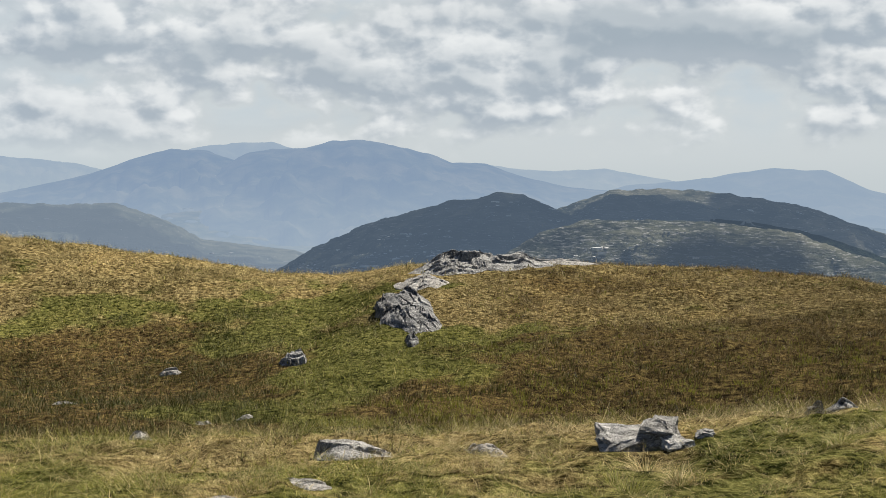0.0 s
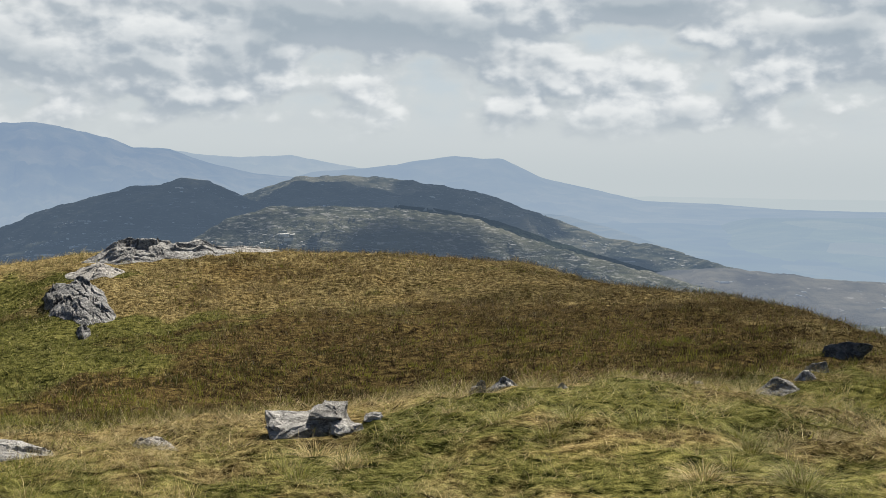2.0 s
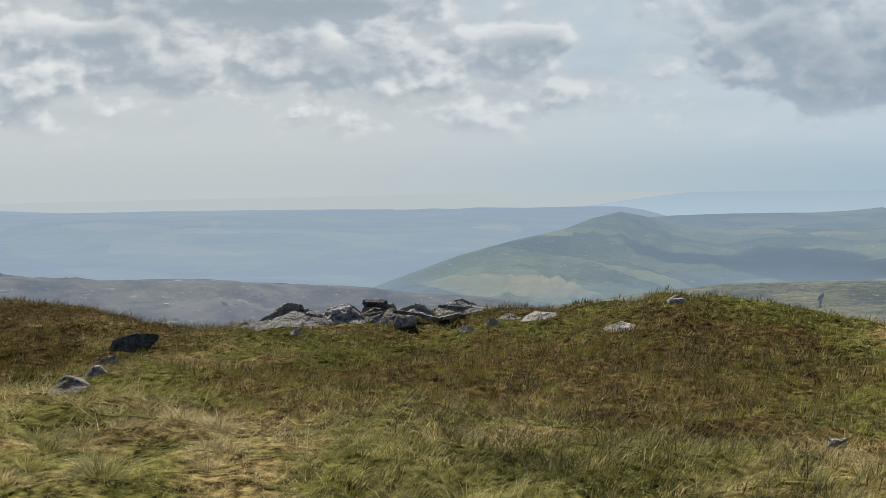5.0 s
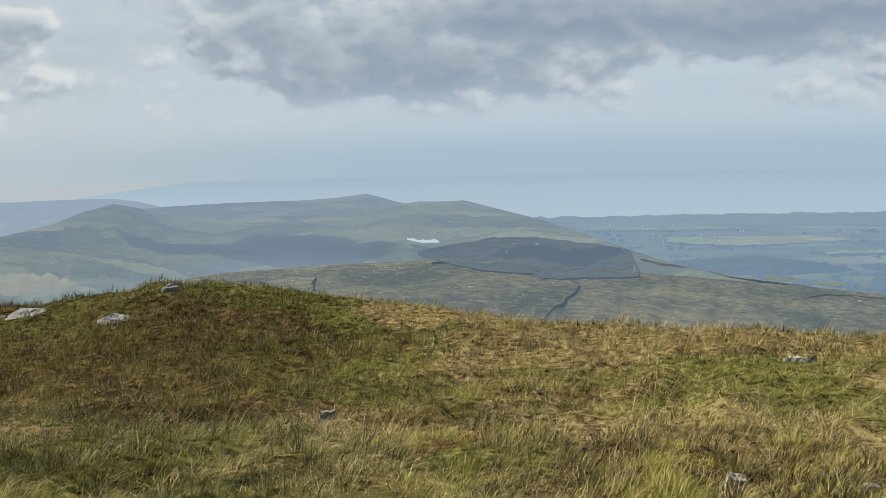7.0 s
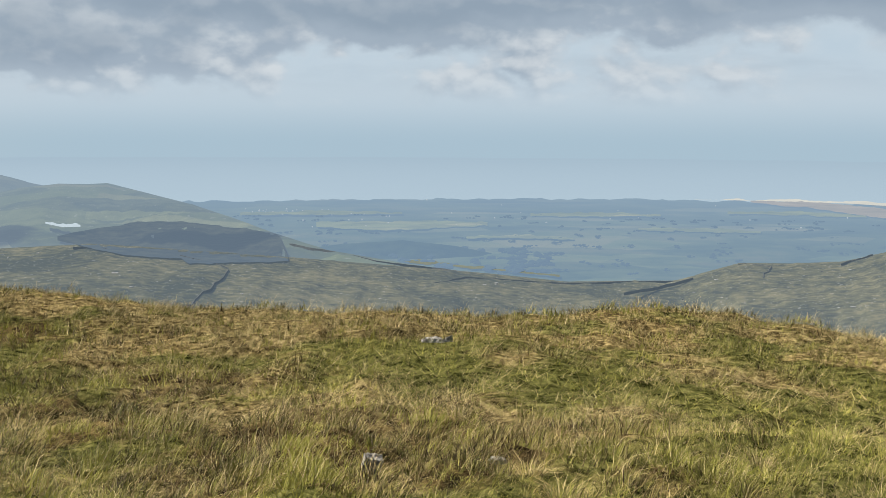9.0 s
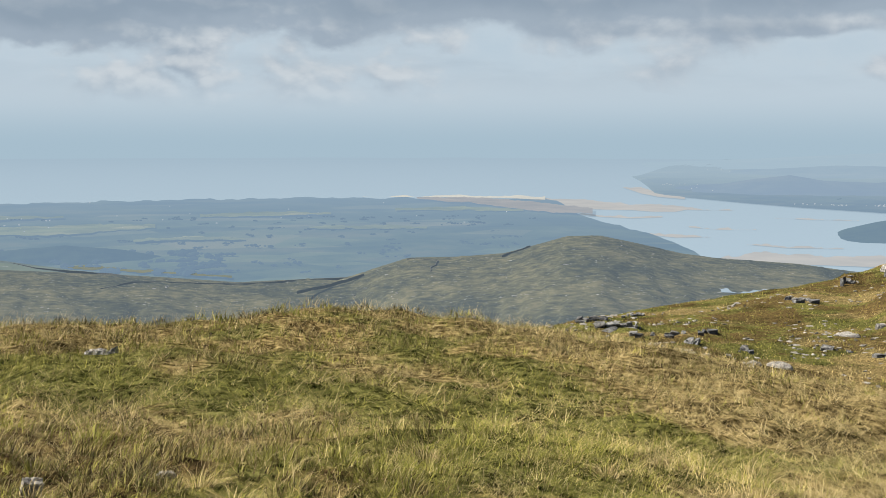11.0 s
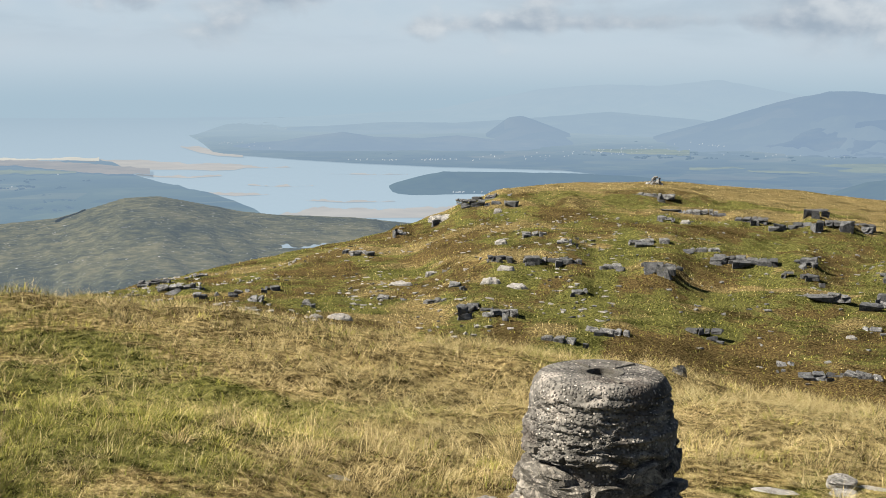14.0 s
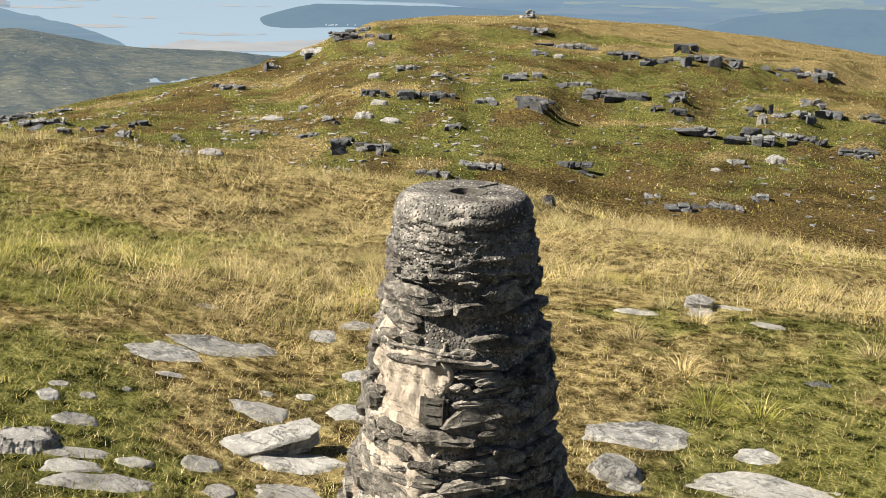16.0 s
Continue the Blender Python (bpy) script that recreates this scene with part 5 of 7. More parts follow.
    for i in range(m - 1):
        for j in range(n - 1):
            if q[i, j] < 1.12 or q[i + 1, j + 1] < 1.12:
                bm.faces.new((vs[i][j], vs[i][j + 1], vs[i + 1][j + 1], vs[i + 1][j]))
    bmesh.ops.delete(bm, geom=[v for v in bm.verts if not v.link_faces], context="VERTS")
    low = bmesh.ops.extrude_edge_only(bm, edges=[e for e in bm.edges if e.is_boundary])
    for v in low["geom"]:
        if isinstance(v, bmesh.types.BMVert):
            v.co.z -= 0.4 * h + 0.05
    bmesh.ops.recalc_face_normals(bm, faces=bm.faces)
    me = bpy.data.meshes.new(name)
    bm.to_mesh(me)
    bm.free()
    me.materials.append(mat)
    ob = new(name, me)
    ob.location = (float(x0), float(y0), g0 - (0.3 * h if group == ROUND else 0.0))
    grown = 0.35 if group == ROUND else 0.42
    BARE.append((float(x0), float(y0), grown * w, grown * d, h))
    return tagged(ob, label, "rock", group)


def plate(name, az, r, w, d, h, mat, label, seed, group, rise=0.0, pitch=0.0, roll=0.0, turn=0.0):
    """A loose slab: a thin angular block split along its bedding, propped at a slant."""
    rs = np.random.RandomState(seed)
    k0 = rs.randint(6, 9)
    ring = []
    for k in range(k0):
        t = 2 * math.pi * (k + rs.uniform(-0.3, 0.3)) / k0
        f = 1 / max(abs(math.cos(t)), abs(math.sin(t))) ** 0.6 * rs.uniform(0.8, 1.0)
        ring.append((math.cos(t) * f, math.sin(t) * f))
    poly = []
    for (ax, ay), (bx, by) in zip(ring, ring[1:] + ring[:1]):
        for s in np.arange(0, 1, 0.25):
            poly.append((ax + (bx - ax) * s + rs.normal(0, 0.03), ay + (by - ay) * s + rs.normal(0, 0.03)))
    P = np.array(poly)
    P /= np.abs(P).max(0)
    bm = bmesh.new()
    rows = []
    lev = np.sort(np.concatenate([[0.0, 0.08, 0.92, 1.0], rs.uniform(0.15, 0.85, 4)]))
    for z in lev:
        f = rs.uniform(0.9, 1.0) if 0.05 < z < 0.95 else 0.9
        sh = rs.normal(0, 0.02, 2)
        rows.append([bm.verts.new(((px * f + sh[0]) * 0.5 * w, (py * f + sh[1]) * 0.5 * d, (z + rs.normal(0, 0.025)) * h)) for px, py in P])
    for a, b in zip(rows, rows[1:]):
        for i in range(len(P)):
            bm.faces.new((a[i - 1], a[i], b[i], b[i - 1]))
    for row, z in ((rows[-1], h), (list(reversed(rows[0])), 0.0)):
        inner = [bm.verts.new((v.co.x * 0.55, v.co.y * 0.55, z + rs.normal(0, 0.05) * h)) for v in row]
        for i in range(len(row)):
            bm.faces.new((row[i - 1], row[i], inner[i], inner[i - 1]))
        c = bm.verts.new((0, 0, z))
        for i in range(len(row)):
            bm.faces.new((inner[i - 1], inner[i], c))
    bmesh.ops.recalc_face_normals(bm, faces=bm.faces)
    me = bpy.data.meshes.new(name)
    bm.to_mesh(me)
    bm.free()
    me.materials.append(mat)
    x, y = polar(r + d * 0.4, az)
    ob = new(name, me)
    ob.matrix_world = pose(float(x), float(y), float(ground_z(x, y)) + rise - 0.25 * h, pitch, roll, turn - az)
    if r < 10:
        BARE.append((float(x), float(y), 0.42 * w, 0.42 * d, h))
    return tagged(ob, label, "rock", group)


LABELS = {("stone", "R"): "small grey stone in the grass", ("stone", "P"): "small pale stone in the grass",
          ("ridge_rock", "R"): "grey rock ledge on the grassy ridge", ("ridge_rock", "P"): "pale bare slab on the grassy ridge", ("ridge_rock", "D"): "dark bedded rock ledge broken into blocks"}
LEDGES = []


def ledge(name, az, r, w, d, h, mat, label, seed, group):
    """A low bedded ledge: broken courses of angular blocks set back into the slope."""
    rs = np.random.RandomState(seed % 100000)
    x, y = polar(r + 0.25, az)
    thing = new(name)
    thing.matrix_world = pose(float(x), float(y), float(ground_z(x, y)) - 0.1 * h, 2, rs.uniform(-4, 3), rs.uniform(-10, 10) - az)
    n = 1 if h < 0.28 else 2 if h < 0.75 else 3
    cuts, z = np.sort(rs.uniform(0.15, 1.0, n)), -0.35 * h
    cuts = (cuts / cuts[-1]) * h
    for c, top in enumerate(cuts):
        x, reach = -w / 2 * rs.uniform(0.7, 1.0), w / 2 * rs.uniform(0.7, 1.0)
        while x < reach:
            q = min(rs.uniform(0.3, 1.1) * (0.55 + 0.45 * h), reach - x + 0.15)
            y0, up = rs.uniform(-0.08, 0.14) * d + 0.1 * d * c, top - rs.uniform(0, 0.4) * h * abs(2 * x / w) - (rs.rand() < 0.2) * 0.25 * h
            if rs.rand() < 0.9 and up > z + 0.04:
                bm = bmesh.new()
                v = []
                for k, zz in enumerate((z, up)):
                    for px, py in ((x, y0), (x + q, y0 + rs.normal(0, 0.07)), (x + q * 0.95, d * 0.7), (x + q * 0.05, d * 0.7)):
                        v.append(bm.verts.new((px + rs.normal(0, 0.05), py + rs.normal(0, 0.05) + 0.05 * k, zz + rs.normal(0, 0.035) + (0.1 * h if py > 0.3 * d else 0))))
                for f in ((3, 2, 1, 0), (4, 5, 6, 7), (0, 1, 5, 4), (1, 2, 6, 5), (2, 3, 7, 6), (3, 0, 4, 7)):
                    bm.faces.new([v[i] for i in f])
                bmesh.ops.bevel(bm, geom=list(bm.edges), offset=0.03, segments=1, affect="EDGES")
                part("block", bm, mat, thing)
            x += q + rs.uniform(0.0, 0.04)
        z = top - 0.02
    return tagged(thing, label, "rock", group)


def lay(rows, name, group, far=False):
    """Lay the rocks of a table: heading, distance, width, height, kind."""
    for i, q in enumerate(rows.split()):
        a, r, w, h, k = q.split(",")
        a, r, w, h = float(a), float(r), float(w), float(h)
        rs = random.Random(int(r * 97 + a * 13 + i))
        deep = w * rs.uniform(0.6, 0.9)
        sink, steep, tilt, worn = 0.12, 0.6, rs.uniform(-3, 5), 0.25
        if far:
            w, h, deep, steep = w * 0.95, h * 0.72, w * 0.45, 0.25
        else:
            deep = max(deep, h * 1.3)
            w, h = w * 1.12, h * 1.05
        loose = w < 0.16
        if far and k != "P" and r > 45:
            h = h / 0.72
            ledge(name, a, r, w * 1.35, max(0.8, w * 0.45), h * 0.5, DARKCRAG if k == "R" or rs.random() < 0.3 else SLATE, LABELS[name, k], int(r * 131 + a * 17) + i, group)
            LEDGES.append((a, r, w, h))
            continue
        ob = stone(name, a, r + deep * 0.3, w, deep, h / 0.85, rs.uniform(-14, 14), {"R": DARKCRAG if far else ROCK, "P": PALE_ROCK, "D": SLATE}[k], LABELS[name, k], int(r * 131 + a * 17) + i,
                   sink, tilt, "rock", group, not (far and w < 0.9), loose, steep, worn, (0.0, 0.25) if far else None)
        if r < 14:
            BARE.append((ob.location.x, ob.location.y, 0.4 * w, 0.4 * deep, h))


HEATH = "boulders in the heather"
MOSSY = "rocks of the mossy outcrop"
KNOLL = "rocks of the broken knoll"
ROUND = "slabs round the pillar"
LICHENED = "grey boulder blotched with white lichen in the grass"
# heading, distance, width, depth, height
stone("boulder", 8.7, 9.1, 0.5, 0.5, 0.17, 8, WHITE_ROCK, LICHENED, 78, 0.1, 10, "rock", HEATH, True, True)
stone("boulder", 10.0, 9.2, 0.36, 0.5, 0.27, -12, WHITE_ROCK, LICHENED, 82, 0.12, 12, "rock", HEATH, True, True)
stone("boulder", 10.9, 8.95, 0.26, 0.24, 0.12, 25, WHITE_ROCK, LICHENED, 86, 0.15, 8, "rock", HEATH, True, True)
stone("boulder", 12.2, 9.2, 0.15, 0.13, 0.07, 0, WHITE_ROCK, "small pale stone beside a boulder", 70, 0.25, -5, "rock", HEATH, True, True)
for _a, _w in ((8.8, 0.28), (10.2, 0.22), (12.2, 0.1)):
    BARE.append((float(polar(9.2, _a)[0]), float(polar(9.2, _a)[1]), _w, 0.3, 0.2))
bedrock("boulder", -4.4, 9.2, 0.66, 0.5, 0.10, WHITE_ROCK, "flat cream rock lying in moor grass", 71, HEATH, (-0.15, 0.2), 2, 0.1, 0, 0.7)
bedrock("boulder", 2.1, 9.1, 0.34, 0.3, 0.06, PALE_ROCK, "flat pale rock half grown over by grass", 72, HEATH)
for k, (a, r, w, d, h) in enumerate(((17.0, 10.4, 0.17, 0.15, 0.11), (18.2, 10.4, 0.34, 0.3, 0.13), (21, 10.2, 0.1, 0.1, 0.05), (32.2, 14.8, 0.3, 0.3, 0.12))):
    bedrock("boulder", a, r, w, d, h, ROCK, "grey lichened boulder lying in moor grass", 90 + k, HEATH, (0.1, 0.2), 2, 0.2, 2, 0.9)
for k, (a, r, w, d, h) in enumerate(((-6.3, 7.6, 0.3, 0.2, 0.05), (-10.3, 7.2, 0.21, 0.2, 0.05), (-14, 11.8, 0.24, 0.2, 0.12), (-12.6, 21.3, 0.42, 0.4, 0.14), (-17.3, 17.2, 0.4, 0.4, 0.08), (-11.2, 15, 0.22, 0.2, 0.07), (-9.3, 14.9, 0.2, 0.2, 0.07), (27.1, 10.8, 0.14, 0.1, 0.05), (38.2, 18.9, 0.43, 0.4, 0.09))):
    bedrock("boulder", a, r, w, d, h * 0.65, PALE_ROCK, "flat pale rock lying in moor grass", 110 + k, HEATH, (0.1, 0.1), 2, 0.14, 2, 0.9)
bedrock("boulder", 30.5, 12.85, 0.5, 0.5, 0.19, WHITE_ROCK, "white lichened boulder on a grassy brow", 91, HEATH, (0.1, 0.5), 2, 0.05, 3, 1.2)
bedrock("boulder", 31.8, 13.6, 0.24, 0.2, 0.1, WHITE_ROCK, "small pale stone beside a boulder", 94, HEATH, (0, 0.3), 1, 0.15, 2, 0.7)
plate("boulder", 33.4, 16.3, 0.72, 0.3, 0.11, SLATE, "thin dark slab tilted out of the heather", 33, HEATH, 0.1, 58, -14, 8)
bedrock("boulder", -7.0, 20.2, 0.46, 0.7, 0.17, ROCK, "dark broken rock in a grassy bank", 121, HEATH, (0.2, 0.3), 3, 0.25, 3, 0.4, 20)
# the mossy outcrop
bedrock("outcrop_rock", 0.6, 27.4, 2.0, 2.6, 0.40, ROCK, "lichened outcrop nose crowning a grassy knoll", 201, MOSSY, (0.0, 0.35), 5, 0.2, 2, 0.75, 4)
bedrock("outcrop_rock", 2.7, 27.8, 2.8, 2.8, 0.27, ROCK, "long pale outcrop back lying in grass", 202, MOSSY, (-0.35, 0.35), 6, 0.16, 2, 0.9, 4)
bedrock("outcrop_rock", 5.3, 29.4, 2.2, 1.4, 0.09, PALE_ROCK, "flat pale outcrop shelf in dry grass", 203, MOSSY, (-0.2, 0.3), 4, 0.15, 3, 0.8)
bedrock("outcrop_rock", -1.7, 21.0, 1.2, 4.4, 0.2, DARKCRAG, "dark cracked outcrop running down a grassy slope", 205, MOSSY, (-0.1, 0.2), 6, 0.2, 6, 0.6, -6, 0.09, 130)
bedrock("outcrop_rock", -2.4, 22.2, 0.7, 2.6, 0.2, DARKCRAG, "dark steep rock face on a grassy slope", 206, MOSSY, (-0.3, 0.2), 4, 0.18, 5, 0.6, -8)
bedrock("outcrop_rock", -1.0, 25.2, 1.3, 2.0, 0.11, PALE_ROCK, "pale outcrop shelf on a grassy slope", 207, MOSSY, (0.0, 0.2), 5, 0.2, 4, 0.8, -6)
bedrock("outcrop_rock", -1.45, 19.9, 0.28, 0.8, 0.14, DARKCRAG, "dark broken rock at the foot of an outcrop", 208, MOSSY, (0.0, 0.3), 3, 0.3, 3, 0.8)
# the broken knoll
bedrock("outcrop_rock", 40.7, 18.0, 1.6, 1.8, 0.3, WHITE_ROCK, "pale cracked outcrop hump on a knoll", 301, KNOLL, (0.25, 0.4), 4, 0.05, 6, 1.3)
bedrock("outcrop_rock", 42.6, 18.3, 1.0, 1.2, 0.26, WHITE_ROCK, "pale cracked outcrop hump on a knoll", 302, KNOLL, (-0.05, 0.4), 3, 0.05, 6, 1.2)
bedrock("outcrop_rock", 44.3, 18.7, 0.8, 0.7, 0.2, PALE_ROCK, "rounded pale boulder below a dark slab", 303, KNOLL, (0, 0.4), 2, 0.05, 4, 1.1)
plate("outcrop_rock", 44.35, 18.7, 0.42, 0.4, 0.08, SLATE, "dark angular slab on top of a knoll", 304, KNOLL, 0.24, 3, 2, 10)
bedrock("outcrop_rock", 45.1, 18.3, 0.6, 0.6, 0.2, PALE_ROCK, "pale split rock on a grassy knoll", 305, KNOLL, (0.1, 0.3), 2, 0.14, 2, 0.8)
bedrock("outcrop_rock", 46.1, 18.8, 0.85, 0.7, 0.2, WHITE_ROCK, "grey split rock on a grassy knoll", 306, KNOLL, (-0.1, 0.4), 3, 0.06, 5, 1.1)
plate("outcrop_rock", 45.9, 18.1, 0.5, 0.4, 0.05, ROCK, "thin grey slab leaning on a knoll", 307, KNOLL, 0.12, -6, 9, 5)
plate("outcrop_rock", 45.8, 17.6, 0.36, 0.3, 0.13, PALE_ROCK, "pale fallen slab leaning on a bank", 308, KNOLL, 0.03, -25, -14, 8)
plate("outcrop_rock", 47.0, 18.1, 0.34, 0.4, 0.06, PALE_ROCK, "thin pale slab leaning on a knoll", 309, KNOLL, 0.05, -8, 10, -6)
plate("outcrop_rock", 47.8, 18.1, 0.36, 0.4, 0.06, PALE_ROCK, "thin pale slab leaning on a knoll", 310, KNOLL, 0.05, -8, -10, 12)
plate("outcrop_rock", 47.9, 18.6, 0.45, 0.4, 0.05, ROCK, "thin grey slab leaning on a knoll", 311, KNOLL, 0.12, -6, 6, 3)
bedrock("outcrop_rock", 48.3, 18.9, 0.95, 0.6, 0.17, PALE_ROCK, "flat pale rock shelf on a grassy knoll", 312, KNOLL, (0, 0.3), 3, 0.14, 2, 0.8)
for k, (a, r, w, d, h) in enumerate(((48.65, 16.7, 0.27, 0.25, 0.09), (49.8, 17.2, 0.22, 0.2, 0.11), (51.9, 17.7, 0.56, 0.7, 0.06), (55.7, 16.2, 0.46, 0.4, 0.05), (58.3, 17.3, 0.32, 0.3, 0.09), (40.7, 17.2, 0.22, 0.2, 0.07), (50.6, 18.0, 0.4, 0.4, 0.06))):
    bedrock("outcrop_rock", a, r, w, d, h, PALE_ROCK, "flat pale stone in the grass of a knoll", 320 + k, KNOLL, (0, 0.2), 2, 0.14, 2, 0.8)
ROCKS_SMALL = (
    "65.4,9.3,0.12,0.1,P 86.8,12.2,0.27,0.04,P 87.4,12.3,0.08,0.06,R 89.8,6.9,0.10,0.03,P ")
plate("stone", 84.0, 6.95, 0.12, 0.11, 0.085, PALE_ROCK, "small pale grey stone standing in grass", 505, "stones on the grassy summit", 0.07, 10, 10, 12)
lay(ROCKS_SMALL, "stone", "stones on the grassy summit")
lay(ROCKS_RIDGE_LOW, "ridge_rock", "rocks at the foot of the ridge", far=True)
lay(ROCKS_RIDGE_BANDS, "ridge_rock", "rock bands across the ridge", far=True)
lay(ROCKS_RIDGE_BANDS_MORE, "ridge_rock", "rock bands across the ridge", far=True)
lay(ROCKS_RIDGE_LEFT, "ridge_rock", "rocks on the ridge shoulder", far=True)
lay(ROCKS_RIDGE_LEFT_MORE, "ridge_rock", "rocks on the ridge shoulder", far=True)
# slabs round the pillar: heading, distance, width, depth, height
GREYSLAB, PALESLAB = "smooth grey slab set flush in short turf", "pale weathered slab set in short turf"
for k, (a, r, w, d, h, m, b) in enumerate(((115.3, 5.78, 0.42, 0.36, 0.035, WHITE_ROCK, 3), (117.6, 6.0, 0.5, 0.42, 0.04, WHITE_ROCK, 3), (119.6, 6.12, 0.3, 0.25, 0.03, PALE_ROCK, 2), (122.9, 6.5, 0.2, 0.22, 0.05, WHITE_ROCK, 2), (124.6, 6.7, 0.22, 0.2, 0.03, PALE_ROCK, 2),
                                           (124.6, 5.82, 0.17, 0.18, 0.04, PALE_ROCK, 1), (124.2, 5.25, 0.22, 0.24, 0.06, SLABROCK, 1), (119.8, 5.17, 0.32, 0.28, 0.05, SLABROCK, 2), (121.7, 4.5, 0.44, 0.27, 0.07, SLABROCK, 1), (121.3, 4.15, 0.28, 0.22, 0.06, SLABROCK, 1),
                                           (116.9, 4.38, 0.18, 0.2, 0.05, SLABROCK, 1), (110.7, 4.25, 0.25, 0.15, 0.05, SLABROCK, 1), (110.9, 4.4, 0.3, 0.12, 0.04, SLABROCK, 2), (111.9, 4.08, 0.5, 0.2, 0.05, SLABROCK, 2), (113.7, 4.36, 0.16, 0.1, 0.04, SLABROCK, 1),
                                           (117.8, 4.1, 0.13, 0.17, 0.05, PALE_ROCK, 1), (109.9, 5.02, 0.1, 0.17, 0.04, WHITE_ROCK, 1), (110.4, 5.22, 0.1, 0.08, 0.03, PALE_ROCK, 1), (111.7, 5.1, 0.09, 0.09, 0.03, PALE_ROCK, 1), (113.5, 5.25, 0.05, 0.08, 0.03, WHITE_ROCK, 1),
                                           (115.6, 5.57, 0.16, 0.07, 0.03, PALE_ROCK, 1), (120.2, 5.52, 0.09, 0.07, 0.03, PALE_ROCK, 1), (122.1, 5.54, 0.12, 0.09, 0.03, PALE_ROCK, 1), (111.1, 4.73, 0.21, 0.17, 0.05, WHITE_ROCK, 1), (138.75, 5.0, 0.54, 0.42, 0.06, WHITE_ROCK, 1),
                                           (144.4, 4.95, 0.22, 0.24, 0.04, WHITE_ROCK, 1), (144.6, 4.5, 0.66, 0.4, 0.06, SLABROCK, 2), (142.7, 7.58, 0.3, 0.1, 0.04, PALE_ROCK, 1), (138.2, 7.28, 0.3, 0.12, 0.04, PALE_ROCK, 1), (144.4, 7.17, 0.23, 0.12, 0.05, PALE_ROCK, 1),
                                           (138.3, 4.42, 0.17, 0.14, 0.05, SLABROCK, 1), (147.0, 6.2, 0.15, 0.1, 0.02, SLATE, 1), (117.4, 6.9, 0.15, 0.1, 0.03, PALE_ROCK, 1), (118.6, 4.75, 0.1, 0.08, 0.02, PALE_ROCK, 1), (141.2, 7.3, 0.2, 0.22, 0.08, WHITE_ROCK, 2))):
    bedrock("slab", a, r, w, d, h * 0.28, m, GREYSLAB if m is SLABROCK else PALESLAB, 400 + k, ROUND, (0, 0.15), b, 0.1 if b > 1 else 0.05, 2 if b > 1 else 0, 0.3 if b > 1 else 0.18)
bedrock("slab", 108.6, 4.42, 0.28, 0.24, 0.06, SLABROCK, "thick grey split block lying in turf", 441, ROUND, (-0.1, 0.1), 2, 0.2, 2, 0.2)
plate("slab", 120.6, 4.68, 0.48, 0.2, 0.07, SLABROCK, "grey slab edged with yellow lichen, propped aslant", 442, ROUND, 0.02, 3, -6, 14)
bedrock("slab", 137.8, 4.5, 0.28, 0.28, 0.07, SLABROCK, "blue grey stone with a yellow lichen patch", 443, ROUND, (-0.3, 0.1), 1, 0.08, 0, 0.4)
plate("slab", 141.1, 7.5, 0.19, 0.2, 0.045, PALE_ROCK, "small block lying on a pale slab", 444, ROUND, 0.02, 4, 2, 0)

# ---- the pillar ----
def pebble_material():
    """Old concrete whose stones stand out of the worn paste."""
    m, nt, b = mat_tree("pebbly_concrete")
    vec = position(nt)
    vo = nt.nodes.new("ShaderNodeTexVoronoi")
    vo.inputs["Scale"].default_value = 95
    nt.links.new(vec, vo.inputs["Vector"])
    sp = nt.nodes.new("ShaderNodeSeparateColor")
    nt.links.new(vo.outputs["Color"], sp.inputs[0])
    grit = ramp(nt, sp.outputs[0], [(0.0, (0.02, 0.018, 0.016)), (0.4, (0.085, 0.077, 0.066)), (0.75, (0.2, 0.18, 0.155)), (1.0, (0.48, 0.43, 0.36))])
    paste = ramp(nt, tex_noise(nt, 9, 6, 0.65, vec), [(0.35, (0.035, 0.032, 0.028)), (0.55, (0.13, 0.12, 0.102)), (0.72, (0.34, 0.3, 0.25))])
    stone_in = mth(nt, "SUBTRACT", 1.0, srange(nt, vo.outputs["Distance"], 0.3, 0.55))
    c = mixc(nt, mth(nt, "MULTIPLY", stone_in, 0.85), paste, grit)
    damp = srange(nt, tex_noise(nt, 5, 5, 0.6, vec), 0.52, 0.62)
    c = mixc(nt, mth(nt, "MULTIPLY", damp, 0.5), c, (0.06, 0.045, 0.035))
    nt.links.new(c, b.inputs["Base Color"])
    b.inputs["Roughness"].default_value, b.inputs["Specular IOR Level"].default_value = 0.95, 0.2
    bump(nt, b, mth(nt, "ADD", stone_in, mth(nt, "MULTIPLY", tex_noise(nt, 14, 5, 0.6, vec), 2.5)), 0.9, 0.008)
    return m


CONCRETE = pebble_material()
MORTAR = rock_material("pale_lime_mortar", (0.42, 0.35, 0.27), (0.62, 0.53, 0.42), (0.74, 0.66, 0.54), 0.0, 1.6)
BUILT = rock_material("weathered_slate_stone", (0.022, 0.021, 0.019), (0.125, 0.115, 0.098), (0.46, 0.415, 0.345), 0.1, 3.2, 0.5)
BRONZE = rock_material("dark_bronze", (0.05, 0.045, 0.04), (0.10, 0.09, 0.075), (0.2, 0.19, 0.16), 0.0, 4.0)
PROFILE = tab("-0.15,0.45 0,0.43 0.15,0.395 0.33,0.355 0.54,0.322 0.75,0.29 0.83,0.274 0.95,0.256 1.01,0.253 1.11,0.235 1.2,0.212")


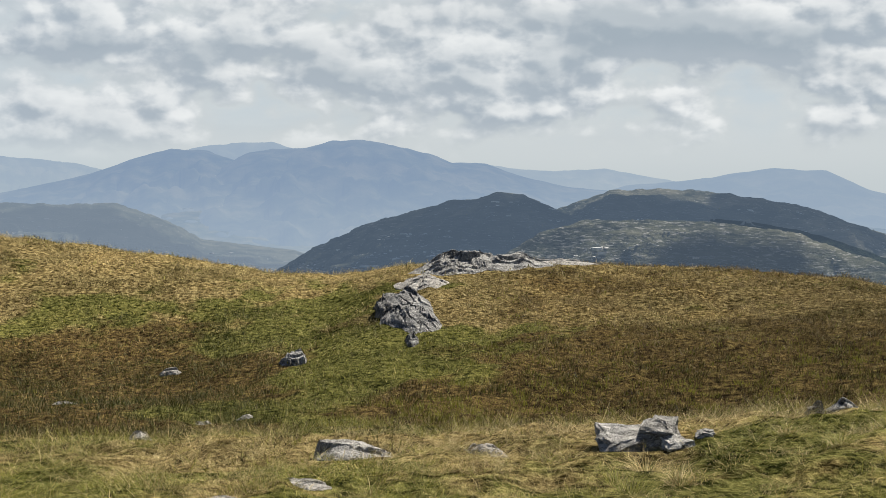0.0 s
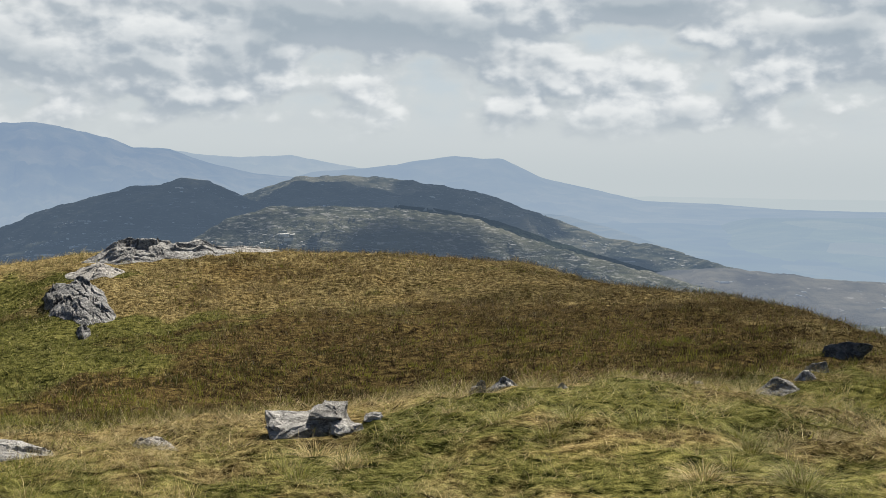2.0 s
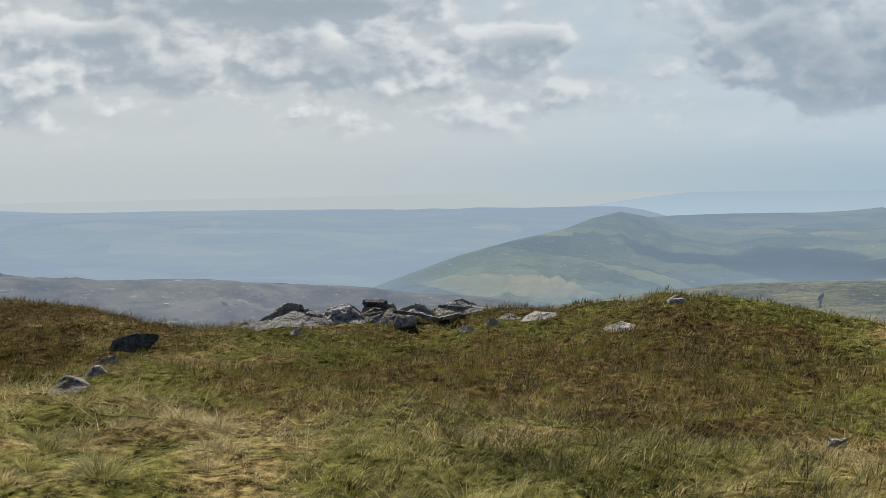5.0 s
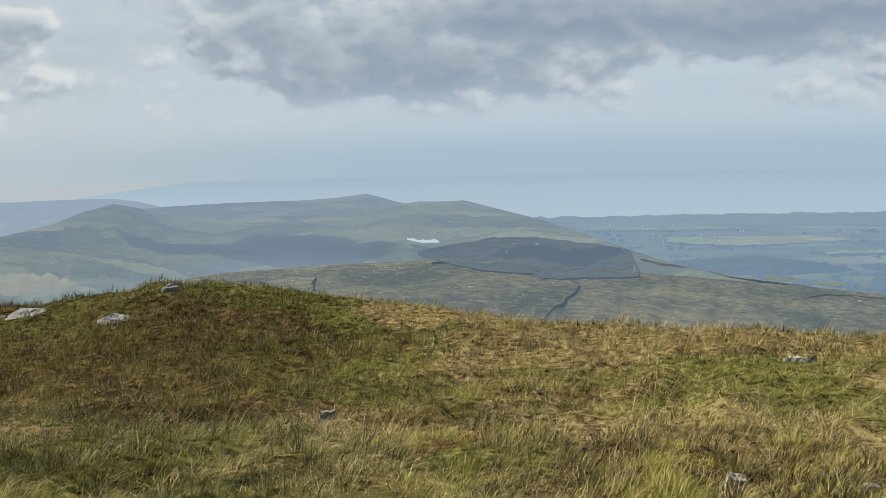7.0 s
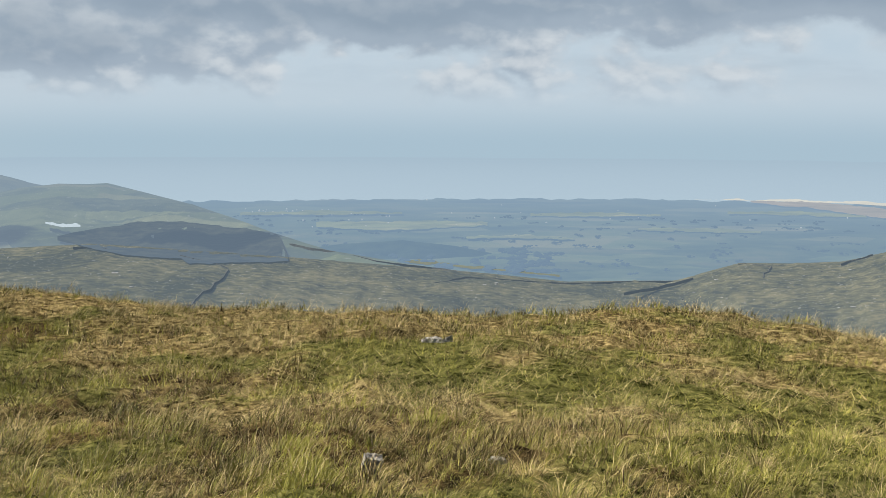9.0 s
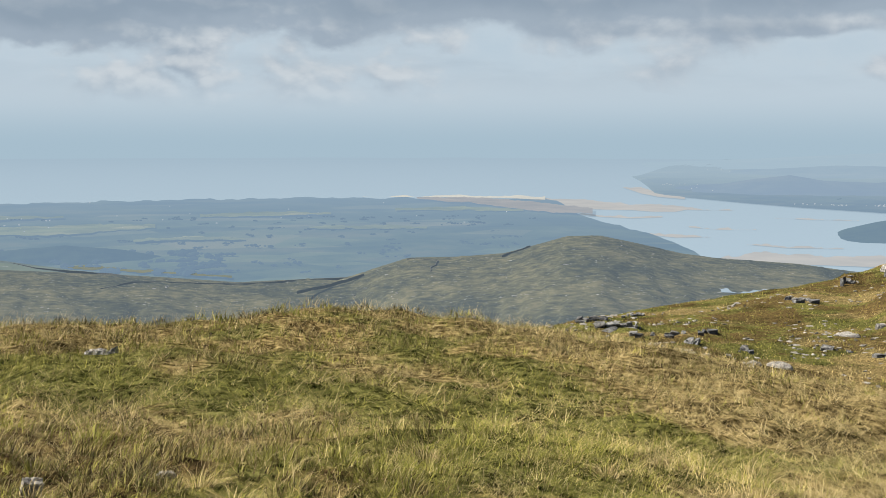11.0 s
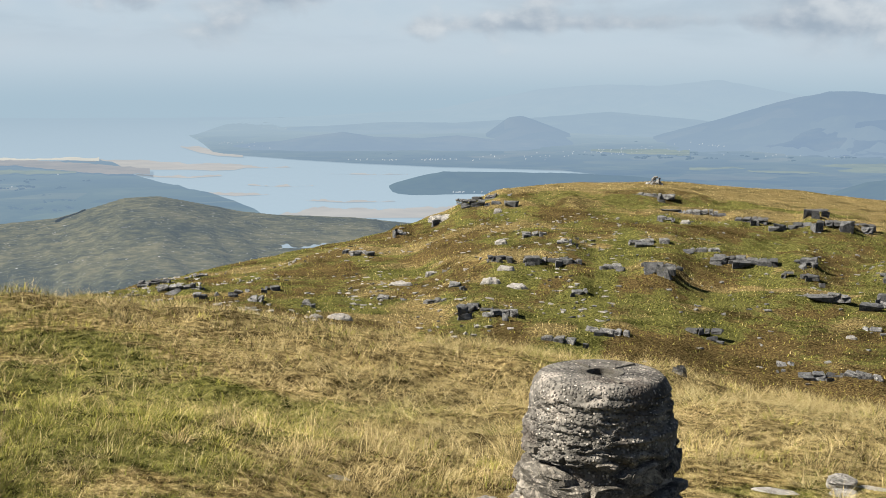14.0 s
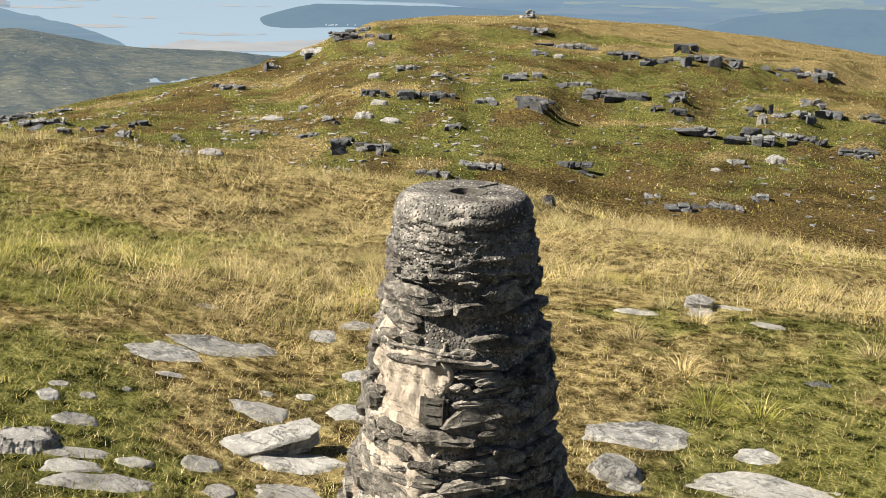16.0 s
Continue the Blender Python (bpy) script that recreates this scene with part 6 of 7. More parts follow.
def turned(levels, seg, wob, seed, fine=1.0):
    """A closed body turned round z: rows of (z, radius)."""
    bm = bmesh.new()
    rings = []
    for z, r in levels:
        ring = []
        for i in range(seg):
            a = 2 * math.pi * i / seg
            k = 1 + wob * (float(fbm(np.array([math.cos(a) * 3 * fine + seed]), np.array([math.sin(a) * 3 * fine + z * 9 * fine]), 3 + (fine > 1))[0]) - 0.5)
            ring.append(bm.verts.new((math.sin(a) * r * k, math.cos(a) * r * k, z + (wob * 0.03 * math.sin(a * 5 + z * 40)))))
        rings.append(ring)
    for a, b in zip(rings, rings[1:]):
        for i in range(seg):
            bm.faces.new((a[i - 1], a[i], b[i], b[i - 1])).smooth = True
    bm.faces.new(rings[-1])
    bm.faces.new(list(reversed(rings[0])))
    bmesh.ops.recalc_face_normals(bm, faces=bm.faces)
    return bm


def slate_shape(rs):
    """A split slab of unit size: an uneven lens in front, tapered ends, a broken face."""
    n = 11
    ring = []
    taper = rs.uniform(0.0, 0.75, 2)
    for k in range(n):
        t = 2 * math.pi * (k + rs.uniform(-0.3, 0.3)) / n
        c, q = math.cos(t), math.sin(t)
        px = math.copysign(abs(c) ** 0.75, c) * 0.5
        thin = 1 - (taper[0] if px > 0 else taper[1]) * max(0.0, abs(px) - 0.18) / 0.34 * 0.8
        ring.append((px * rs.uniform(0.9, 1.04), math.copysign(abs(q) ** 0.6, q) * 0.5 * thin * rs.uniform(0.82, 1.05)))
    bm = bmesh.new()
    rows = []
    for y, f in ((-0.5, 0.9), (0.2, 1.0), (0.42, 0.95)):
        rows.append([bm.verts.new((px * f, y + rs.normal(0, 0.035) * (y > 0), pz * f)) for px, pz in ring])
    rows.append([bm.verts.new((px * 0.6, 0.47 + rs.normal(0, 0.035), pz * 0.55)) for px, pz in ring])
    for a, b in zip(rows, rows[1:]):
        for i in range(n):
            bm.faces.new((a[i - 1], a[i], b[i], b[i - 1]))
    c = bm.verts.new((0, 0.48, 0))
    for i in range(n):
        bm.faces.new((rows[-1][i - 1], rows[-1][i], c))
    bm.faces.new(list(reversed(rows[0])))
    bmesh.ops.recalc_face_normals(bm, faces=bm.faces)
    return bm


def make_pillar():
    x, y = polar(3.92, 129.78)
    facing = 309.7
    body = new("trig_point")
    body.matrix_world = pose(float(x), float(y), 0)
    tagged(body, "weathered stone trig point built of slate slabs and mortar", "trig point")
    core = turned([(z, look_up(PROFILE, z) - 0.03) for z in np.linspace(-0.15, 1.0, 110)], 140, 0.11, 3.0, 2.6)
    part("mortar_core", core, CONCRETE, body, "rough pebbly mortar between the stones")
    # pale mortar laid bare where stones fell away
    bm = bmesh.new()
    aa, zz = np.meshgrid(np.linspace(-52, 52, 70), np.linspace(-0.1, 0.8, 70))
    edge = np.maximum(np.abs(aa) / 37, np.abs(zz - 0.47) / 0.33) + (fbm(aa / 9, zz * 9, 4) - 0.5) * 0.9
    rr = np.interp(zz, PROFILE[:, 0], PROFILE[:, 1]) - 0.012 - 0.06 * ease(edge, 0.8, 1.05) + (fbm(aa / 6 + 3, zz * 12, 5, 0.6) - 0.5) * 0.045
    at = np.radians(aa + facing + 44)
    vs = [[bm.verts.new((math.sin(at[i, j]) * rr[i, j], math.cos(at[i, j]) * rr[i, j], zz[i, j])) for j in range(70)] for i in range(70)]
    for i in range(69):
        for j in range(69):
            bm.faces.new((vs[i][j], vs[i][j + 1], vs[i + 1][j + 1], vs[i + 1][j])).smooth = True
    rim = bmesh.ops.extrude_edge_only(bm, edges=[e for e in bm.edges if e.is_boundary])
    for v in rim["geom"]:
        if isinstance(v, bmesh.types.BMVert):
            v.co.x, v.co.y = v.co.x * 0.8, v.co.y * 0.8
    part("mortar_patch", bm, MORTAR, body, "pale lime mortar showing where stones fell away")
    # the cap: layers of old concrete, broken back unevenly
    bm = bmesh.new()
    zc = np.concatenate([np.linspace(0.955, 1.175, 46), [1.184, 1.191, 1.197, 1.201, 1.203]])
    seg, ins = 180, np.concatenate([np.zeros(46), [0.002, 0.005, 0.009, 0.014, 0.02]])
    th = np.linspace(0, 2 * np.pi, seg, endpoint=False)
    T, Z = np.meshgrid(th, zc)
    ux, uy = np.sin(T), np.cos(T)
    layer = Z + 0.012 * (fbm(ux * 3 + 9, uy * 3, 3) - 0.5) * 2
    bedding = fbm(layer * 48, ux * 1.3 + uy * 0.9 + 20, 3, 0.6)
    lump = fbm(ux * 7 + layer * 22, uy * 7 + 31, 4, 0.6) - 0.5
    R = np.interp(Z, PROFILE[:, 0], PROFILE[:, 1]) - ins[:, None] + (0.024 * (bedding - 0.55) + 0.016 * lump - 0.012 * (np.abs(bedding - 0.42) < 0.03)) * ease(-Z, -1.2, -1.15)
    low = 0.03 * ease(-Z, -1.0, -0.955) * (fbm(ux * 4, uy * 4 + 3, 3) > 0.5)
    R = R - low
    rings = [[bm.verts.new((ux[i, j] * R[i, j], uy[i, j] * R[i, j], Z[i, j])) for j in range(seg)] for i in range(len(zc))]
    for f in (0.8, 0.6, 0.42, 0.31):
        rings.append([bm.verts.new((ux[-1, j] * R[-1, j] * f, uy[-1, j] * R[-1, j] * f, 1.2045 + 0.008 * (float(fbm(ux[-1, j] * f * 6 + 3, uy[-1, j] * f * 6, 4)) - 0.5))) for j in range(seg)])
    for a, b in zip(rings, rings[1:]):
        for i in range(seg):
            bm.faces.new((a[i - 1], a[i], b[i], b[i - 1])).smooth = True
    bm.faces.new(list(reversed(rings[0])))
    bmesh.ops.recalc_face_normals(bm, faces=bm.faces)
    cap = part("cap", bm, CONCRETE, body, "pebbly concrete cap with a worn rim")
    # bronze centre plate with its well and grooves
    bm = bmesh.new()
    seg = 40
    rows = [(0.075, 1.196), (0.075, 1.206), (0.047, 1.206), (0.043, 1.14), (0.0001, 1.135)]
    rings = [[bm.verts.new((math.sin(2 * math.pi * i / seg) * r, math.cos(2 * math.pi * i / seg) * r, z)) for i in range(seg)] for r, z in rows]
    for a, b in zip(rings, rings[1:]):
        for i in range(seg):
            bm.faces.new((a[i], a[i - 1], b[i - 1], b[i]))
    bmesh.ops.recalc_face_normals(bm, faces=bm.faces)
    part("centre_well", bm, BRONZE, cap, "dark metal ring round a hole")
    for a in (95, 172, 288):
        bm = bmesh.new()
        bmesh.ops.create_cube(bm, size=1.0)
        bmesh.ops.scale(bm, verts=bm.verts, vec=(0.009, 0.1, 0.006))
        bmesh.ops.translate(bm, verts=bm.verts, vec=(0, 0.115, 1.207))
        bmesh.ops.rotate(bm, verts=bm.verts, cent=(0, 0, 0), matrix=Matrix.Rotation(-radians(a), 3, "Z"))
        bmesh.ops.bevel(bm, geom=bm.edges[:], offset=0.0015, segments=2, affect="EDGES")
        part("groove_arm", bm, BRONZE, cap, "dark metal arm let into the cap")
    # stones in uneven courses
    rs = np.random.RandomState(14)
    shapes = []
    for k in range(28):
        me = bpy.data.meshes.new("slate_stone")
        bm = slate_shape(rs)
        bm.to_mesh(me)
        bm.free()
        me.materials.append(BUILT)
        shapes.append(me)
    z, gap_a = -0.1, facing + 40
    while z < 0.965:
        h = float(rs.choice([0.02, 0.03, 0.042, 0.055, 0.07], p=[0.16, 0.3, 0.28, 0.18, 0.08])) * (1.15 if z < 0.5 else 0.95)
        ang = rs.uniform(0, 40)
        end, sway = ang + 360, rs.uniform(0, 6.3, 2)
        while ang < end - 5:
            rad = float(look_up(PROFILE, z + h / 2))
            w = min(rs.uniform(1.3, 6.5) * h + 0.03, 0.26)
            da = math.degrees(w / rad)
            if ang + da > end - 7:
                da = end - ang
            mid = (ang + da / 2) % 360
            zm = z + h / 2 + 0.012 * math.sin(radians(mid) * 2 + sway[0]) + 0.008 * math.sin(radians(mid) * 5 + sway[1]) + rs.normal(0, 0.005)
            off = (mid - gap_a + 180) % 360 - 180
            bare = 0.46 < zm < 0.70 and abs(off) < 20 + 8 * math.sin(zm * 30)
            held = 0.49 < zm < 0.62 and abs((mid - 325 + 180) % 360 - 180) < 11
            if not bare and not held and rs.rand() > 0.09:
                ob = new("slate_stone", shapes[rs.randint(28)])
                deep = 0.1
                out = rad - 0.49 * deep + rs.normal(0.0, 0.0045)
                a = radians(mid)
                wide = 2 * rad * math.sin(radians(min(da, 50)) / 2) * 1.06
                ob.matrix_world = Matrix.Translation((math.sin(a) * out, math.cos(a) * out, zm)) @ Matrix.Rotation(-a, 4, "Z") @ Matrix.Rotation(rs.normal(0.0, 0.06), 4, "Y") @ Matrix.Rotation(rs.normal(0.05, 0.05), 4, "X") @ Matrix.Diagonal((wide, deep, h * rs.uniform(1.0, 1.45), 1))
                ob.parent = body
            ang += da
        z += h
    # metal bracket plate with an unreadable mark
    a = radians(325)
    m = Matrix.Translation((math.sin(a) * 0.298, math.cos(a) * 0.298, 0.555)) @ Matrix.Rotation(-a, 4, "Z") @ Matrix.Rotation(radians(9), 4, "X")
    bm = bmesh.new()
    bmesh.ops.create_cube(bm, size=1.0)
    bmesh.ops.scale(bm, verts=bm.verts, vec=(0.092, 0.04, 0.108))
    bmesh.ops.bevel(bm, geom=bm.edges[:], offset=0.012, segments=2, affect="EDGES")
    bmesh.ops.transform(bm, verts=bm.verts, matrix=m)
    bracket = part("bracket_plate", bm, BRONZE, body, "dark rectangular metal plate with worn marks")
    for k in (-1, 1):
        bm = bmesh.new()
        bmesh.ops.create_cube(bm, size=1.0)
        bmesh.ops.scale(bm, verts=bm.verts, vec=(0.05, 0.006, 0.006))
        bmesh.ops.translate(bm, verts=bm.verts, vec=(0, 0.021, 0.018 * k + 0.01))
        bmesh.ops.transform(bm, verts=bm.verts, matrix=m)
        part("mark_bar", bm, BRONZE, bracket)


make_pillar()


def cairn(az, r):
    x, y = polar(r, az)
    c = new("cairn")
    c.matrix_world = pose(float(x), float(y), float(ground_z(x, y)))
    tagged(c, "small heap of piled stones on the ridge top", "cairn")
    rs = random.Random(9)
    for k in range(14):
        lev = (0, 0, 0, 0, 0, 0, 0, 1, 1, 1, 1, 2, 2, 3)[k]
        d, a = (0.75 - 0.22 * lev) * rs.uniform(0.3, 1), k * 2.4
        s = part("cairn_stone", stone_mesh(rs.uniform(0.4, 0.7), rs.uniform(0.35, 0.5), rs.uniform(0.2, 0.3), 300 + k, sub=2), ROCK, c)
        s.matrix_basis = pose(math.sin(a) * d * 1.3, math.cos(a) * d, 0.2 * lev - 0.05, rs.uniform(-12, 12), rs.uniform(-12, 12), rs.uniform(0, 360))


cairn(132.5, 121)



def scree(name, label, n, a0, a1, r0, r1, seed, mat):
    """Loose stones too many to count."""
    rs = np.random.RandomState(seed)
    a, r = rs.uniform(a0, a1, n), rs.uniform(r0, r1, n)
    ok = fbm(a / 2.2, r / 5.0, 3) > 0.52
    x, y = polar(r[ok], a[ok])
    w = rs.uniform(0.12, 0.5, len(x))
    me = strew(name, x, y, ground_z(x, y), rs.uniform(0, 6.28, len(x)), np.stack([w, w * rs.uniform(0.4, 0.8, len(x)), rs.uniform(0.07, 0.2, len(x))], -1), rs)
    me.materials.append(mat)
    tagged(new(name, me), label, "stones", kind="stuff")


scree("ridge_stones", "pale loose stones strewn over the ridge slope", 1300, 107, 131, 52, 98, 61, PALE_ROCK)
scree("ridge_rubble", "grey rubble below the rock bands of the ridge", 420, 128, 151, 50, 98, 62, ROCK)

# broken pieces along the ledges
_rs = np.random.RandomState(71)
_rows = [(a + _rs.normal(0, 0.55) * w / r * 57.3, r + _rs.normal(0, 0.25), w * _rs.uniform(0.12, 0.4), h * _rs.uniform(0.5, 1.1)) for a, r, w, h in LEDGES for _k in range(2)]
_a, _r, _w, _h = np.array(_rows).T
_x, _y = polar(_r, _a)
_me = strew("ledge_blocks", _x, _y, ground_z(_x, _y) + _h * 0.15, np.radians(-_a) + _rs.normal(0, 0.3, len(_a)), np.stack([_w * 1.6, _w, _h], -1), _rs)
_me.materials.append(SLATE)
tagged(new("ledge_blocks", _me), "dark broken blocks along the ridge ledges", "rocks", kind="stuff")

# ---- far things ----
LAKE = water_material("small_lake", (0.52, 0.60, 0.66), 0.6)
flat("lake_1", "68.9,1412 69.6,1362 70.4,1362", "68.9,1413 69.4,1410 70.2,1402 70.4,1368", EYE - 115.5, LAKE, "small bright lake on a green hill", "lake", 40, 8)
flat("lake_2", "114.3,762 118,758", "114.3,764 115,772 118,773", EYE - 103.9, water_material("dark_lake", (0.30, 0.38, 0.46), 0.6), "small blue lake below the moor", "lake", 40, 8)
# Wall stone with blue haze mixed in as emission.
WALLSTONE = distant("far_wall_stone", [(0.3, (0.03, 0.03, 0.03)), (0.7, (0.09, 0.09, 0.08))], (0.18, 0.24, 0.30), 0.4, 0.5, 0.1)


def wall_line(rows, size=1.0):
    """A dry stone wall over far ground through points of heading, distance, height."""
    p = np.array([[float(v) for v in q.split(",")] for q in rows.split()])
    s = np.linspace(0, len(p) - 1, 12 * len(p))
    a, r, z = (np.interp(s, np.arange(len(p)), p[:, i]) for i in range(3))
    r = r + (fbm(s * 1.7 + a[0], s * 0, 3) - 0.5) * 14
    a = a + (fbm(s * 2.1 + a[0], s * 0 + 7, 3) - 0.5) * 0.25
    x, y = polar(r, a)
    d = np.stack([np.gradient(x), np.gradient(y)], -1)
    d /= np.linalg.norm(d, axis=1)[:, None]
    n = np.stack([-d[:, 1], d[:, 0]], -1) * 0.4 * size
    X = np.stack([x - n[:, 0], x - n[:, 0] * 0.7, x + n[:, 0] * 0.7, x + n[:, 0]])
    Y = np.stack([y - n[:, 1], y - n[:, 1] * 0.7, y + n[:, 1] * 0.7, y + n[:, 1]])
    top = z + 0.9 * size + (fbm(s * 9, s * 0, 2) - 0.5) * 0.5
    Z = np.stack([z - 1.5, top, top, z - 1.5])
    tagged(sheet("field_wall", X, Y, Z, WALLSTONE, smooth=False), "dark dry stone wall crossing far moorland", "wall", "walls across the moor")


wall_line("75.1,660,-98.2 75.4,694,-98.5 75.86,721,-98.9 76.5,781,-100.2 76.9,850,-100.6")
wall_line("76.9,852,-100.4 74.7,905,-97 72.3,920,-93.8 70,925,-91", 0.8)
wall_line("79.7,1197,-119 81.5,1127,-118.4 83.75,1065,-120.5 86.5,1041,-124 88.5,950,-118")
wall_line("101.6,860,-104.8 101.8,895,-104.6 102,931,-104.4 100.5,950,-105.8")
wall_line("105,930,-100.5 105.4,944,-99.7 106.4,950,-95.2")
wall_line("86.5,867,-114.2 88.1,913,-116 92.6,944,-122.9 97.8,946,-119.8")
wall_line("64.4,800,-91.5 64.6,881,-94.9", 0.8)
wall_line("95.4,840,-115 97,900,-118.5 98.5,930,-115", 0.8)

# Houses and trees glow faintly with painted haze too.
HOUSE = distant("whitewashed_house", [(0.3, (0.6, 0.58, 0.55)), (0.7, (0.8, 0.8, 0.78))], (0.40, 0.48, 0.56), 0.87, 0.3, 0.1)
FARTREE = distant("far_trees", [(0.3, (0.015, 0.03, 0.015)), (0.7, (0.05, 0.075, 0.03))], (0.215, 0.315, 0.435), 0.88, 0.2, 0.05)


def town(az, r, z, spread_a, spread_r, n, seed, size=1.7):
    rs = np.random.RandomState(seed)
    bm = bmesh.new()
    for k in range(n):
        x, y = polar(r + rs.normal(0, spread_r), az + rs.normal(0, spread_a))
        w, d, h = size * rs.uniform(0.6, 1.6), size * rs.uniform(0.5, 0.9), size * rs.uniform(0.3, 0.45)
        m = pose(float(x), float(y), z, 0, 0, rs.uniform(0, 180)) @ Matrix.Diagonal((w, d, h, 1))
        co = [(-.5, -.5, -1.5), (.5, -.5, -1.5), (.5, .5, -1.5), (-.5, .5, -1.5), (-.5, -.5, .6), (.5, -.5, .6), (.5, .5, .6), (-.5, .5, .6), (-.5, 0, 1), (.5, 0, 1)]
        v = [bm.verts.new(m @ Vector(c)) for c in co]
        for f in ((0, 1, 5, 4), (2, 3, 7, 6), (1, 2, 6, 9, 5), (3, 0, 4, 8, 7), (4, 5, 9, 8), (6, 7, 8, 9)):
            bm.faces.new([v[i] for i in f])
    me = bpy.data.meshes.new("far_houses")
    bm.to_mesh(me)
    bm.free()
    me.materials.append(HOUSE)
    tagged(new("far_houses", me), "scattered white houses of a far town in haze", "houses", kind="stuff")


for row in ((112.9, 2840, -141.5, 0.5, 30, 18, 1), (114.7, 2690, -140.5, 0.7, 35, 40, 2), (117, 2640, -141.5, 0.9, 40, 26, 3), (119.9, 2240, -142.5, 0.7, 12, 22, 4), (122.5, 2240, -142, 1.0, 14, 36, 5),
            (126.3, 2330, -140.5, 1.2, 40, 30, 6), (130.3, 2520, -142, 0.9, 50, 60, 7), (132, 2620, -141, 0.8, 60, 40, 8), (123.6, 1625, -145.5, 0.5, 4, 16, 9), (134.8, 2700, -134, 0.7, 60, 30, 10),
            (138.4, 2510, -142, 1.5, 60, 24, 11), (115.9, 3700, -143, 0.9, 60, 30, 12), (79, 1985, -143.5, 1.2, 25, 26, 13), (83.1, 1790, -142, 1.5, 60, 14, 14), (93, 1900, -143, 5, 180, 24, 15)):
    town(*row[:5], row[5] // 2 + 4, row[6])


def far_trees(name, label, n, a0, a1, r0, r1, z, seed, size=9.0, line=0.0):
    """Hedges and woods on the far plain as many small crowns."""
    rs = np.random.RandomState(seed)
    bm = bmesh.new()
    for k in range(n):
        a, r = rs.uniform(a0, a1), math.sqrt(rs.uniform(r0 ** 2, r1 ** 2))
        x, y = polar(r, a)
        turn, m = rs.uniform(0, 180), rs.randint(3, 9)
        if rs.rand() < 0.65:
            turn = 90 - a + rs.normal(0, 15)
        for j in range(m):
            t = (j - m / 2) * size * 0.8
            px, py = x + math.cos(math.radians(turn)) * t + rs.normal(0, 2), y + math.sin(math.radians(turn)) * t + rs.normal(0, 2)
            q = bmesh.ops.create_icosphere(bm, subdivisions=1, radius=1.0)
            s = size * rs.uniform(0.25, 0.6)
            for v in q["verts"]:
                v.co = Vector((v.co.x * s * 1.3 + px, v.co.y * s * 1.3 + py, v.co.z * s * 0.6 + z + s * 0.2)) + Vector(rs.normal(0, 0.12 * s, 3))
    me = bpy.data.meshes.new(name)
    bm.to_mesh(me)
    bm.free()
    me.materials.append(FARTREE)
    tagged(new(name, me), label, "trees", kind="stuff")


far_trees("far_hedges", "dark hedges and copses across a hazy plain", 190, 75, 107, 1150, 1900, SEA + 4, 31, 3.6)
far_trees("far_wood", "dark wood on low ground behind the moor", 60, 80, 92, 1180, 1380, SEA + 5, 32, 7.0)
far_trees("shore_trees", "dark copses along the far shore", 130, 119, 150, 2350, 3000, SEA + 3, 33, 5.5)
hill("wooded_rise", "dark wooded rise on the coastal plain", "79,-6.2 82,-5.78 85,-5.6 87.5,-5.85 90,-6.35 93,-6.9 96,-7.3", 1350, 1250, WOOD, seed=31, lump=25)
flat("beach", "98.5,2366 101,2362 105,2345 107,2300", "98.5,2370 101,2394 105,2420 107,2385", SEA + 3.0, BEACH, "pale beach beyond the coastal plain", "beach", 60, 8)


# ---- clouds added overhead, out of view, to throw shade on fells and summit ----
def vapour(name, thickness):
    m, nt, b = mat_tree(name)
    b.inputs["Base Color"].default_value, b.inputs["Roughness"].default_value = (0.85, 0.86, 0.88, 1), 1.0
    t, mx = nt.nodes.new("ShaderNodeBsdfTransparent"), nt.nodes.new("ShaderNodeMixShader")
    mx.inputs[0].default_value = thickness
    nt.links.new(t.outputs[0], mx.inputs[1])
    nt.links.new(b.outputs[0], mx.inputs[2])
    nt.links.new(mx.outputs[0], nt.nodes["Material Output"].inputs[0])
    return m


CLOUDMAT, THIN_SHADE = vapour("shade_cloud_vapour", 0.7), vapour("thin_shade_vapour", 0.13)


def cloud(az, r, z, height, sx, sy, seed, mat=CLOUDMAT):
    """An unseen cumulus, placed so that its shade falls at heading az, distance r, height z."""
    x, y = polar(r, az)
    k = height / math.sin(se)
    rs = np.random.RandomState(seed)
    bm = bmesh.new()
    for j in range(9):
        q = bmesh.ops.create_icosphere(bm, subdivisions=2, radius=1.0)
        ox, oy, s = rs.uniform(-0.6, 0.6) * sx, rs.uniform(-0.6, 0.6) * sy, rs.uniform(0.25, 0.5)
        for v in q["verts"]:
            v.co = Vector((v.co.x * s * sx + ox, v.co.y * s * sy + oy, max(v.co.z, -0.25) * s * min(sx, sy) * 0.6))
    me = bpy.data.meshes.new("shade_cloud")
    bm.to_mesh(me)
    bm.free()
    me.materials.append(mat)
    ob = new("shade_cloud", me)
    ob.location = (float(x) + math.sin(sa) * math.cos(se) * k, float(y) + math.cos(sa) * math.cos(se) * k, z + height)
    tagged(ob, "added cumulus cloud, out of view, that shades the land", "cloud", kind="structure")


cloud(2, 1120, -70, 800, 260, 330, 1)
cloud(13, 1250, -70, 800, 300, 260, 2)
cloud(76, 1290, -118, 700, 110, 80, 3)
cloud(-14, 1400, -70, 800, 260, 260, 4)
cloud(7, 640, -60, 800, 190, 150, 11)
# Thin unseen cloud added to dim the near summit ground.
cloud(40, 40, -1, 800, 36, 36, 8, THIN_SHADE)
cloud(62, 1500, -112, 800, 160, 200, 5)


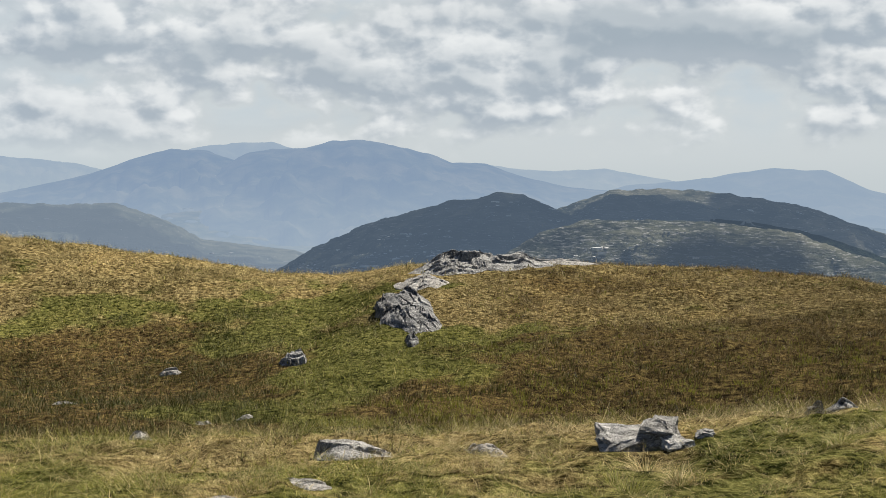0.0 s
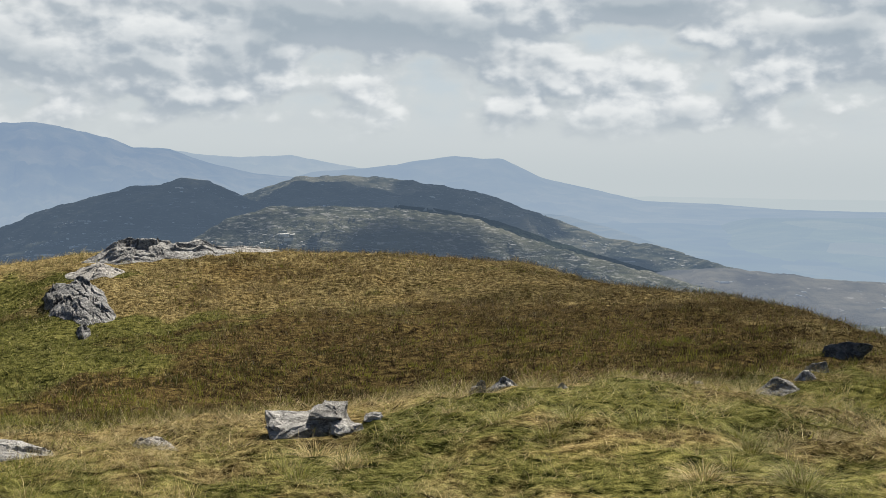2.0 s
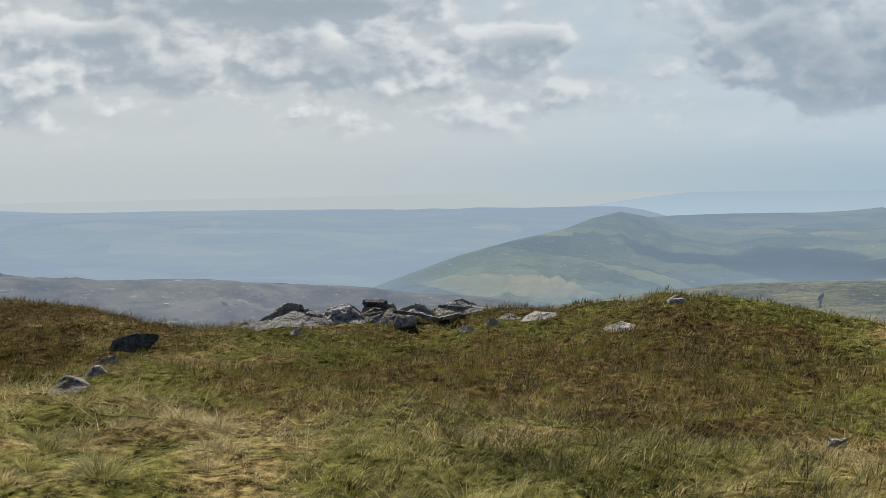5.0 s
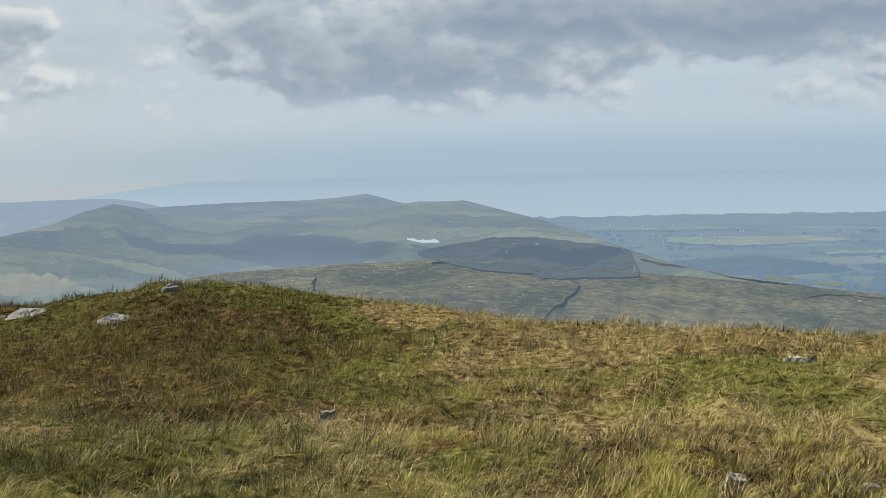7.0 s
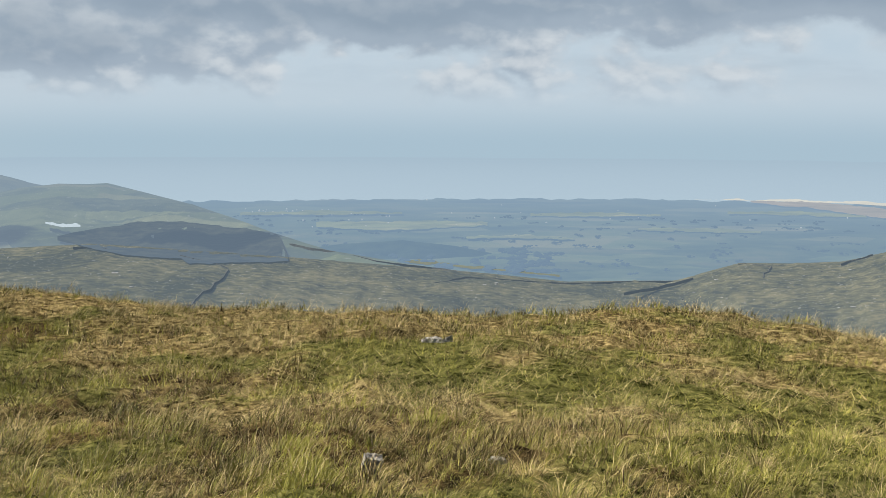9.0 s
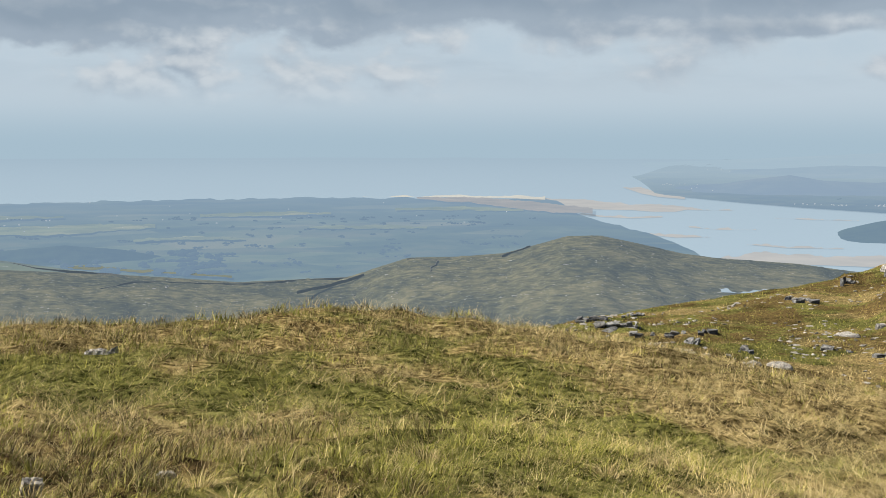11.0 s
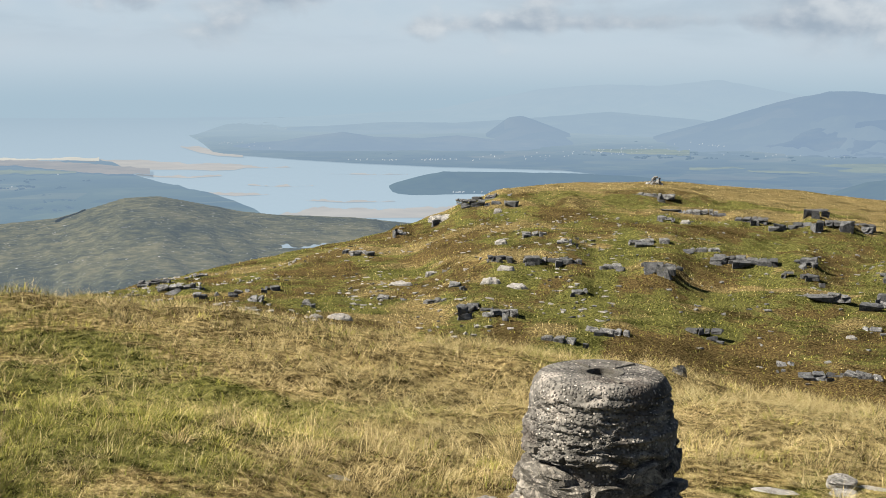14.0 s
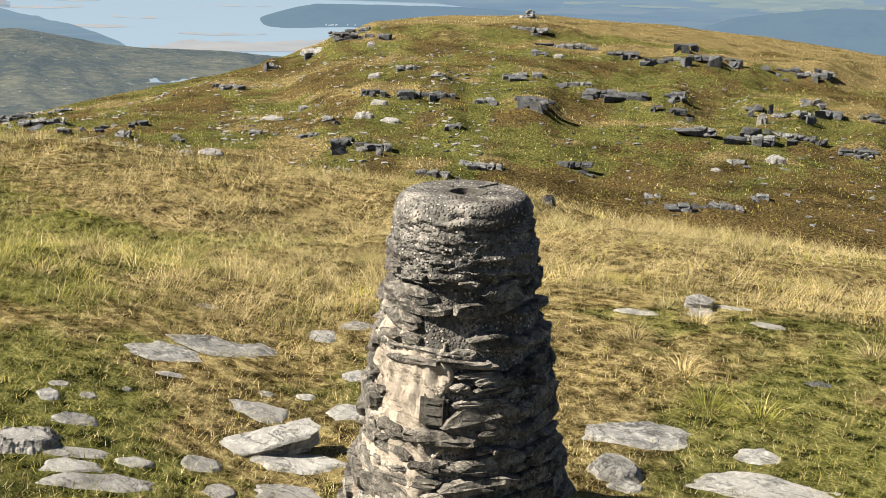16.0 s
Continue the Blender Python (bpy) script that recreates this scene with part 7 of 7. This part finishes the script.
# ---- grass ----
def blades(name, x, y, length, width, lean, heading_, mat, label, curl=0.5, plain=False, lift=0.0):
    """Many bent tapering blades as one mesh."""
    n = len(x)
    z = ground_z(x, y) - 0.02 + lift
    rs = np.random.RandomState(len(name) + n % 97)
    face = rs.uniform(0, 2 * np.pi, n)
    sx, sy = np.cos(face) * width / 2, np.sin(face) * width / 2
    lx, ly = np.sin(heading_) * np.sin(lean), np.cos(heading_) * np.sin(lean)
    up = np.cos(lean)
    mx, my, mz = x + lx * length * 0.42, y + ly * length * 0.42, z + up * length * 0.55
    k = 1 + curl
    tx, ty, tz = x + lx * length * k, y + ly * length * k, z + up * length * (1 - 0.25 * curl)
    if plain:
        P = np.stack([np.stack([x - sx, y - sy, z], -1), np.stack([x + sx, y + sy, z], -1), np.stack([tx, ty, tz], -1)], 1).astype(np.float32)
        me = bpy.data.meshes.new(name)
        me.vertices.add(n * 3)
        me.vertices.foreach_set("co", P.ravel())
        me.loops.add(n * 3)
        me.loops.foreach_set("vertex_index", np.arange(n * 3, dtype=np.int32))
        me.polygons.add(n)
        me.polygons.foreach_set("loop_start", np.arange(0, n * 3, 3, dtype=np.int32))
        me.update()
        me.materials.append(mat)
        return tagged(new(name, me), label, "grass", kind="stuff")
    P = np.empty((n, 5, 3), np.float32)
    P[:, 0] = np.stack([x - sx, y - sy, z], -1)
    P[:, 1] = np.stack([x + sx, y + sy, z], -1)
    P[:, 2] = np.stack([mx + sx * 0.8, my + sy * 0.8, mz], -1)
    P[:, 3] = np.stack([mx - sx * 0.8, my - sy * 0.8, mz], -1)
    P[:, 4] = np.stack([tx, ty, tz], -1)
    base = (np.arange(n) * 5)[:, None]
    loops = np.concatenate([base + [0, 1, 2, 3], base + [3, 2, 4]], 1)
    me = bpy.data.meshes.new(name)
    me.vertices.add(n * 5)
    me.vertices.foreach_set("co", P.ravel())
    me.loops.add(n * 7)
    me.loops.foreach_set("vertex_index", loops.astype(np.int32).ravel())
    me.polygons.add(n * 2)
    st = (np.arange(n) * 7)[:, None] + [0, 4]
    me.polygons.foreach_set("loop_start", st.astype(np.int32).ravel())
    me.update()
    me.materials.append(mat)
    return tagged(new(name, me), label, "grass", kind="stuff")


def scatter(n, r0, r1, a0, a1, power, seed):
    """n points whose density falls with distance as r to the power -power."""
    rs = np.random.RandomState(seed)
    u, e = rs.rand(n), 2 - power
    r = (r0 ** e + u * (r1 ** e - r0 ** e)) ** (1 / e)
    a = rs.uniform(a0, a1, n)
    x, y = polar(r, a)
    return x, y, r, a, rs


def clear(x, y):
    """True where no bare stone or the pillar stands."""
    ok = np.hypot(x - PILLAR[0], y - PILLAR[1]) > 0.42
    for bx, by, bw, bd, bh in BARE:
        rr, aa = math.hypot(bx, by), math.atan2(bx, by)
        u = (x - bx) * math.cos(aa) - (y - by) * math.sin(aa)
        v = (x - bx) * math.sin(aa) + (y - by) * math.cos(aa)
        ok &= (u / bw) ** 2 + (v / bd) ** 2 > 1
        # short turf right in front of a stone
        if bh > 0.07:
            ok &= ~((np.abs(u) < bw * 0.9) & (v < 0) & (v > -bd - 0.18) & (VARY[: len(x)] < 0.7))
    return ok


def tussocks(x, y, size):
    """Distance to the nearest tussock's middle, the way from it, and its own random number."""
    best = np.full(len(x), 9.0)
    hx, hy, rnd = x.copy(), y.copy(), np.zeros(len(x))
    ix, iy = np.floor(x / size).astype(int), np.floor(y / size).astype(int)
    for di in (-1, 0, 1):
        for dj in (-1, 0, 1):
            a, b = (ix + di) % 256, (iy + dj) % 256
            px, py = (ix + di + LATTICE[a, b]) * size, (iy + dj + LATTICE[b, (a + 91) % 256]) * size
            d = np.hypot(x - px, y - py)
            near = d < best
            best, hx, hy, rnd = np.where(near, d, best), np.where(near, px, hx), np.where(near, py, hy), np.where(near, LATTICE[(a + 37) % 256, (b + 11) % 256], rnd)
    return best, hx, hy, rnd


def sow():
    x, y, r, a, rs = scatter(88000, 4.2, 40, -27, 156, 1.5, 11)
    per = 13
    X = np.repeat(x, per) + rs.normal(0, 1, len(x) * per) * np.repeat(0.035 + 0.005 * r, per)
    Y = np.repeat(y, per) + rs.normal(0, 1, len(x) * per) * np.repeat(0.035 + 0.005 * r, per)
    R, A = np.hypot(X, Y), np.degrees(np.arctan2(X, Y))
    d, hx, hy, rnd = tussocks(X, Y, 0.36)
    mound = np.exp(-(d / 0.16) ** 2) * (0.3 + 0.7 * rnd)
    s, g, h = cover_at(hx * 0.6 + X * 0.4, hy * 0.6 + Y * 0.4)
    one = rs.rand(len(x)).repeat(per)
    dry = s + 0.4 * (mound - 0.3)
    kind = np.where(rs.rand(len(x)).repeat(per) < h, 2, np.where(0.4 * rnd + 0.6 * one < 0.16 + 0.68 * dry, 0, 1))
    # russet grass on the long slopes
    russet = ease(R, 16, 21) * ease(-A, -40, -33) * ease(A, 1, 5) * 0.8 + 0.3 * ease(-A, -70, -50) * ease(A, 30, 40) * ease(R, 8, 10)
    kind = np.where((kind != 1) & (rs.rand(len(x)).repeat(per) < russet), 3, kind)
    bog = ease(-A, 6.5, 9.5) * ease(R, 12, 14) * ease(-R, -27, -24) * 1.15
    # Second term: dark blades at headings 40 to 74 stand in for cloud shade.
    kind = np.where(rs.rand(len(x)).repeat(per) < bog * (0.3 + 1.2 * fbm(X / 1.4, Y / 1.4, 3)) + 0.5 * ease(A, 40, 47) * ease(-A, -74, -62) * ease(-R, -12, -9) * ease(fbm(X / 1.1, Y / 1.1 + 33, 3), 0.35, 0.6), 4, kind)
    turf = np.maximum(ease(A, 100, 110) * ease(7.0 + 1.2 * ease(A, 122, 130) - R, 0.0, 1.1), 0.65 * ease(-A, -46, -38) * ease(A, -2, 6) * ease(-R, -9.2, -8.2))
    out = np.arctan2(X - hx, Y - hy)
    wind = radians(150) + 2.2 * (fbm(X / 1.6, Y / 1.6 + 70, 2) - 0.5)
    head = np.where(rs.rand(len(X)) < 0.35, out + rs.normal(0, 0.6, len(X)), wind + rs.normal(0, 0.95, len(X)))
    head = np.where((R > 9) & (rs.rand(len(X)) < 0.6), rs.uniform(0, 6.28, len(X)), head)
    head = np.where(turf > 0.25, rs.uniform(0, 6.28, len(X)), head)
    ok = clear(X, Y) & (R > 4.0) & (rs.rand(len(X)) > np.maximum(0.45 * turf, 0.24 * (R > 8.6)))
    wide = np.maximum(1, R / 11.5)
    for k, (nm, lab, L, W, lean, curl, mat) in enumerate([
            ("straw_grass", "dry golden tufts of moor grass bent by the wind", 0.22, 0.0018, 0.85, 0.6, STRAW),
            ("green_grass", "green grass tussocks on the summit", 0.13, 0.0024, 0.8, 0.5, GREEN),
            ("heather_scrub", "brown heather and bilberry scrub", 0.12, 0.0055, 0.6, 0.1, HEATHER),
            ("russet_grass", "russet moor grass on the long slope", 0.2, 0.0026, 0.8, 0.5, TANGRASS),
            ("rush_bed", "dark rushes and wet grass, partly in place of cloud shade", 0.2, 0.0032, 0.6, 0.4, DIM_RUSH)]):
        m = ok & (kind == k)
        n = m.sum()
        length = L * (0.5 + 0.75 * mound[m]) * rs.uniform(0.6, 1.2, n) * (1 - 0.72 * turf[m]) * (1 - 0.3 * ease(R[m], 10, 20))
        thick, bent = 1.05 * W * wide[m] * rs.uniform(0.7, 1.3, n), np.clip(rs.normal(lean, 0.22, n) * (1 - 0.45 * ease(R[m], 9, 13)) + 0.8 * (d[m] - 0.1), 0.1, 1.35)
        lift = 0.085 * mound[m] * (1 - turf[m])
        for q, far in ((R[m] < 8.6, False), (R[m] >= 8.6, True)):
            if q.any():
                blades(nm, X[m][q], Y[m][q], length[q], thick[q] * (1.45 if far else 1), bent[q], head[m][q], mat, lab + (" farther off" if far else ""), curl, far, lift[q])


def sow_turf():
    x, y, r, a, rs = scatter(160000, 3.3, 9.5, 98, 153, 1.4, 41)
    s, g, h = cover_at(x, y)
    ok = clear(x, y)
    dry = rs.rand(len(x)) < np.clip(s * 0.8 + 0.2, 0.25, 0.85)
    for nm, lab, mat, m in (("turf_green", "short green turf round the trig point", GREEN, ok & ~dry), ("turf_dry", "short dry grass round the trig point", STRAW, ok & dry)):
        n = m.sum()
        blades(nm, x[m], y[m], rs.uniform(0.025, 0.07, n), rs.uniform(0.003, 0.0055, n), np.abs(rs.normal(0.7, 0.3, n)), rs.uniform(0, 6.28, n), mat, lab, 0.5, True)


def sow_ridge():
    x, y, r, a, rs = scatter(64000, 42, 135, 100, 156, 1.0, 23)
    s, g, h = cover_at(x, y)
    pick = np.where(0.2 + 0.6 * rs.rand(len(x)) < h, 2, np.where(0.3 + 0.4 * rs.rand(len(x)) < s, 0, 1))
    for k, (nm, lab, mat) in enumerate([("ridge_straw_grass", "dry straw grass on the neighbouring ridge", STRAW), ("ridge_green_grass", "green grass on the neighbouring ridge", GREEN), ("ridge_heather", "brown heather on the neighbouring ridge", HEATHER)]):
        m = pick == k
        n = m.sum()
        blades(nm, x[m], y[m], rs.uniform(0.07, 0.2, n) * (0.9, 0.9, 1.0)[k], rs.uniform(0.03, 0.065, n), np.abs(rs.normal(0.4, 0.2, n)), rs.uniform(0, 6.28, n), mat, lab, 0.2, True)


def tussock(az, r, size, dry, seed, name="grass_tussock", label="shaggy tussock of half dry moor grass", group="tussocks in the turf"):
    """One thick clump of long blades that lean outwards."""
    rs = np.random.RandomState(seed)
    n = int(240 * size)
    x0, y0 = polar(r, az)
    a, d = rs.uniform(0, 6.28, n), 0.075 * size * np.sqrt(rs.rand(n))
    x, y = x0 + np.sin(a) * d, y0 + np.cos(a) * d
    lean = np.clip(rs.normal(0.6, 0.25, n) + d * 6, 0.05, 1.3)
    ob = blades(name, x, y, rs.uniform(0.08, 0.22, n) * size, rs.uniform(0.002, 0.0034, n), lean, a, STRAW if dry else GREEN, label, 0.7)
    del ob["kind"]
    return tagged(ob, label, "grass", group)


PILLAR = polar(3.92, 129.78)
VARY = np.random.RandomState(3).rand(1500000)
sow()
sow_turf()
sow_ridge()
_rs = np.random.RandomState(52)
for _k, (_a0, _a1, _r0, _r1, _n) in enumerate(((8, 40, 7.2, 9.4, 22), (62, 104, 6.0, 9.0, 7), (134, 150, 5.3, 7.6, 7), (104, 116, 6.6, 7.8, 4))):
    for _j in range(_n):
        _dry = _rs.rand() < 0.55
        tussock(_rs.uniform(_a0, _a1), _rs.uniform(_r0, _r1), _rs.uniform(0.7, 1.15), _dry, 900 + _k * 50 + _j, label="pale dry tussock of moor grass" if _dry else "shaggy green tussock of moor grass")
tussock(32.3, 7.2, 1.3, False, 899, "rush_clump", "dark green clump of rushes in turf", "")
